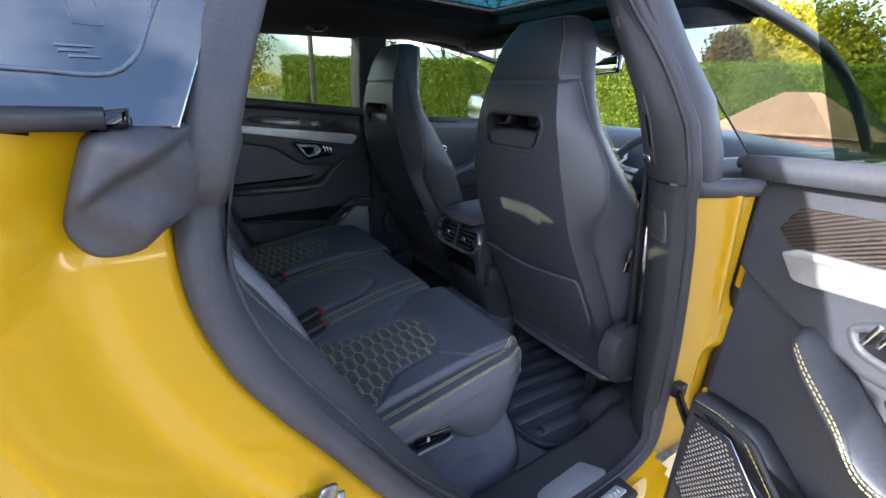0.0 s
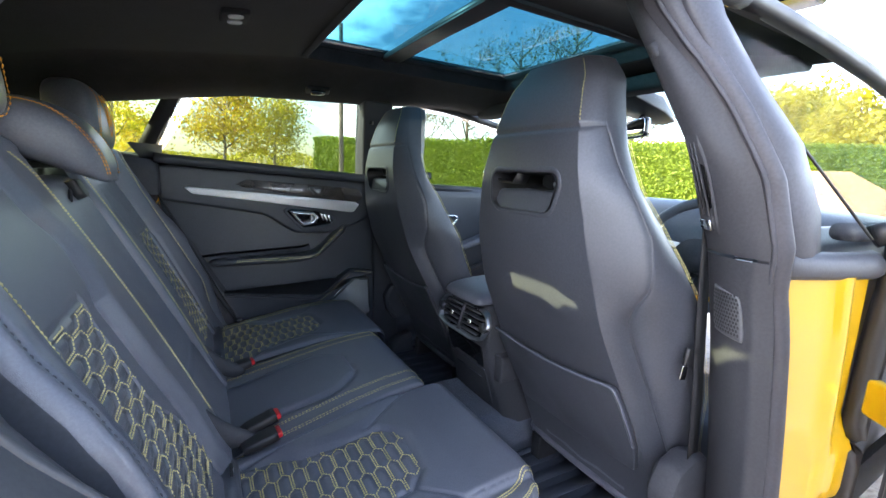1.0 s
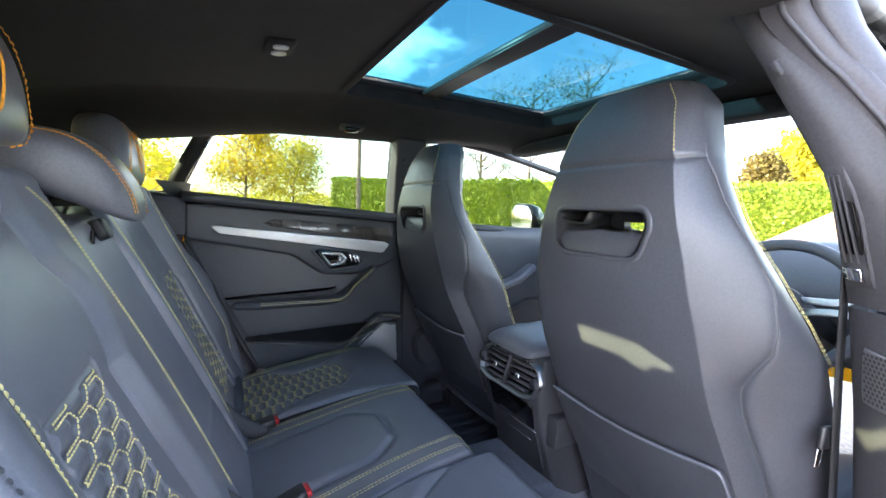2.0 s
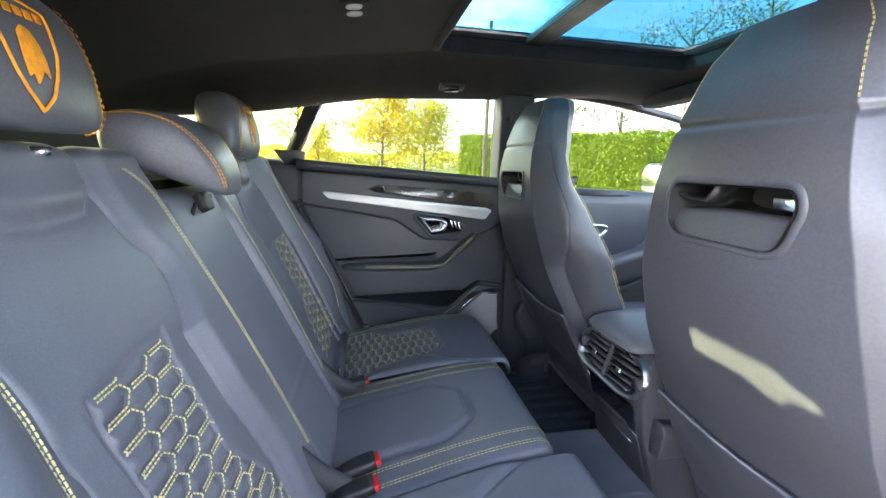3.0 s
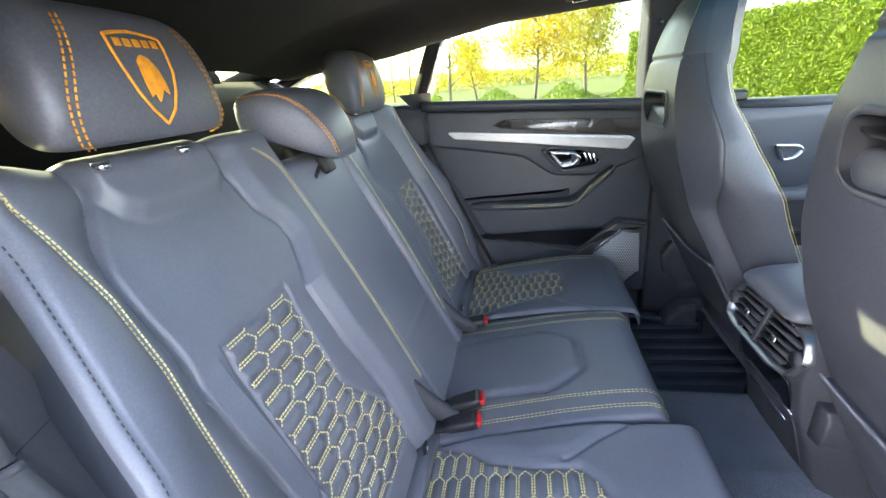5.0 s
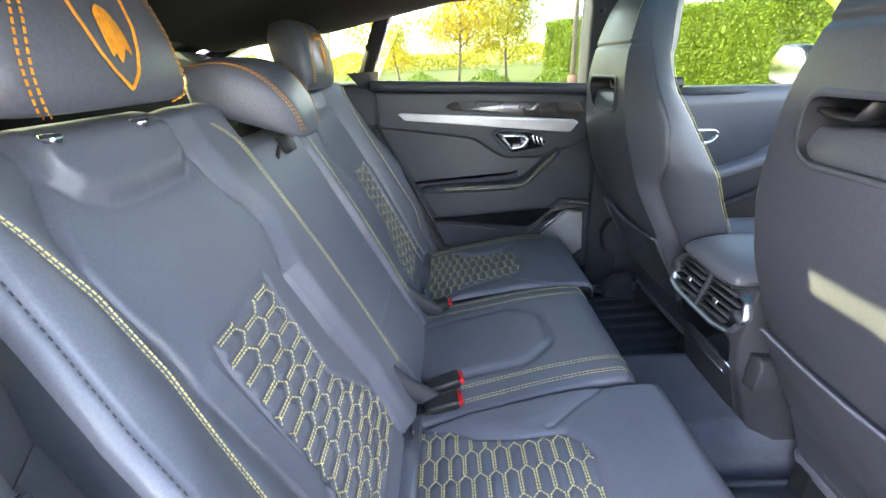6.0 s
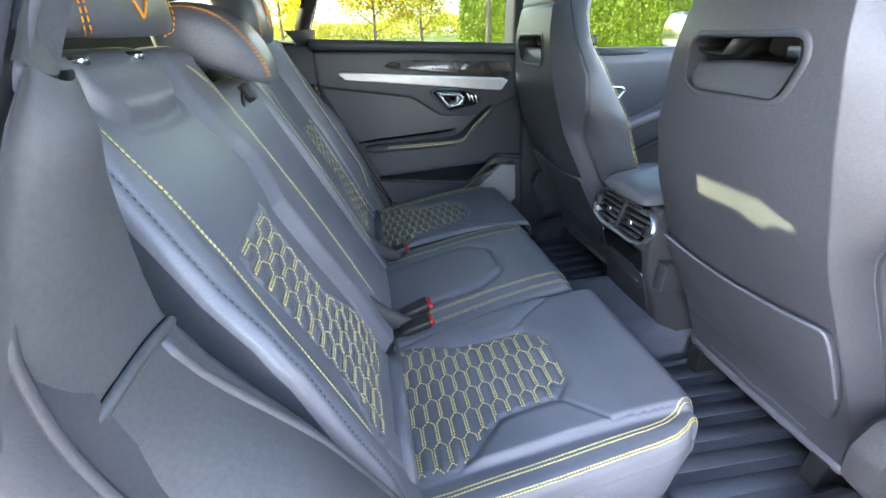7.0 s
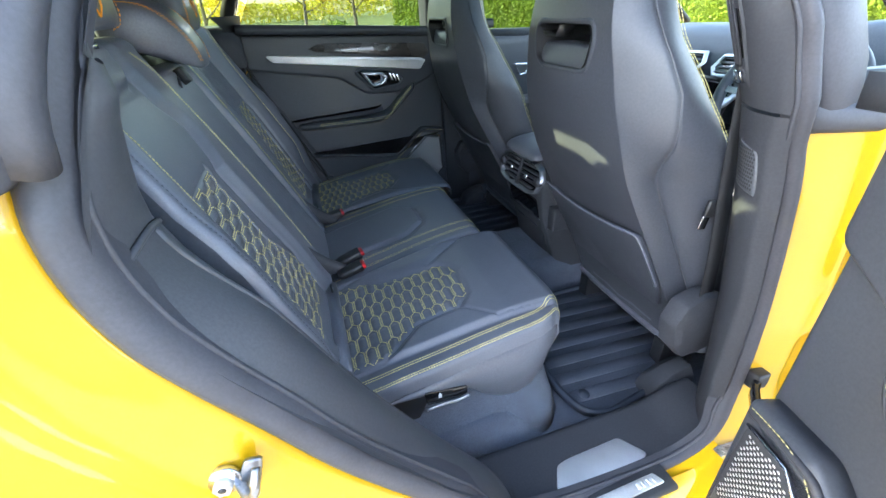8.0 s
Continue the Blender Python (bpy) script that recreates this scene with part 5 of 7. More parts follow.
def rear_cushion(side, owner):
    front = 0.672

    def edge_q(x):
        return ip(x, [(0.12, 0.640), (0.24, 0.648), (0.45, 0.646), (0.58, 0.640), (0.62, 0.634), (0.65, 0.622), (0.665, 0.610), (0.72, 0.59)])

    u0, v0 = min(p[0] for p in HEX_SEAT), min(p[1] for p in HEX_SEAT)
    inner = inset(HEX_SEAT, 0.004)

    def place(k, v):
        # k: 0 inner edge to 1 outer rim, above 1 down the outer side; v: x, above the front edge down the nose
        x = min(v, front)
        q0, q1 = seam_in(x), edge_q(x)
        q = lerp(q0, q1, min(1, k))
        z = 0.652 + tilt(x) + cushion_h(min(q, 0.66), x)
        if k < 0.03:
            z -= 0.012 * (1 - k / 0.03) ** 2
        d = None
        if inside((q, x), inner):
            d = hex_depth(q, x, u0, v0, *PITCH_S)
            z += 0.0045 * sm(0, 0.012, d) - 0.003
        p = Vector((x, q, z))
        if k > 1:
            t = (k - 1) / 0.12
            a = min(1, t) * math.pi / 2
            p.y += 0.018 * math.sin(a) + 0.004 * max(0, t - 1)
            p.z -= 0.018 * (1 - math.cos(a)) + 0.034 * max(0, t - 1)
        if v > front:
            t = (v - front) / 0.04
            a = min(1, t) * math.pi / 2
            p.x += 0.034 * math.sin(a) * (1 - 0.75 * sm(0.80, 1.15, k)) - 0.020 * max(0, t - 1)
            p.z -= 0.034 * (1 - math.cos(a)) + 0.05 * max(0, t - 1)
        return Vector((p.x, side * p.y, p.z))

    ks = list(np.linspace(0, 0.03, 4)) + list(np.linspace(0.04, 1, 150)) + [1.03, 1.06, 1.09, 1.12, 1.2]
    vs = list(np.linspace(0.10, front, 150)) + [front + d for d in (0.008, 0.016, 0.024, 0.032, 0.04, 0.05)]
    cush = part("cushion", grid(place, ks, vs), LEATHER, owner)

    def k_of(q, x):
        return (q - seam_in(min(x, front))) / (edge_q(min(x, front)) - seam_in(min(x, front)))

    pt = lambda q, x: place(k_of(q, x), x) + Vector((0, 0, 0.0006))
    nm = lambda q, x: Vector((0, 0, 1))
    doubles, singles = hex_lines(HEX_SEAT, *PITCH_S, pt, nm)
    part("honeycomb_thread", merge(stitches(doubles, 0.0050, 0.0012, 0.0013, 0.0030), stitches(singles, 0.0048, 0.0014, 0.0013, 0.0030)), STITCH, cush)
    rows = []
    for kk in (0.944, 0.960, 1.034, 1.052):
        line = []
        for v in list(np.linspace(0.17, front, 50)) + [front + d for d in (0.01, 0.02, 0.03, 0.04, 0.055)]:
            line.append((place(kk, v), Vector((0.0 if v < front else 0.7, side * (0.15 if kk > 1 else 0), 0.9))))
        rows.append(line)
    threads("seam_thread", rows, STITCH, cush, 0.0046, 0.0011, 0.0013, 0.0012)
    # hard base below: dark shell with a swept lower edge
    lower = [(0.16, 0.575), (0.30, 0.556), (0.40, 0.540), (0.44, 0.522), (0.48, 0.482), (0.52, 0.456), (0.56, 0.447), (0.60, 0.460), (0.63, 0.500), (0.655, 0.545), (0.685, 0.572)]
    rings = []
    for x, zb in lower:
        q = edge_q(x)
        rings.append([Vector((x, side * 0.24, 0.600 + tilt(x))), Vector((x, side * (q + 0.010), 0.610 + tilt(x))), Vector((x, side * (q + 0.020), 0.590 + 0.6 * tilt(x))), Vector((x, side * (q + 0.022), lerp(0.585 + 0.6 * tilt(x), zb, 0.4))), Vector((x, side * (q + 0.018), lerp(0.60, zb, 0.85))), Vector((x, side * (q + 0.006), zb)), Vector((x, side * 0.24, zb))])
    part("seat_shell", loft(rings), LEATHER_SMOOTH, owner)
    if side < 0:
        well = soft_poly([(0.325, 0.570), (0.425, 0.556), (0.425, 0.520), (0.40, 0.522), (0.33, 0.532)], 0.006)
        part("lever_recess", pad(well, 0.003, lambda u, v, h: Vector((u, -(edge_q(u) + 0.0215 + h), v)), 0.001, 1), GLOSS_BLACK, owner)
        part("hinge_cover", loft([[Vector((x, -(edge_q(x) - 0.02), 0.59)), Vector((x, -(edge_q(x) + 0.016), 0.585)), Vector((x, -(edge_q(x) + 0.012), zb)), Vector((x, -(edge_q(x) - 0.02), zb))] for x, zb in ((0.20, 0.50), (0.26, 0.470), (0.31, 0.475), (0.335, 0.53))]), PLASTIC_DARK, owner, bevel=0.005)
        lever = part("lever", tube(curve([Vector((x, -(edge_q(x) + 0.032), z)) for x, z in ((0.325, 0.526), (0.335, 0.529), (0.37, 0.531), (0.40, 0.530), (0.425, 0.536))], 16), 0.004, 8), SATIN_GREY, owner)
        mark = pad(soft_poly([(-0.004, -0.007), (0.004, -0.007), (0.004, 0.001), (0.0015, 0.007), (-0.0015, 0.007), (-0.004, 0.001)], 0.0012), 0.0008, lambda u, v, h: Vector((0.36 + u, -(edge_q(0.36) + 0.0255 + h), 0.553 + v)), 0.0003, 2)
        part("lever_mark", mark, WHITE_MARK, lever, "small white printed symbol")


def outer_rear_seat(side):
    lab = "dark blue-black leather rear seat with yellow honeycomb stitching"
    seat = thing("passenger_seat", lab, "car seat", (0.30, side * 0.41, 0.40), "outer rear seats")
    rear_backrest(side, seat)
    rear_cushion(side, seat)
    # hinge roll at the crease between back and cushion
    part("crease_roll", sweep([(0.168, side * q, 0.606) for q in (0.24, 0.36, 0.60)], rrect(0.045, 0.045, 0.018), (0, 0, 1)), LEATHER_SMOOTH, seat)
    clip = part("child_seat_clip", pad(soft_poly([(-0.012, -0.016), (0.012, -0.016), (0.012, 0.016), (-0.012, 0.016)], 0.004), 0.006, lambda u, v, h: Vector((0.172 + h, side * (0.285 + u), 0.628 + v)), 0.002, 2), PLASTIC_DARK, seat)
    part("clip_mark", pad([(-0.003, -0.003), (0.003, -0.003), (0.003, 0.003), (-0.003, 0.003)], 0.001, lambda u, v, h: Vector((0.178 + h, side * (0.285 + u), 0.634 + v)), 0.0003, 2), WHITE_MARK, clip)
    return seat


for side in (-1, 1):
    outer_rear_seat(side)
    rear_headrest(side)


# ---- middle seat ----
middle = thing("middle_seat", "narrow dark leather middle rear seat with yellow seams", "car seat", (0.30, 0, 0.40))


def mid_back(k, v):
    y = k
    edge = max(0.0, abs(y) - 0.118) / 0.010
    h = 0.012 - 0.014 * edge * edge + 0.004 * math.cos(y / 0.125 * 1.5)
    lower_gap = 0.0030 * math.exp(-(((v - 0.765) / 0.004) ** 2))
    z = min(v, 1.165)
    p = back_at(y, z, h - lower_gap)
    if v > 1.165:
        a = (v - 1.165) / 0.05 * math.pi / 2
        p += Vector((-0.05 * (1 - math.cos(a)), 0, 0.028 * math.sin(a)))
    return p


part("back_pad", grid(mid_back, list(np.linspace(-0.128, 0.128, 41)), list(np.linspace(0.575, 1.165, 76)) + [1.175, 1.185, 1.195, 1.205, 1.215]), LEATHER, middle)
part("back_board", loft([[back_at(-0.12, z, -0.10), back_at(0.12, z, -0.10), back_at(0.12, z, -0.14), back_at(-0.12, z, -0.14)] for z in (0.60, 1.18)]), PLASTIC_DARK, middle)

MID_PANEL = soft_poly([(0.17, -0.118), (0.435, -0.122), (0.508, -0.060), (0.508, 0.060), (0.435, 0.122), (0.17, 0.118)], 0.025, 5)


def mid_cushion(k, v):
    front = 0.622
    x = min(v, front)
    w = ip(x, [(0.12, 0.242), (0.30, 0.226), (0.62, 0.205)])
    y = k * w
    z = 0.657 + tilt(x) - 0.010 * (1 - math.cos(min(1.0, abs(k)) ** 4 * 1.5)) + 0.008 * sm(0.2, 0.55, x)
    near = min(((Vector(MID_PANEL[i]) - Vector((x, y))).length for i in range(len(MID_PANEL))), default=1)
    ins = inside((x, y), MID_PANEL)
    z += 0.009 * sm(0, 0.016, near) if ins else 0.004 * sm(0, 0.02, near)
    z -= 0.005 * math.exp(-((near / 0.0045) ** 2))
    p = Vector((x, y, z))
    if abs(k) > 1:
        t = (abs(k) - 1) / 0.15
        p.y = math.copysign(w + 0.004 * math.sin(min(1, t) * 1.57), k)
        p.z = 0.649 + tilt(x) + 0.008 * sm(0.2, 0.55, x) - 0.05 * t
    if v > front:
        t = (v - front) / 0.05
        a = min(1, t) * math.pi / 2
        p.x += 0.040 * math.sin(a) - 0.004 * max(0, t - 1)
        p.z -= 0.040 * (1 - math.cos(a)) + 0.06 * max(0, t - 1)
    return p


dense = []
for i in range(len(MID_PANEL)):
    a, b = MID_PANEL[i - 1], MID_PANEL[i]
    n = max(1, int(math.dist(a, b) / 0.006))
    dense += [(lerp(a[0], b[0], j / n), lerp(a[1], b[1], j / n)) for j in range(n)]
MID_PANEL = dense
mc = part("cushion", grid(mid_cushion, [-1.3, -1.15, -1.08, -1.03] + list(np.linspace(-1, 1, 61)) + [1.03, 1.08, 1.15, 1.3], list(np.linspace(0.12, 0.622, 76)) + [0.632, 0.642, 0.652, 0.662, 0.672, 0.70, 0.73]), LEATHER, middle)
rows = []
for k in (-0.895, -0.865, -0.715, -0.685, 0.685, 0.715, 0.865, 0.895):
    rows.append([(mid_cushion(k, v), Vector((0.0 if v < 0.62 else 0.7, 0, 0.9))) for v in list(np.linspace(0.18, 0.622, 45)) + [0.63, 0.64, 0.65, 0.66, 0.672]])
threads("seam_thread", rows, STITCH, mc, 0.006, 0.0025, 0.0010, 0.0012)
part("seat_base", loft([[Vector((x, -0.19, 0.55)), Vector((x, 0.19, 0.55)), Vector((x, 0.19, 0.42)), Vector((x, -0.19, 0.42))] for x in (0.16, 0.60)]), PLASTIC_DARK, middle)

# the low saddle-shaped middle headrest
mid_head = thing("headrest", "low wedge-shaped leather middle headrest with orange seams", "headrest", (-0.09, 0, 1.20))
rings = []
for x, w, zb, zt in ((-0.185, 0.118, 1.272, 1.318), (-0.175, 0.134, 1.252, 1.338), (-0.13, 0.132, 1.236, 1.346), (-0.08, 0.114, 1.216, 1.338), (-0.04, 0.090, 1.198, 1.306), (-0.012, 0.068, 1.188, 1.256), (-0.004, 0.050, 1.192, 1.226)):
    zm = (zb + zt) / 2
    half = (zt - zb) / 2
    rings.append([Vector((x, w * a, zm + half * b)) for a, b in ((-0.72, -1), (0, -1), (0.72, -1), (0.97, -0.82), (1.0, 0), (0.97, 0.8), (0.74, 1), (0, 1.04), (-0.74, 1), (-0.97, 0.8), (-1.0, 0), (-0.97, -0.82))])
part("cushion", loft(rings), LEATHER_SMOOTH, mid_head, subdiv=2)
lines = []
for sg in (-1, 1):
    for off in (0.0, 0.008):
        line = []
        for x, w, zt in ((-0.16, 0.131, 1.328), (-0.12, 0.127, 1.331), (-0.085, 0.113, 1.325), (-0.055, 0.097, 1.305), (-0.03, 0.081, 1.272), (-0.014, 0.067, 1.236), (-0.008, 0.058, 1.204)):
            line.append((Vector((x + off * 0.4, sg * (w - off * 0.7), zt)), Vector((0.4, sg * 0.6, 0.6))))
        lines.append(line)
threads("seam_thread", [[(p, line[0][1]) for p in curve([q[0] for q in line], 40)] for line in lines], ORANGE_THREAD, mid_head, 0.0055, 0.0025, 0.0010, 0.0030)
for dy in (-0.05, 0.05):
    part("post", tube([(-0.10, dy, 1.15), (-0.10, dy, 1.25)], 0.006), CHROME, mid_head)

belt_guide = thing("belt_guide", "black plastic belt guide on the middle backrest", "belt guide", (-0.06, 0.01, 1.155))
part("housing", pad(soft_poly([(-0.024, -0.013), (-0.015, -0.021), (0.015, -0.021), (0.024, -0.010), (0.022, 0.016), (-0.022, 0.016)], 0.004), 0.022, lambda u, v, h: back_at(0.012 + u, 1.165 + v, 0.012 + h), 0.005), PLASTIC_DARK, belt_guide)
part("strap", loft([[back_at(y, z + 0.004, 0.0165), back_at(y, z - 0.004, 0.0165), back_at(y, z - 0.004, 0.019), back_at(y, z + 0.004, 0.019)] for y, z in ((-0.055, 1.148), (-0.02, 1.162), (0.05, 1.168), (0.085, 1.172))]), WEBBING, belt_guide)


# ---- belt buckles between the seats ----
def buckle(y, x, z, tilt):
    b = thing("seat_belt_buckle", "black seat belt buckle with a red release button", "belt buckle", (x, y, z - 0.05), "rear belt buckles")
    fw = Vector((math.cos(tilt), 0.12, math.sin(tilt))).normalized()
    sd = Vector((0, 1, 0)).cross(fw).normalized()
    lat = fw.cross(sd).normalized()
    c = Vector((x, y, z))
    body = sweep([c - fw * 0.075, c - fw * 0.06, c - fw * 0.01, c], rrect(0.042, 0.024, 0.007), sd, scale=[0.7, 0.9, 1.0, 0.97])
    part("body", body, PLASTIC_DARK, b)
    part("red_button", sweep([c - fw * 0.004, c + fw * 0.007, c + fw * 0.010], rrect(0.036, 0.014, 0.004), sd, scale=[1, 1, 0.85]), RED_PLASTIC, b, "red release button")
    part("strap", sweep([c - fw * 0.15 - sd * 0.0, c - fw * 0.10, c - fw * 0.07], rrect(0.036, 0.006, 0.002), sd), WEBBING, b)
    return b


buckle(-0.158, 0.276, 0.657, radians(14))
buckle(-0.205, 0.272, 0.640, radians(12))
buckle(0.20, 0.255, 0.640, radians(8))

# moulded pivot covers where the backrests fold
for y in (-0.185, 0.185):
    cover = thing("pivot_cover", "curved dark plastic cover over the backrest hinge", "trim cover", (0.12, y, 0.62), "backrest hinge covers")
    rings = []
    for x, z, w, hh in ((0.100, 0.750, 0.014, 0.014), (0.122, 0.712, 0.019, 0.024), (0.148, 0.672, 0.021, 0.030), (0.19, 0.634, 0.021, 0.030), (0.24, 0.614, 0.018, 0.026)):
        rings.append([Vector((x + hh * b * 0.5, y + w * a, z + hh * b * 0.7)) for a, b in ((-1, -0.6), (-0.8, 0.7), (0, 1), (0.8, 0.7), (1, -0.6), (0, -1))])
    part("shell", loft(rings), PLASTIC, cover, subdiv=2)
    part("screw_cap", sweep([(0.196, y, 0.646), (0.200, y, 0.654)], circle(0.006, 10), (0, 1, 0)), PLASTIC_DARK, cover)


# belt lying along the outer edge of the far seat
side_belt = thing("seat_belt", "black webbing seat belt lying along the far seat", "seat belt", (0.1, 0.69, 0.62))
run = curve([(-0.035, 0.712, 1.20), (0.012, 0.708, 1.12), (0.07, 0.704, 1.0), (0.135, 0.70, 0.86), (0.19, 0.692, 0.74), (0.235, 0.680, 0.65), (0.255, 0.672, 0.60)], 30)
part("webbing", sweep(run, rrect(0.003, 0.046, 0.0012, 1), (0, 1, 0)), WEBBING, side_belt)
part("anchor", oriented_box((0.255, 0.672, 0.60), (1, 0, 0), (0, 1, 0), (0, 0, 1), 0.03, 0.03, 0.05), PLASTIC_DARK, side_belt, bevel=0.005)


# ---- front seats ----
SEAT_X = [(0.40, 1.065), (0.44, 1.05), (0.60, 0.985), (0.80, 0.880), (0.96, 0.800), (1.10, 0.760), (1.24, 0.745), (1.33, 0.757), (1.43, 0.785), (1.475, 0.815)]
FACET = [(0.40, 0.212), (0.57, 0.218), (0.69, 0.212), (0.80, 0.203), (0.91, 0.192), (1.00, 0.186), (1.08, 0.178), (1.17, 0.163), (1.27, 0.142), (1.335, 0.128), (1.43, 0.105), (1.475, 0.075)]
KNOT_D = [(0.40, 0.05), (0.70, 0.05), (0.92, 0.055), (1.00, 0.058), (1.045, 0.066), (1.13, 0.080), (1.20, 0.070), (1.27, 0.058), (1.33, 0.045), (1.48, 0.03)]
KNOT_W = [(0.40, 0.236), (0.60, 0.244), (0.80, 0.228), (0.92, 0.211), (0.965, 0.211), (1.005, 0.232), (1.04, 0.255), (1.075, 0.261), (1.135, 0.252), (1.20, 0.224), (1.27, 0.184), (1.335, 0.158), (1.43, 0.134), (1.475, 0.095)]
EDGE_D = [(0.40, 0.13), (0.65, 0.15), (0.85, 0.175), (1.0, 0.18), (1.08, 0.165), (1.15, 0.145), (1.22, 0.12), (1.30, 0.10), (1.335, 0.10), (1.48, 0.07)]
EDGE_W = [(0.40, 0.235), (0.50, 0.240), (0.65, 0.255), (0.80, 0.280), (0.95, 0.287), (1.02, 0.282), (1.08, 0.262), (1.15, 0.232), (1.22, 0.200), (1.30, 0.172), (1.335, 0.160), (1.43, 0.140), (1.475, 0.100)]


def seat_x(z):
    t = [ip(z + d, SEAT_X) for d in (-0.03, -0.015, 0, 0.015, 0.03)]
    return sum(t) / 5


def front_seat(yc, out):
    """out: +1 where the door side lies towards +y, else -1."""
    s = thing("driver_seat" if out < 0 else "passenger_seat", "dark leather sports front seat with integrated headrest and yellow piping", "car seat", (1.2, yc, 0.36), "front seats")

    SLOT = [(-0.108, 1.240), (-0.095, 1.254), (0.098, 1.254), (0.112, 1.225), (0.090, 1.170), (0.070, 1.158), (-0.085, 1.158), (-0.112, 1.178)]
    hole = inset(SLOT, 0.008)

    def back(k, z):
        # k across the shell: -1..1 facet, then to the knot (1..2) and the edge (2..3)
        a = abs(k)
        x0 = seat_x(z)
        f, kw, kd, ew, ed = ip(z, FACET), ip(z, KNOT_W), ip(z, KNOT_D), ip(z, EDGE_W), ip(z, EDGE_D)
        if a <= 1:
            y, x = f * a, x0 + 0.006 * a * a
        elif a <= 2:
            t = a - 1
            y, x = lerp(f, kw, t) + 0.004 * math.sin(t * math.pi), x0 + 0.006 + (kd - 0.006) * t
        else:
            t = a - 2
            puff = 0.007 + 0.013 * sm(1.08, 0.98, z)
            y, x = lerp(kw, ew, t) + puff * math.sin(t * math.pi) ** 0.7 * sm(1.42, 1.30, z), x0 + lerp(kd, ed, t) - 0.5 * puff * math.sin(t * math.pi) ** 0.7
        seam = 0.0045 * math.exp(-(((a - 2) / 0.035) ** 2)) * sm(1.335, 1.30, z)
        hr = 0.0045 * math.exp(-(((z - 1.332 - 0.012 * (a > 1.2) * (a - 1.2)) / 0.0045) ** 2)) + (0.004 * sm(1.332, 1.345, z))
        return Vector((x + seam + hr * (1 if z < 1.336 else -0.2), yc + out * math.copysign(y, k), z))

    half = [0.985, 1.0, 1.02, 1.06] + list(np.linspace(1.15, 1.88, 7)) + [1.94, 1.965, 1.985, 2.0, 2.015, 2.035, 2.06] + list(np.linspace(2.12, 3, 11))
    ks = [-k for k in half[::-1]] + list(np.linspace(-0.96, 0.96, 49)) + half
    zs = sorted(set(list(np.linspace(0.43, 1.475, 90)) + list(np.linspace(1.148, 1.262, 40)) + [1.320, 1.325, 1.329, 1.332, 1.335, 1.339, 1.345, 1.35]))
    bm = grid(back, ks, zs)
    # cut the grab slot out of the shell
    gone = []
    for f in bm.faces:
        c = f.calc_center_median()
        if abs(c.y - yc) < 0.13 and 1.15 < c.z < 1.27 and c.x < 0.80 and inside(((c.y - yc) * out, c.z), SLOT):
            gone.append(f)
    bmesh.ops.delete(bm, geom=gone, context="FACES")
    part("back_shell", bm, LEATHER_BACK, s)

    # front of the backrest and headrest, with side bolsters
    def front(k, z):
        a = abs(k)
        x0, ew, ed = seat_x(z), ip(z, EDGE_W), ip(z, EDGE_D)
        y = ew * a
        dip = 0.055 * (1 - sm(0.55, 0.95, a)) * sm(1.34, 1.2, z) * sm(0.4, 0.6, z)
        x = x0 + ed + 0.035 * math.cos(min(1, a) * 1.57) - dip * 0.6 + 0.02 * sm(0.98, 0.75, a)
        return Vector((x, yc + out * math.copysign(y, k), z))

    bm = grid(front, list(np.linspace(-1, 1, 41)), list(np.linspace(0.43, 1.475, 60)))
    gone = [f for f in bm.faces if (lambda c: abs(c.y - yc) < 0.050 and 1.214 < c.z < 1.234)(f.calc_center_median())]
    bmesh.ops.delete(bm, geom=gone, context="FACES")
    part("front_pad", bm, LEATHER, s)
    top = grid(lambda k, v: back(k, 1.475).lerp(front(max(-1, min(1, k / 3)), 1.475), v) + Vector((0, 0, 0.012 * math.sin(v * math.pi) * (1 - (abs(k) / 3) ** 2))), ks, list(np.linspace(0, 1, 9)))
    part("top_cap", top, LEATHER_BACK, s)

    # the slot: rim, lining, lower lip
    pl = lambda u, v, h: Vector((seat_x(v) - h, yc + out * u, v))
    part("slot_rim", ring_pad(fill(inset(soft_poly(SLOT, 0.016, 5), -0.004), 0.008), 0.011, 0.003, pl, -0.002), LEATHER_BACK, s)
    lining = soft_poly(hole, 0.012, 4)
    part("slot_lining", loft([[pl(u, v, 0.002) for u, v in lining], [pl(u * 0.96, 1.206 + (v - 1.206) * 0.94, -0.05) for u, v in lining], [pl(u * 0.80, 1.228 + (v - 1.206) * 0.40, -0.105) for u, v in lining], [pl(u * 0.78, 1.226 + (v - 1.206) * 0.40, -0.20) for u, v in lining]], caps=False), PLASTIC_DARK, s)
    lip = soft_poly([(-0.112, 1.182), (-0.104, 1.208), (-0.03, 1.212), (0.060, 1.210), (0.106, 1.214), (0.104, 1.198), (0.088, 1.168), (0.068, 1.158), (-0.084, 1.158)], 0.010, 4)
    part("slot_lip", pad(lip, 0.030, lambda u, v, h: pl(u, v, h - 0.034 - 0.016 * sm(1.165, 1.212, v)), 0.009, 4), LEATHER_BACK, s)
    part("slot_wall", loft([[pl(u, v, -0.012), pl(u, v, -0.05)] for u, v in ((-0.108, 1.236), (-0.085, 1.226), (-0.045, 1.224), (-0.030, 1.246))], closed=False), PLASTIC_DARK, s, thick=0.004)

    # stretch pocket low on the back
    pocket = soft_poly([(-0.206, 0.806), (-0.10, 0.793), (0.0, 0.791), (0.10, 0.801), (0.194, 0.816), (0.204, 0.760), (0.206, 0.66), (0.190, 0.575), (-0.190, 0.575), (-0.208, 0.68)], 0.012, 4)
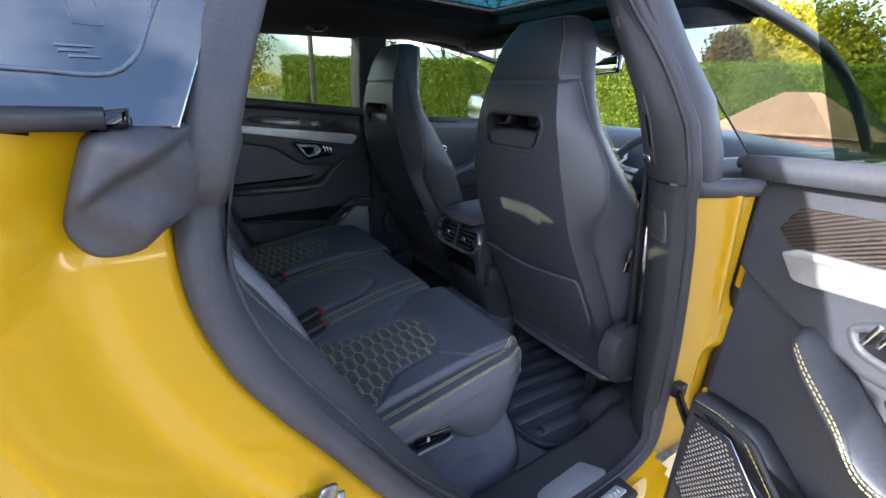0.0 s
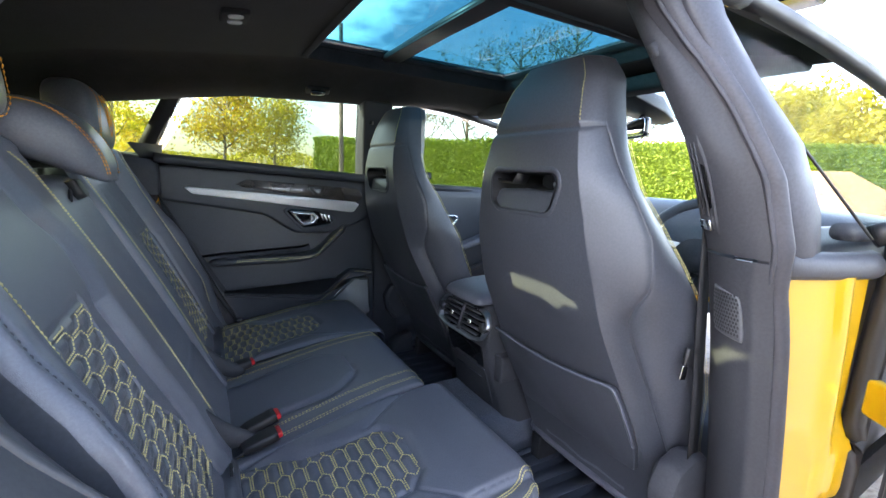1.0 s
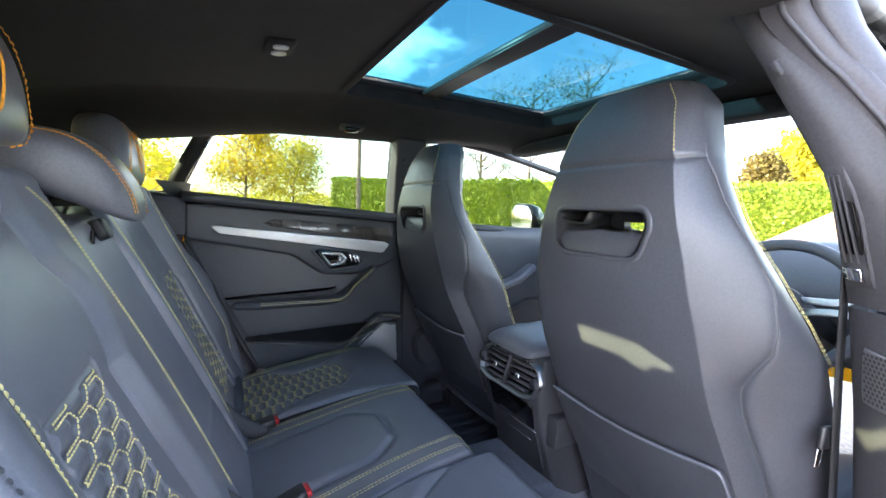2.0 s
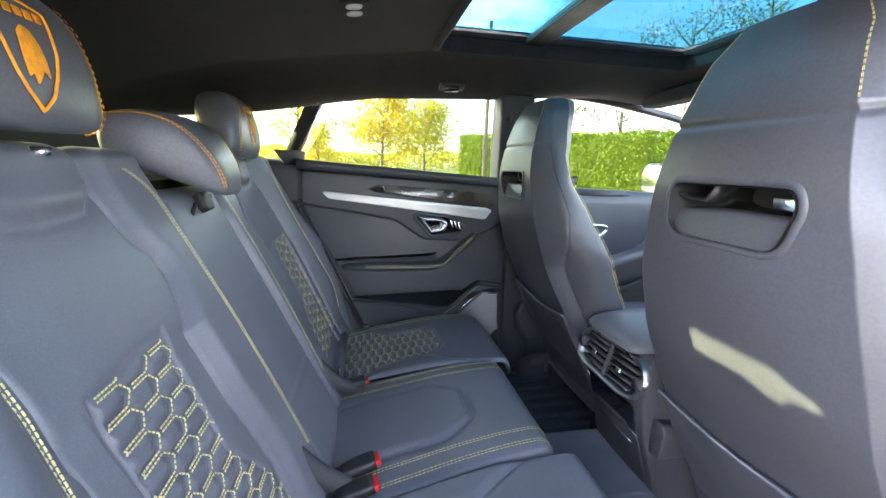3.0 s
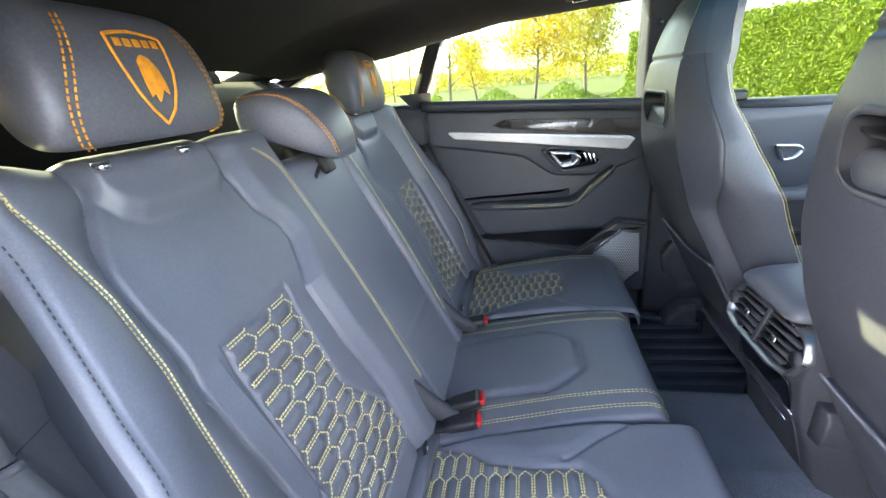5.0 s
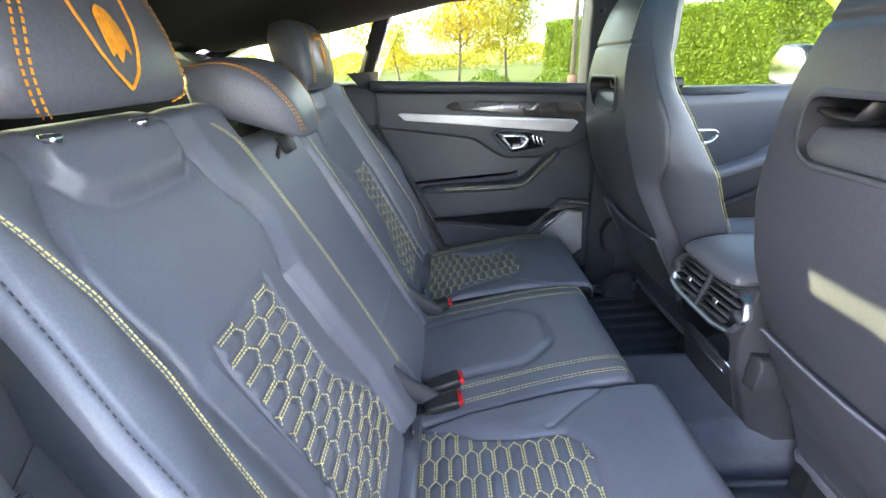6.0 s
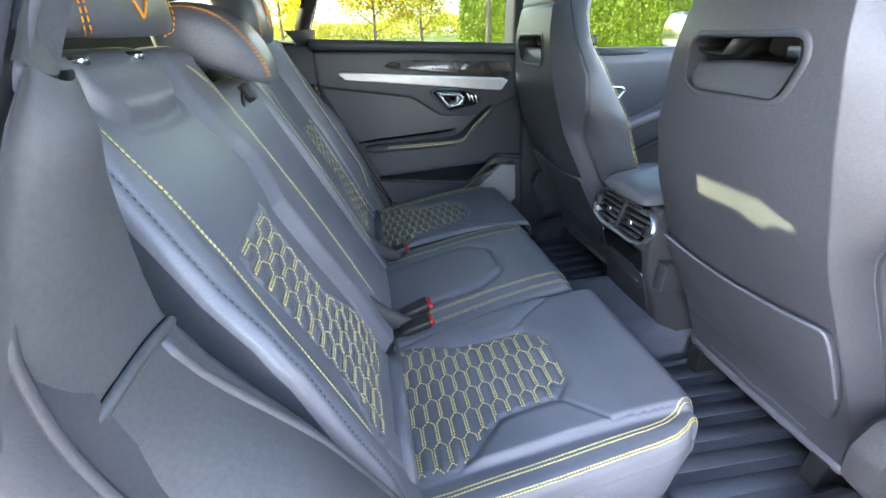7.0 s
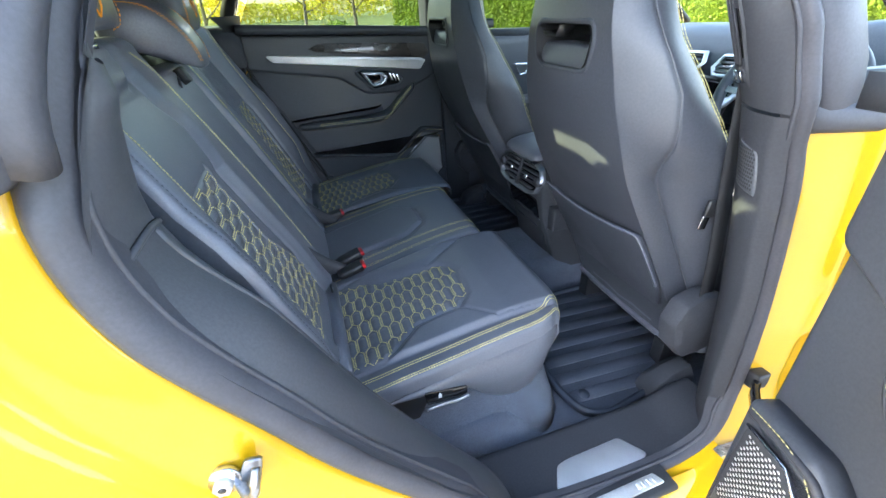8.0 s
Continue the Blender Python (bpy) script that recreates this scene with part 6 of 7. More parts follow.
    pk = part("map_pocket", pad(fill(pocket, 0.02), 0.014, lambda u, v, h: Vector((seat_x(v) - h + 0.001 + 0.006 * (u / 0.21) ** 2, yc + out * u, v)), 0.004), LEATHER_BACK, s)
    hem = curve([(seat_x(v) - 0.013 + 0.006 * (u / 0.21) ** 2, yc + out * u, v) for u, v in ((-0.206, 0.806), (-0.10, 0.795), (0.0, 0.793), (0.10, 0.802), (0.170, 0.813), (0.188, 0.814), (0.196, 0.800), (0.202, 0.74), (0.204, 0.66))], 60)
    part("pocket_hem", tube(hem, 0.0036, 8, (1, 0, 0)), LEATHER, pk, "raised leather hem of the pocket")

    # yellow-threaded edge piping and headrest seams
    lines = []
    for sg in (-1, 1):
        for off in (0.0, 0.006):
            lines.append([(Vector((seat_x(z) + ip(z, EDGE_D) + 0.004 - off, yc + sg * (ip(z, EDGE_W) + 0.0035), z)), Vector((-0.3, sg, 0))) for z in np.linspace(0.62, 1.31, 120)])
        for off in (0.0, 0.007):
            lines.append([(back(sg * (1.02 + off * 3), z), Vector((-0.9, sg * 0.4, 0))) for z in np.linspace(1.345, 1.472, 26)])
    threads("edge_thread", lines, STITCH, s, 0.006, 0.0015, 0.0006, 0.0010)
    # rolled lower edge, hinge cover and lower frame
    part("lower_edge", tube([back(k, 0.432) for k in np.linspace(-2.6, 2.6, 30)], 0.012, 8), LEATHER_SMOOTH, s)
    # cushion of the seat
    rings = []
    for x, w, z0, z1 in ((1.02, 0.20, 0.45, 0.60), (1.10, 0.25, 0.43, 0.665), (1.25, 0.262, 0.42, 0.675), (1.42, 0.262, 0.42, 0.69), (1.53, 0.25, 0.44, 0.685), (1.57, 0.22, 0.47, 0.64)):
        rings.append([Vector((x, yc + w * a, lerp(z0, z1, b))) for a, b in ((-0.9, 0), (0, 0), (0.9, 0), (1, 0.2), (1.02, 0.75), (0.95, 1.04), (0.75, 1.02), (0.55, 0.86), (0, 0.84), (-0.55, 0.86), (-0.75, 1.02), (-0.95, 1.04), (-1.02, 0.75), (-1, 0.2))])
    part("cushion", loft(rings), LEATHER, s, subdiv=1)
    cov = []
    for y, k in ((0.262, 0.78), (0.272, 0.96), (0.300, 1.0), (0.318, 0.92), (0.326, 0.70)):
        cov.append([Vector((0.968 + u * k, yc + out * y, 0.612 + v * k)) for u, v in soft_poly([(-0.066, 0.020), (-0.040, 0.072), (0.015, 0.088), (0.070, 0.070), (0.100, 0.0), (0.090, -0.09), (-0.010, -0.10), (-0.050, -0.055)], 0.010, 3)])
    part("hinge_cover", loft(cov), PLASTIC, s, "smooth dark plastic hinge cover", edge=30)
    part("seat_rail", box(1.04, 1.55, yc - 0.20, yc - 0.16, 0.345, 0.43), PLASTIC_DARK, s, bevel=0.004, smooth=False)
    part("seat_rail", box(1.04, 1.55, yc + 0.16, yc + 0.20, 0.345, 0.43), PLASTIC_DARK, s, bevel=0.004, smooth=False)
    foot = [[Vector((x, yc + out * (0.272 + a), z)) for a, z in ((-0.045, 0.345), (-0.04, zt - 0.02), (-0.018, zt), (0.022, zt), (0.038, zt - 0.025), (0.042, 0.345))] for x, zt in ((0.925, 0.36), (0.94, 0.40), (0.98, 0.425), (1.04, 0.435))]
    part("rail_end_cover", loft(foot), PLASTIC, s, bevel=0.008)
    return s


front_seat(-0.43, -1)
front_seat(0.43, 1)

# ---- centre console between the front seats ----
console = thing("centre_console", "dark console with grey-framed rear vents and padded armrest", "console", (0.95, 0, 0.34))
body = []
for z, xr, w in ((0.345, 1.005, 0.150), (0.42, 0.985, 0.142), (0.52, 0.960, 0.132), (0.62, 0.928, 0.125), (0.70, 0.915, 0.128), (0.80, 0.918, 0.132), (0.83, 0.93, 0.126)):
    body.append([Vector((xr, -w, z)), Vector((xr - 0.004, -w * 0.5, z)), Vector((xr - 0.004, w * 0.5, z)), Vector((xr, w, z)), Vector((xr + 0.06, w + 0.012, z)), Vector((1.75, w + 0.012, z)), Vector((1.75, -w - 0.012, z)), Vector((xr + 0.06, -w - 0.012, z))])
part("body", loft(body), PLASTIC, console, bevel=0.008)
lid = []
for x, z0, z1, w in ((0.885, 0.828, 0.842, 0.095), (0.892, 0.822, 0.858, 0.110), (0.93, 0.82, 0.872, 0.116), (1.05, 0.82, 0.880, 0.118), (1.28, 0.82, 0.880, 0.118), (1.33, 0.82, 0.870, 0.112)):
    lid.append([Vector((x, w * a, lerp(z0, z1, b))) for a, b in ((-0.95, 0), (0.95, 0), (1, 0.4), (0.9, 0.95), (0.4, 1.05), (-0.4, 1.05), (-0.9, 0.95), (-1, 0.4))])
part("armrest_lid", loft(lid), LEATHER_SMOOTH, console, "padded dark leather armrest lid", subdiv=2)
part("centre_tray", box(1.34, 1.78, -0.11, 0.11, 0.80, 0.835), GLOSS_BLACK, console, bevel=0.006)


def vent_face(u, v, h):
    return Vector((0.905 - h + (v - 0.765) * 0.28 + 0.25 * u * u, u, v))


VENT = [(-0.150, 0.772), (-0.128, 0.722), (-0.08, 0.712), (0.08, 0.712), (0.128, 0.722), (0.150, 0.772), (0.130, 0.806), (0.10, 0.818), (-0.10, 0.818), (-0.130, 0.806)]
vents = part("vent_frame", ring_pad(soft_poly(VENT, 0.008), 0.010, 0.018, vent_face, 0.0), SATIN_GREY, console, "satin grey metal frame round the rear air vents")
part("vent_back", pad(inset(VENT, 0.008), 0.002, vent_face, 0.0005, 1), GLOSS_BLACK, vents)
part("vent_divider", pad([(-0.006, 0.722), (0.006, 0.722), (0.005, 0.810), (-0.005, 0.810)], 0.014, vent_face, 0.003), PLASTIC, vents)
for k in range(5):
    zz = 0.732 + k * 0.0165
    for sg in (-1, 1):
        part("slat", pad([(sg * 0.012, zz), (sg * (0.118 if k in (1, 2, 3) else 0.100), zz), (sg * (0.118 if k in (1, 2, 3) else 0.100), zz + 0.0055), (sg * 0.012, zz + 0.0055)], 0.012, vent_face, 0.002, 2, 0.002), PLASTIC, vents)
for sg in (-1, 1):
    part("vent_knob", pad(soft_poly([(sg * 0.055 - 0.010, 0.758), (sg * 0.055 + 0.010, 0.758), (sg * 0.055 + 0.008, 0.772), (sg * 0.055 - 0.008, 0.772)], 0.003), 0.006, vent_face, 0.002, 2, 0.013), CHROME, vents)
    part("vent_thumbwheel", sweep([vent_face(sg * 0.128, 0.765, 0.004), vent_face(sg * 0.128, 0.765, 0.020)], circle(0.017, 14), (0, 0, 1)), PLASTIC, vents)
low_face = lambda u, v, h: Vector((0.936 - h - (v - 0.60) * 0.28, u, v))
part("screen_panel", pad(soft_poly([(-0.100, 0.612), (0.100, 0.612), (0.104, 0.692), (-0.104, 0.692)], 0.008), 0.006, low_face, 0.002), GLOSS_BLACK, console, "glossy black climate display panel")
part("chrome_strip", pad([(-0.104, 0.604), (0.104, 0.604), (0.104, 0.609), (-0.104, 0.609)], 0.007, low_face, 0.0015, 2), CHROME, console)
part("chrome_strip", tube([low_face(0.104, 0.612, 0.004), low_face(0.106, 0.692, 0.004)], 0.0022, 6, (1, 0, 0)), CHROME, console)
part("flap", pad(soft_poly([(-0.108, 0.47), (0.108, 0.47), (0.104, 0.596), (-0.104, 0.596)], 0.012), 0.005, low_face, 0.003), PLASTIC, console)
part("chrome_strip", pad([(-0.075, 0.566), (0.075, 0.566), (0.075, 0.570), (-0.075, 0.570)], 0.008, low_face, 0.0015, 2), CHROME, console)
for sg in (-1, 1):
    part("side_lug", loft([[Vector((x, sg * (0.140 + a), z)) for a, z in ((-0.01, 0.58), (0.028, 0.585), (0.034, 0.655), (0.025, 0.672), (-0.01, 0.672))] for x in (0.945, 0.955, 1.0, 1.04)]), PLASTIC, console, bevel=0.004)

# ---- dashboard, wheel, mirror ----
dash = thing("dashboard", "blue-black leather dashboard with silver-edged vents", "dashboard", (1.95, 0, 0.80))
rings = []
for y, dz in ((-0.74, -0.015), (-0.60, 0.0), (-0.40, 0.03), (-0.20, 0.005), (0.0, 0.0), (0.25, 0.0), (0.55, -0.005), (0.74, -0.02)):
    rings.append([Vector((x, y, z + dz)) for x, z in ((1.78, 0.80), (1.74, 0.93), (1.70, 1.00), (1.72, 1.07), (1.76, 1.135), (1.85, 1.165), (2.10, 1.165), (2.45, 1.12), (2.45, 0.80))])
part("body", loft(rings), LEATHER_SMOOTH, dash, bevel=0.01)
for y in (-0.60, -0.09, 0.12, 0.60):
    vf = lambda u, v, h, y=y: Vector((1.705 - h + (v - 1.04) * 0.9, y + u, v))
    po = [(-0.085, 1.055), (-0.062, 1.022), (0.055, 1.018), (0.085, 1.045), (0.072, 1.088), (-0.058, 1.092)]
    fr = part("vent_frame", ring_pad(po, 0.010, 0.014, vf, 0.030), ALUMINIUM, dash, "silver frame of a dashboard vent")
    part("vent_back", pad(inset(po, 0.008), 0.003, vf, 0.001, 1, 0.030), GLOSS_BLACK, fr)
    for k in range(4):
        part("slat", pad([(-0.062, 1.031 + k * 0.014), (0.062, 1.031 + k * 0.014), (0.062, 1.036 + k * 0.014), (-0.062, 1.036 + k * 0.014)], 0.010, vf, 0.002, 2, 0.030), PLASTIC_DARK, fr)
    part("vent_tab", pad([(-0.012, 1.052), (0.012, 1.052), (0.012, 1.059), (-0.012, 1.059)], 0.014, vf, 0.002, 2, 0.030), CHROME, fr)
scr = lambda u, v, h: Vector((1.64 - h + (v - 0.95) * 0.5, u, v))
part("display", pad(soft_poly([(-0.135, 0.90), (0.135, 0.90), (0.135, 1.005), (-0.135, 1.005)], 0.012), 0.02, scr, 0.004, 3), GLOSS_BLACK, dash, "dark glossy touch display")
part("bezel", ring_pad(soft_poly([(-0.145, 0.89), (0.145, 0.89), (0.145, 1.015), (-0.145, 1.015)], 0.014), 0.010, 0.022, scr), PLASTIC_DARK, dash)
tun = lambda u, v, h: Vector((1.36 + v, u, 0.84 + h + v * 0.30))
for k in range(9):
    part("toggle", pad(soft_poly([(-0.105 + k * 0.0235, 0.21), (-0.090 + k * 0.0235, 0.21), (-0.090 + k * 0.0235, 0.25), (-0.105 + k * 0.0235, 0.25)], 0.003), 0.012, tun, 0.003), ALUMINIUM, dash)
for sg in (-1, 1):
    part("console_rail", tube([(1.30, sg * 0.13, 0.86), (1.45, sg * 0.135, 0.885), (1.62, sg * 0.14, 0.945), (1.70, sg * 0.15, 1.0)], 0.013, 10, (0, 1, 0)), ALUMINIUM, dash, "bright metal rail beside the console")

wheel = thing("steering_wheel", "black leather steering wheel with metal spokes", "steering wheel", (1.48, -0.43, 1.02))
axis = Vector((-0.93, 0, 0.36)).normalized()
wu, wv = Vector((0, 1, 0)), Vector((0.36, 0, 0.93)).normalized()
wc = Vector((1.46, -0.43, 1.02))
rim = [wc + wu * 0.182 * math.cos(a) + wv * 0.175 * math.sin(a) * (1 if math.sin(a) > -0.75 else 0.93) for a in np.linspace(0, 2 * math.pi, 48, endpoint=False)]
part("rim", tube(rim, 0.0165, 10, axis, loop=True), LEATHER_SMOOTH, wheel)
part("hub", sweep([wc - axis * 0.05, wc - axis * 0.01, wc + axis * 0.012], circle(0.068, 18, 0.058), wv, scale=[0.7, 1, 0.9]), PLASTIC, wheel)
for ang in (8, 172, 270):
    a = radians(ang)
    d = wu * math.cos(a) + wv * math.sin(a)
    for o in (-0.016, 0.016):
        n = axis.cross(d)
        part("spoke", sweep([wc + d * 0.055 + n * o, wc + d * 0.12 + n * o * 0.8, wc + d * 0.175 + n * o * 1.2], rrect(0.018, 0.010, 0.004), axis), ALUMINIUM if ang != 270 else GLOSS_BLACK, wheel)
part("column", sweep([wc - axis * 0.04, wc - axis * 0.30], circle(0.055, 12), wv), PLASTIC_DARK, wheel)

mirror = thing("rear_view_mirror", "frameless interior mirror below the roof console", "mirror", (1.75, 0.0, 1.46))
mf = lambda u, v, h: Vector((1.62 - h + 0.35 * u, u * 1.0 - 0.02, 1.435 + v))
part("mirror_glass", pad(soft_poly([(-0.118, -0.028), (0.118, -0.034), (0.122, 0.030), (-0.115, 0.034)], 0.014, 4), 0.004, mf, 0.001, 2, 0.02), surf("mirror_silver", (0.85, 0.87, 0.86), 0.02, metal=1.0, var=0.0, fine=0.0, bump=0.0, rvar=0.0), mirror)
part("mirror_housing", pad(soft_poly([(-0.122, -0.032), (0.122, -0.038), (0.126, 0.034), (-0.119, 0.038)], 0.014, 4), 0.026, mf, 0.01, 3, -0.008), GLOSS_BLACK, mirror)
part("stalk", tube([(1.64, -0.02, 1.44), (1.72, -0.01, 1.50), (1.76, 0, 1.55)], 0.010), PLASTIC_DARK, mirror)
part("sensor_pod", loft([[Vector((x, a * w, z + b * hh)) for a, b in ((-1, -0.6), (-0.8, 1), (0.8, 1), (1, -0.6), (0, -1))] for x, w, z, hh in ((1.50, 0.05, 1.585, 0.012), (1.58, 0.08, 1.565, 0.03), (1.75, 0.085, 1.535, 0.04), (1.88, 0.05, 1.50, 0.02))]), PLASTIC_DARK, mirror, bevel=0.006)


# ---- door panels (the same panel closed on one side and swung wide on the other) ----
def door_panel(owner, P, far):
    """P(u, v, h): u from the hinge edge backwards, v height, h out of the panel into the cabin."""
    rear = [(0.858, 1.235), (0.852, 1.10), (0.835, 1.00), (0.815, 0.907), (0.745, 0.78), (0.640, 0.61), (0.56, 0.50), (0.50, 0.455)]
    card = [(0.0, 0.46), (0.0, 1.170), (0.012, 1.192)] + [(u, 1.190 + 0.052 * u / 0.85) for u in (0.2, 0.4, 0.6, 0.8)] + rear
    part("card", pad(soft_poly(card, 0.02), 0.02, P, 0.008, 3, -0.02), LEATHER_DARK, owner)
    sill = [P(u, 1.192 + 0.054 * u / 0.85, 0.0) for u in np.linspace(0.004, 0.852, 20)]
    out_dir = P(0, 1, 1) - P(0, 1, 0)
    part("window_sill", sweep(sill, [(0.012, -0.012), (0.014, 0.004), (0.002, 0.018), (-0.02, 0.024), (-0.07, 0.024), (-0.07, -0.01)] if far else [(-0.012, -0.012), (-0.014, 0.004), (-0.002, 0.018), (0.02, 0.024), (0.07, 0.024), (0.07, -0.01)]), LEATHER_DARK, owner, "padded dark leather sill below the window")
    upper = [(0.004, 1.030), (0.004, 1.165), (0.02, 1.186), (0.848, 1.232), (0.850, 1.098), (0.70, 1.075), (0.48, 1.036), (0.415, 0.990), (0.36, 0.955), (0.22, 0.950), (0.10, 0.985)]
    part("upper_panel", pad(fill(soft_poly(upper, 0.02), 0.03), 0.028, P, 0.014, 5), LEATHER_DARK, owner)
    inlay = [(0.058, 1.114), (0.080, 1.152), (0.30, 1.168), (0.545, 1.182), (0.592, 1.163), (0.56, 1.150), (0.088, 1.090)]
    part("carbon_inlay", pad(soft_poly(inlay, 0.006), 0.005, P, 0.002, 2, 0.027), CARBON, owner, "glossy carbon fibre inlay")
    trim = [(0.078, 1.082), (0.100, 1.094), (0.757, 1.151), (0.766, 1.146), (0.740, 1.122), (0.118, 1.046), (0.104, 1.048)]
    part("metal_trim", pad(soft_poly(trim, 0.005), 0.014, P, 0.004, 3, 0.026), ALUMINIUM, owner, "brushed aluminium trim bar")
    # opener
    pocket = soft_poly([(0.420, 1.056), (0.385, 1.078), (0.260, 1.066), (0.178, 1.018), (0.200, 0.980), (0.335, 0.962)], 0.02, 4)
    part("opener_surround", ring_pad(pocket, 0.018, 0.012, P, 0.022), LEATHER_DARK, owner)
    part("opener_recess", pad(inset(pocket, 0.012), 0.002, P, 0.001, 1, 0.0275), GLOSS_BLACK, owner)
    lever = soft_poly([(0.392, 1.056), (0.285, 1.050), (0.262, 1.022), (0.290, 0.992), (0.338, 0.986)], 0.012, 4)
    part("door_handle", ring_pad(lever, 0.016, 0.016, P, 0.0295), CHROME, owner, "chrome door handle")
    part("lever_face", pad(inset(soft_poly([(0.300, 1.045), (0.262, 1.030), (0.272, 0.996), (0.300, 0.994)], 0.006), 0.001), 0.010, P, 0.003, 2, 0.0295), CHROME, owner)
    for k in range(3):
        u = 0.205 + k * 0.016
        part("window_switch", pad(soft_poly([(u, 1.002 + k * 0.004), (u + 0.007, 1.000 + k * 0.004), (u + 0.019, 1.034 + k * 0.004), (u + 0.012, 1.036 + k * 0.004)], 0.002), 0.006, P, 0.002, 2, 0.0295), CHROME, owner)
    # armrest ledge that climbs to a pull grip
    spine = [(0.710, 0.842, 0.030), (0.60, 0.846, 0.062), (0.45, 0.848, 0.078), (0.33, 0.850, 0.082), (0.285, 0.858, 0.086), (0.235, 0.905, 0.090), (0.185, 0.950, 0.090), (0.155, 0.972, 0.078), (0.140, 0.974, 0.045)]
    rings = []
    for u, v, h in spine:
        th = 0.018
        rings.append([P(u, v - th, 0.0), P(u + 0.01 * (v > 0.87), v - th, h * 0.6), P(u, v - th * 0.6, h), P(u, v + th * 0.5, h + 0.002), P(u, v + th, h * 0.75), P(u, v + th * 1.05, h * 0.4), P(u, v + th * 0.9, 0.0)])
    part("armrest", loft(rings), LEATHER_DARK, owner, "padded leather armrest rising to a pull grip", subdiv=1)
    lines = []
    for d in (0.0, 0.007):
        lines.append([(p, out_dir) for p in curve([P(u + (0.012 if v > 0.87 else 0), v + 0.012 - d, h + 0.004) for u, v, h in spine[1:-1]], 60)])
    threads("armrest_thread", lines, STITCH, owner, 0.006, 0.0025, 0.0010, 0.0006)
    # lower moulding, bin edge and speaker
    low = [(0.700, 0.728), (0.50, 0.700), (0.30, 0.668), (0.25, 0.682), (0.17, 0.745), (0.120, 0.778), (0.004, 0.762), (0.004, 0.47), (0.50, 0.462), (0.60, 0.575)]
    part("lower_panel", pad(fill(soft_poly(low, 0.014), 0.03), 0.040, P, 0.016, 5), LEATHER_DARK, owner)
    bead = curve([P(u, v - 0.014, 0.040) for u, v in ((0.68, 0.722), (0.50, 0.698), (0.31, 0.668), (0.25, 0.682), (0.17, 0.745), (0.125, 0.775), (0.02, 0.760))], 60)
    part("moulding_edge", tube(bead, 0.006, 8, out_dir), PLASTIC, owner)
    spk = soft_poly([(0.106, 0.738), (0.030, 0.728), (0.022, 0.56), (0.114, 0.478), (0.235, 0.60), (0.248, 0.618)], 0.010)
    grille = part("speaker_grille", pad(spk, 0.006, P, 0.002, 2, 0.040), PLASTIC, owner, "perforated metal speaker grille")
    dots = bmesh.new()
    inner = inset(spk, 0.010)
    k = 0
    vv = 0.48
    while vv < 0.735:
        uu = 0.02 + (0.0045 if k % 2 else 0)
        while uu < 0.25:
            if inside((uu, vv), inner):
                ring = [dots.verts.new(P(uu + 0.0031 * math.cos(a), vv + 0.0024 * math.sin(a), 0.0472)) for a in np.linspace(0, 2 * math.pi, 6, endpoint=False)]
                tip = dots.verts.new(P(uu, vv, 0.0486))
                for i in range(6):
                    dots.faces.new((ring[i], ring[(i + 1) % 6], tip))
            uu += 0.009
        k += 1
        vv += 0.0068
    part("mesh_studs", dots, ALUMINIUM, grille, "fine bright metal mesh")
    part("bright_edge", tube([P(u, v, 0.047) for u, v in ((0.250, 0.617), (0.178, 0.680), (0.106, 0.741), (0.03, 0.731))], 0.0022, 6, out_dir), CHROME, owner)
    part("speaker_thread", stitches([[(p, out_dir) for p in curve([P(u, v, 0.0415) for u, v in ((0.02, 0.755), (0.10, 0.765), (0.15, 0.735), (0.22, 0.675), (0.27, 0.640))], 30)]], 0.006, 0.0025, 0.0009, 0.001), STITCH, owner)
    # crease that runs out of the armrest, and dark sheets near it
    fold = [(0.800, 0.868), (0.62, 0.884), (0.45, 0.886), (0.34, 0.890), (0.30, 0.905), (0.300, 0.872), (0.45, 0.866), (0.62, 0.864)]
    if far:
        part("middle_fold", pad(fill(soft_poly(fold, 0.006), 0.03), 0.012, P, 0.005, 3), LEATHER_DARK, owner)
    else:
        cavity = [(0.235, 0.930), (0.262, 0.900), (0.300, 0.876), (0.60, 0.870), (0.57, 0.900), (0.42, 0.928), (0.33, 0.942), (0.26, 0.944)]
        # flat sheet: the shade of the grip's hollow is put into its colour
        part("grip_shade", pad(fill(soft_poly(cavity, 0.01), 0.03), 0.003, P, 0.001, 1), PLASTIC_DARK, owner, "flat dark sheet standing in for the shaded hollow behind the pull grip")
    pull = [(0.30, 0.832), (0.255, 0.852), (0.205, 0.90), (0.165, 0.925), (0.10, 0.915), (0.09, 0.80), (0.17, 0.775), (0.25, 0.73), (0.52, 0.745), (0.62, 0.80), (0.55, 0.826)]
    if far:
        # thin sheet on the card, in place of the shade below the armrest
        part("armrest_shade", pad(fill(soft_poly(pull, 0.02), 0.03), 0.003, P, 0.001, 1), PLASTIC, owner, "thin dark sheet standing in for the shade below the armrest")


left_door = thing("rear_door", "closed rear door with dark leather panel, carbon and aluminium trim", "car door", (0.40, 0.80, 0.45))
PL = lambda u, v, h: Vector((0.86 - u, 0.775 - h + max(0.0, (0.75 - v)) * -0.06, v))
door_panel(left_door, PL, True)
part("door_skin", loft([[Vector((x, y, z)) for y, z in ((0.80, 0.42), (0.80, 1.20), (0.89, 1.21), (0.985, 1.05), (1.0, 0.75), (0.97, 0.42))] for x in (0.02, 0.86)]), PAINT, left_door, "yellow painted outer skin")
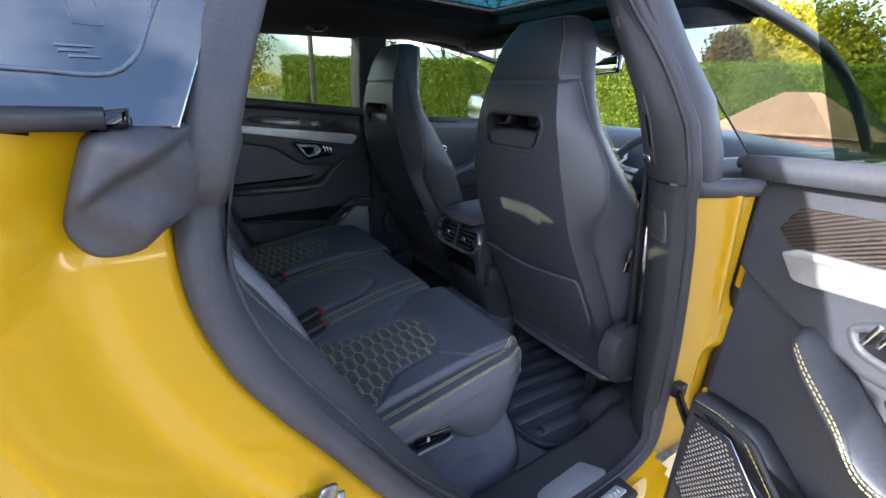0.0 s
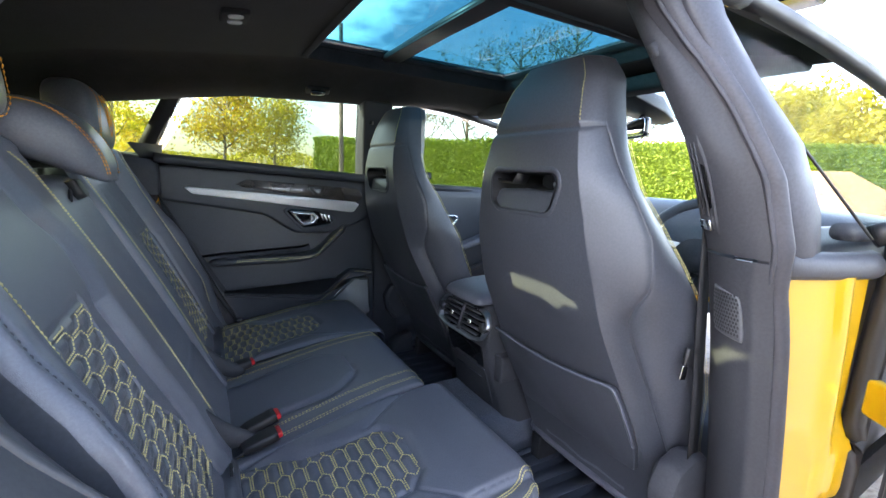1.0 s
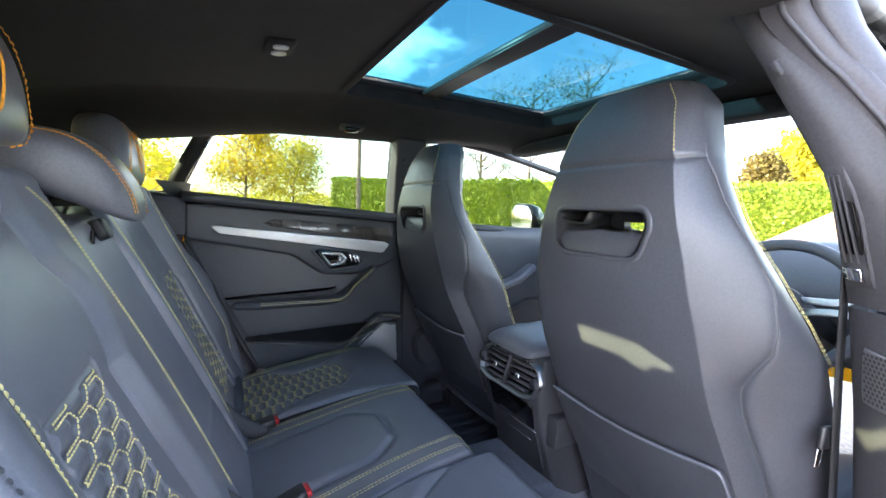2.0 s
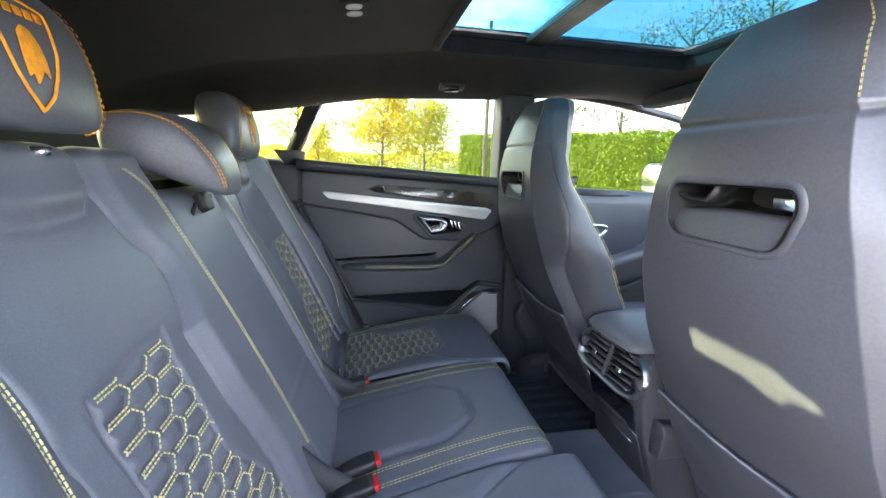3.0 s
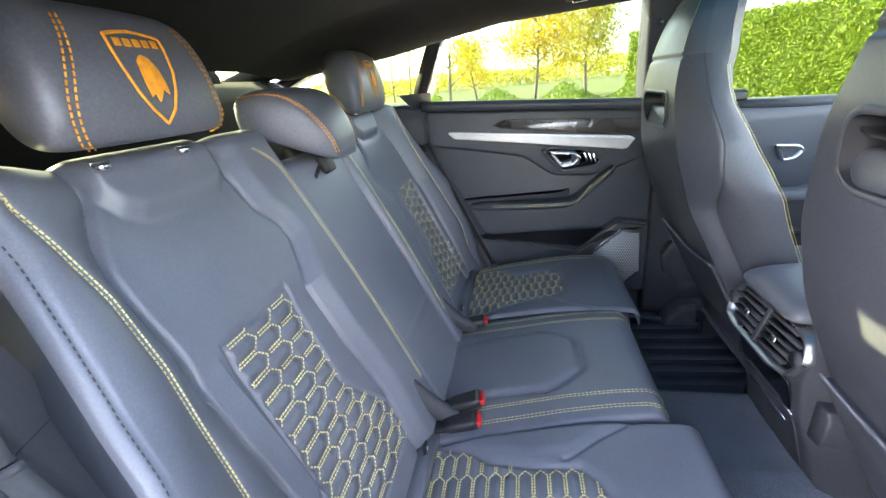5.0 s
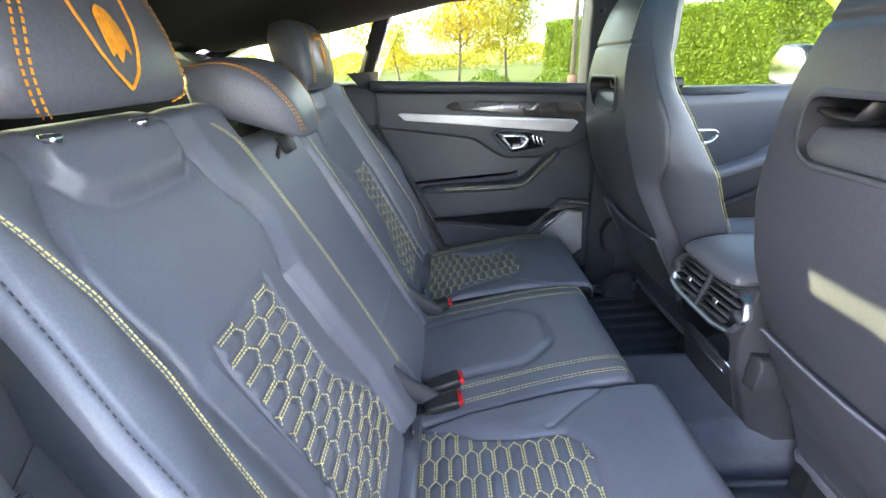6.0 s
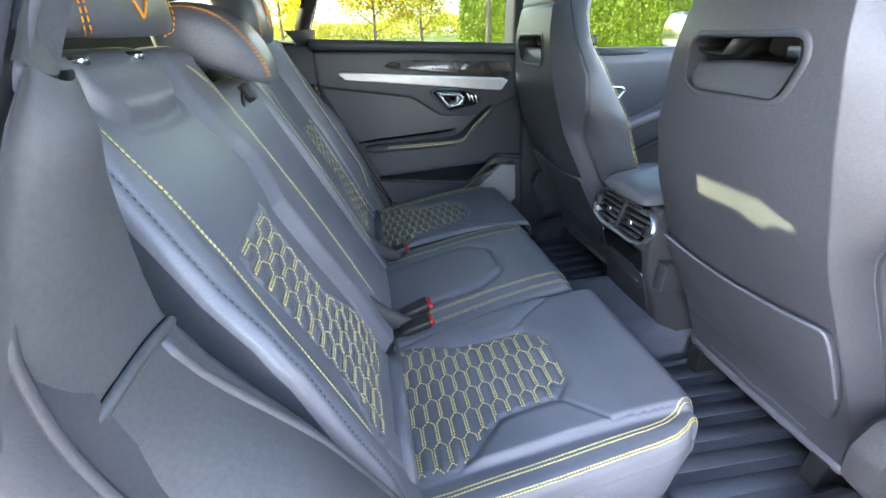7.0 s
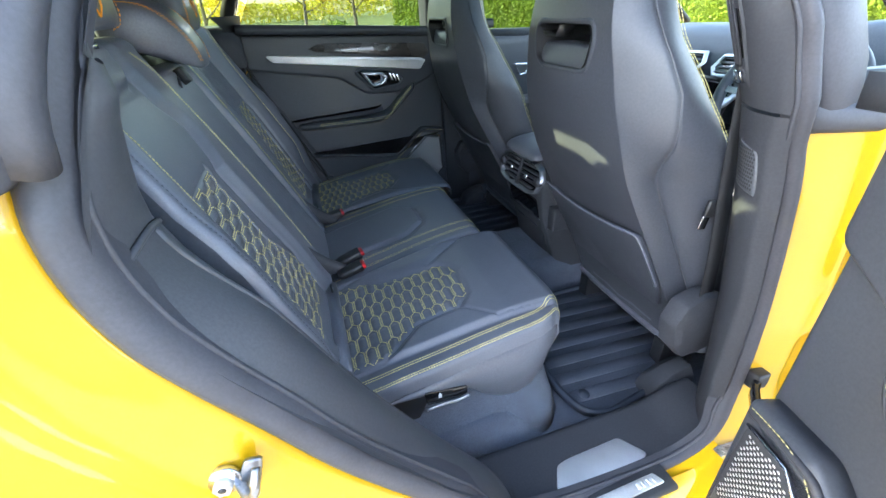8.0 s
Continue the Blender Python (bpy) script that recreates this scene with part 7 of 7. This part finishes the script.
# frameless glass, leaning inwards to the roof
wl_pts = [(0.835, 1.21), (0.02, 1.265), (0.145, 1.46), (0.30, 1.515), (0.50, 1.535), (0.80, 1.525)]
win_y = lambda z: 0.86 - (z - 1.2) * 0.55
part("window_pane", pad([(x, z) for x, z in wl_pts], 0.004, lambda u, v, h: Vector((u, win_y(v) + h, v)), 0.001, 1), GLASS_CLEAR, left_door, "clear side window glass")

right_door = thing("rear_door", "wide open yellow rear door with carbon and leather panel", "car door", (0.80, -1.10, 0.45))
DO, DU, DN = Vector((0.79, -1.02, 0)), Vector((-0.342, -0.94, 0)).normalized(), Vector((-0.94, 0.342, 0)).normalized()
PR = lambda u, v, h: DO + DU * u + DN * h + Vector((0, 0, v))
door_panel(right_door, PR, False)
part("door_skin", loft([[DO + DU * u - DN * a + Vector((0, 0, z)) for a, z in ((0.02, 0.44), (0.02, 1.185), (0.10, 1.195), (0.19, 1.05), (0.205, 0.75), (0.17, 0.42))] for u in (0.008, 0.84)]), PAINT, right_door, "yellow painted outer skin")
part("edge_seal", tube(curve([DO + DU * -0.006 - DN * 0.03 + Vector((0, 0, z)) for z in (0.46, 0.8, 1.12, 1.19)], 20), 0.010, 8, DU), RUBBER, right_door)
glass_pts = [(0.055, 1.19), (0.022, 1.30), (-0.022, 1.46), (0.25, 1.53), (0.55, 1.50), (0.70, 1.42), (0.83, 1.24)]
part("window_pane", pad(glass_pts, 0.004, lambda u, v, h: DO + DU * u - DN * (0.06 - (v - 1.19) * 0.25) + DN * h + Vector((0, 0, v)), 0.001, 1), GLASS_DOOR, right_door, "tinted side window glass")
part("belt_strip", sweep([DO + DU * u - DN * 0.085 + Vector((0, 0, 1.195 + 0.054 * u / 0.85)) for u in (0.01, 0.4, 0.84)], rrect(0.03, 0.022, 0.006), (0, 0, 1)), GLOSS_BLACK, right_door)

# check strap and hinges between pillar and open door
strap = thing("check_strap", "black door check strap across the gap", "door strap", (0.93, -0.92, 0.58))
part("arm", sweep([(0.985, -0.895, 0.60), (0.94, -0.925, 0.594), (0.88, -0.985, 0.585), (0.84, -1.02, 0.58)], rrect(0.014, 0.030, 0.005), (0, 0, 1)), GLOSS_BLACK, strap)
part("bracket", oriented_box((0.972, -0.902, 0.60), (1, 0, 0), (0, 1, 0), (0, 0, 1), 0.035, 0.03, 0.04), PLASTIC_DARK, strap, bevel=0.005)
for z in (0.62, 0.945):
    hinge = part("hinge_leaf", oriented_box((0.955, -0.985, z), Vector((-0.6, -0.8, 0)), Vector((0.8, -0.6, 0)), (0, 0, 1), 0.065, 0.020, 0.055), PAINT, right_door, bevel=0.006)
    part("hinge_pin", sweep([(0.938, -1.012, z - 0.035), (0.938, -1.012, z + 0.035)], circle(0.011), (1, 0, 0)), PAINT, hinge)


# ---- outdoors ----
GRASS = surf("grass", (0.15, 0.17, 0.025), 0.9, var=0.35, scale=0.35, fine=0.35, fine_scale=6, bump=0.6, grain_scale=30, depth=0.05)
TARMAC = surf("pale_drive", (0.34, 0.31, 0.27), 0.9, var=0.15, scale=0.6, fine=0.3, fine_scale=40, bump=0.5, grain_scale=120, depth=0.01)


def leaf_material(name, a, b, rough=0.55):
    m = bpy.data.materials.new(name)
    m.use_nodes = True
    n, l = m.node_tree.nodes, m.node_tree.links
    bs = n["Principled BSDF"]
    g = n.new("ShaderNodeNewGeometry")
    r = n.new("ShaderNodeValToRGB")
    r.color_ramp.elements[0].color, r.color_ramp.elements[1].color = (*a, 1), (*b, 1)
    l.new(g.outputs["Random Per Island"], r.inputs["Fac"])
    l.new(r.outputs["Color"], bs.inputs["Base Color"])
    bs.inputs["Roughness"].default_value = rough
    tr = n.new("ShaderNodeBsdfTranslucent")
    mx = n.new("ShaderNodeMixShader")
    mx.inputs["Fac"].default_value = 0.45
    l.new(r.outputs["Color"], tr.inputs["Color"])
    l.new(bs.outputs["BSDF"], mx.inputs[1])
    l.new(tr.outputs["BSDF"], mx.inputs[2])
    l.new(mx.outputs["Shader"], n["Material Output"].inputs["Surface"])
    return m


HEDGE_LEAF = leaf_material("hedge_leaf", (0.15, 0.22, 0.010), (0.30, 0.38, 0.03))
YELLOW_LEAF = leaf_material("yellow_leaf", (0.52, 0.38, 0.010), (0.68, 0.54, 0.04))
LIME_LEAF = leaf_material("lime_leaf", (0.34, 0.31, 0.015), (0.55, 0.48, 0.03))
BROWN_LEAF = leaf_material("brown_leaf", (0.10, 0.08, 0.02), (0.26, 0.19, 0.05))
SHRUB_LEAF = leaf_material("shrub_leaf", (0.10, 0.17, 0.018), (0.24, 0.31, 0.045))
BARK = surf("bark", (0.17, 0.14, 0.11), 0.9, var=0.3, scale=4, fine=0.4, fine_scale=30, bump=0.7, grain_scale=40, depth=0.02)
BRICK = surf("brick_wall", (0.30, 0.16, 0.12), 0.9, var=0.15, scale=1.5, fine=0.3, fine_scale=14, bump=0.4, grain_scale=30, depth=0.01)
ROOF_TILE = surf("roof_tile", (0.34, 0.20, 0.11), 0.85, var=0.15, scale=1.2, fine=0.3, fine_scale=10, bump=0.5, grain_scale=20, depth=0.02)
rng = np.random.default_rng(7)

bm = bmesh.new()
ring_r = [0.0, 6, 14, 26, 45, 80, 150, 400, 1500, 4000]
prev = None
for r in ring_r:
    if r == 0:
        prev = [bm.verts.new((0, 0, 0))]
        continue
    cur = [bm.verts.new((r * math.cos(a), r * math.sin(a), 0.0 if r < 60 else 0.3)) for a in np.linspace(0, 2 * math.pi, 48, endpoint=False)]
    for i in range(48):
        j = (i + 1) % 48
        bm.faces.new((prev[0], cur[i], cur[j]) if len(prev) == 1 else (prev[i], cur[i], cur[j], prev[j]))
    prev = cur
tagged(part("ground", bm, GRASS), "sunlit autumn grass reaching to the horizon", "ground", kind="structure")
drive = part("drive", pad(soft_poly([(-9, -7), (16.5, -9), (15, 6.5), (7, 15), (-2, 9), (-9, 7)], 2.0, 5), 0.03, lambda u, v, h: Vector((u, v, h)), 0.01, 1), TARMAC)
tagged(drive, "pale gravel drive below the car", "drive", kind="structure")


def leaves(n, sample, size, flat=0.5):
    """n small bent leaves at points from sample()."""
    v, f = [], []
    for k in range(n):
        p = sample()
        d = rng.normal(size=3)
        d /= np.linalg.norm(d)
        e = np.cross(d, rng.normal(size=3))
        e /= np.linalg.norm(e)
        s = size * (0.6 + 0.8 * rng.random())
        i = len(v)
        v += [tuple(p - d * s), tuple(p + e * s * flat), tuple(p + d * s), tuple(p - e * s * flat)]
        f.append((i, i + 1, i + 2, i + 3))
    me = bpy.data.meshes.new("leaves")
    me.from_pydata(v, [], f)
    b = bmesh.new()
    b.from_mesh(me)
    bpy.data.meshes.remove(me)
    return b


def leaf_part(name, bmx, mat, parent, label=""):
    me = bpy.data.meshes.new(name)
    bmx.to_mesh(me)
    bmx.free()
    me.materials.append(mat)
    ob = new(name, me)
    if parent is not None:
        ob.parent = parent
        ob.matrix_parent_inverse = Matrix.Translation(-parent.location)
    return tagged(ob, label) if label else ob


# clipped hedge
HA, HB = Vector((4.9, 19.6, 0)), Vector((24.0, -1.5, 0))
along = (HB - HA).normalized()
outw = Vector((along.y, -along.x, 0))
if outw.dot(HA) < 0:
    outw = -outw
hedge = thing("hedge", "tall clipped green hedge lit by the sun", "hedge", tuple(HA.lerp(HB, 0.5)))
length = (HB - HA).length
core = merge(loft([[HA + along * s + outw * (a + 0.10 * math.sin(s * 2.1 + z * 3)) + Vector((0, 0, z + 0.05 * math.sin(s * 1.3) * (z > 2))) for a, z in ((0.16, 0.0), (0.14, 1.2), (0.18, 2.45), (0.5, 2.68), (1.6, 2.68), (1.9, 2.4), (1.9, 0.0))] for s in np.linspace(0.15, length - 0.1, 40)]))
leaf_part("dense_core", core, HEDGE_LEAF, hedge)


def hedge_point():
    s = rng.random() * length
    k = rng.random()
    if k < 0.72:
        z = rng.random() * 2.78
        d = rng.normal() * 0.06 + 0.02 * math.sin(s * 5)
    elif k < 0.9:
        z = 2.72 + rng.normal() * 0.05 + 0.04 * math.sin(s * 1.7)
        d = rng.random() * 1.9
    else:
        s, z, d = rng.normal() * 0.06, rng.random() * 2.75, rng.random() * 1.9
    p = HA + along * s + outw * d
    return np.array((p.x, p.y, z))


leaf_part("foliage", leaves(60000, hedge_point, 0.055), HEDGE_LEAF, hedge, "small clipped green leaves")


def tree(name, label, at, height, trunk_r, crown_r, crown_z, mat, n_leaf, leaf, limbs=9, bare=0.0, seed=1, squash=1.0):
    r2 = np.random.default_rng(seed)
    t = thing(name, label, "tree", at)
    base = Vector(at)
    top = base + Vector((r2.normal() * 0.2, r2.normal() * 0.2, height * 0.93))
    trunk = curve([base + Vector((0, 0, -0.05)), base.lerp(top, 0.35) + Vector((r2.normal() * 0.08, r2.normal() * 0.08, 0)), base.lerp(top, 0.7) + Vector((r2.normal() * 0.12, r2.normal() * 0.12, 0)), top], 16)
    tk = part("trunk", sweep(trunk, circle(trunk_r, 9), (1, 0, 0), scale=[1.25] + [max(0.12, 1 - 0.9 * i / 15) for i in range(1, 16)]), BARK, t)
    tips, bms = [], []
    for k in range(limbs):
        f = 0.30 + 0.62 * (k + r2.random() * 0.6) / limbs
        p0 = trunk[min(15, int(f * 15))]
        a = k * 2.4 + r2.random()
        reach = crown_r * (0.55 + 0.5 * r2.random()) * (1.15 - 0.6 * f)
        p2 = p0 + Vector((math.cos(a) * reach, math.sin(a) * reach, reach * (0.55 + 0.6 * r2.random())))
        p1 = p0.lerp(p2, 0.5) + Vector((0, 0, -0.10 * reach))
        limb = curve([p0, p1, p2], 8)
        bms.append(sweep(limb, circle(trunk_r * 0.36, 6), (0, 0.3, 1), scale=[1 - 0.82 * i / 7 for i in range(8)]))
        tips += [limb[4], limb[6], p2]
        for j in range(5 if bare else 3):
            q0 = limb[3 + j % 5]
            q1 = q0 + Vector((r2.normal(), r2.normal(), abs(r2.normal()) + 0.3)).normalized() * reach * (0.35 + 0.3 * r2.random())
            bms.append(sweep([q0, q0.lerp(q1, 0.5) + Vector((0, 0, -0.03)), q1], circle(trunk_r * 0.13, 4), (0, 0.3, 1), scale=[1, 0.7, 0.3]))
            tips.append(q1)
            if bare:
                for m in range(5):
                    q2 = q0.lerp(q1, 0.3 + 0.14 * m) + Vector((r2.normal(), r2.normal(), abs(r2.normal()))).normalized() * reach * 0.28
                    bms.append(sweep([q0.lerp(q1, 0.3 + 0.14 * m), q2], circle(trunk_r * 0.06, 3), (0, 0.3, 1), scale=[1, 0.4]))
    part("limbs", merge(*bms), BARK, t)
    if n_leaf:
        tp = [np.array(p) for p in tips]
        clump = crown_r * 0.33

        def sample():
            p = tp[r2.integers(len(tp))]
            return p + r2.normal(size=3) * clump * np.array((0.62, 0.62, 0.55 * squash))

        leaf_part("crown", leaves(n_leaf, sample, leaf), mat, t)
    return t


def polar(az, d):
    return (0.3 + d * math.cos(radians(az)), -0.9 + d * math.sin(radians(az)), 0.0)


tree("maple_tree", "young maple with thin yellow autumn leaves", polar(88.2, 24), 5.6, 0.10, 1.9, 2.0, YELLOW_LEAF, 6500, 0.085, 12, seed=3)
tree("maple_tree", "yellow-green maple beside the younger one", polar(82.0, 27), 5.4, 0.12, 2.0, 1.5, LIME_LEAF, 6500, 0.075, 12, seed=5)
tree("maple_tree", "yellow autumn tree on the grass", polar(95.5, 33), 4.6, 0.10, 1.7, 1.5, YELLOW_LEAF, 3600, 0.085, 10, seed=8)
tree("maple_tree", "slender lime-green tree on the grass", polar(99.0, 17), 5.2, 0.08, 1.3, 2.0, LIME_LEAF, 1500, 0.07, 8, seed=12)
for k, az in enumerate((104.0, 106.2, 108.0, 110.5)):
    tree("birch_tree", "slim bare young tree in a row", polar(az, 24 + k), 6.5, 0.06, 0.8, 2.0, LIME_LEAF, 120, 0.06, 7, bare=1, seed=30 + k)
for k, (az, d, hh) in enumerate(((44.0, 36, 14.5), (50.5, 38, 14.0), (57.0, 40, 12.5), (63.5, 42, 10.0), (36.0, 44, 11.0))):
    tree("bare_tree", "tall tree with fine bare crown behind the hedge", polar(az, d), hh, 0.24, 4.2, 5.0, BROWN_LEAF, 1600, 0.10, 16, bare=1, seed=50 + k)
tree("conifer", "dense olive-brown tree near the buildings", polar(25.2, 21), 4.1, 0.16, 0.85, 1.0, BROWN_LEAF, 16000, 0.10, 26, seed=70, squash=1.5)
tree("garden_tree", "broad olive-green tree behind the buildings", polar(20.0, 31), 6.2, 0.2, 2.6, 2.0, LIME_LEAF, 15000, 0.13, 20, seed=71)
tree("garden_tree", "leafy brown garden tree beside the buildings", polar(15.5, 27), 5.0, 0.2, 2.0, 2.0, LIME_LEAF, 11000, 0.12, 18, seed=72)


def far_wood():
    a = radians(64 + 92 * rng.random())
    d = 85 + 25 * rng.random()
    h = (2.6 + 2.0 * (0.5 + 0.5 * math.sin(a * 23)) * (0.6 + 0.4 * math.sin(a * 61))) * (d / 85) * rng.random() ** 0.7
    return np.array((d * math.cos(a), d * math.sin(a), 0.4 + h))


wood = leaf_part("far_wood", leaves(16000, far_wood, 0.34), LIME_LEAF, None)
tagged(wood, "distant line of autumn trees", "trees", kind="stuff")


def shrub_point():
    a = radians(72 + 38 * rng.random())
    d = 16 + 8 * rng.random()
    c = 0.5 + 0.5 * math.sin(a * 40)
    return np.array((d * math.cos(a), d * math.sin(a), (0.15 + 0.85 * c) * rng.random()))


shrubs = leaf_part("low_shrubs", leaves(14000, shrub_point, 0.075), SHRUB_LEAF, None)
tagged(shrubs, "low bright green shrubs along the grass edge", "shrubs", kind="stuff")

pole = thing("utility_pole", "weathered wooden utility pole in front of the hedge", "pole", (4.75, 14.6, 0))
part("shaft", sweep([(4.75, 14.6, -0.1), (4.75, 14.6, 3), (4.75, 14.6, 6.4)], circle(0.085, 10), (1, 0, 0), scale=[1.1, 1.0, 0.85]), BARK, pole)
part("base_collar", sweep([(4.75, 14.6, 0), (4.75, 14.6, 0.75)], circle(0.15, 10), (1, 0, 0)), BRICK, pole)


def house(at, yaw, w, d, wall_h, roof_h, ridge=0.9):
    """A house with a hipped tiled roof; ridge is the ridge's share of the length."""
    h = thing("house", "low brick outbuilding with an orange tiled roof", "house", at)
    m = Matrix.Translation(at) @ Matrix.Rotation(yaw, 4, "Z")
    bm = box(-w / 2, w / 2, -d / 2, d / 2, -0.05, wall_h)
    bm.transform(m)
    part("wall", bm, BRICK, h, smooth=False)
    e = 0.3
    x1, y1, zr = w / 2 + e, d / 2 + e, wall_h + roof_h
    bm = bmesh.new()
    low = [bm.verts.new(p) for p in ((-x1, -y1, wall_h - 0.16), (x1, -y1, wall_h - 0.16), (x1, y1, wall_h - 0.16), (-x1, y1, wall_h - 0.16))]
    eave = [bm.verts.new(p) for p in ((-x1, -y1, wall_h - 0.08), (x1, -y1, wall_h - 0.08), (x1, y1, wall_h - 0.08), (-x1, y1, wall_h - 0.08))]
    top = [bm.verts.new((sx * w / 2 * ridge, 0, zr)) for sx in (-1, 1)]
    bm.faces.new(low[::-1])
    for k in range(4):
        bm.faces.new((low[k], low[(k + 1) % 4], eave[(k + 1) % 4], eave[k]))
    for f in ((eave[0], eave[1], top[1], top[0]), (eave[2], eave[3], top[0], top[1]), (eave[1], eave[2], top[1]), (eave[3], eave[0], top[0])):
        bm.faces.new(f)
    bm.transform(m)
    part("roof", bm, ROOF_TILE, h, smooth=False)
    return h


house(polar(16.8, 16.5), radians(-73), 3.4, 3.2, 0.78, 1.02, 0.25)
# unseen house behind the car, added only as something to reflect
house((-22.0, -16.0, 0.0), radians(30), 9.0, 6.0, 3.0, 2.2)
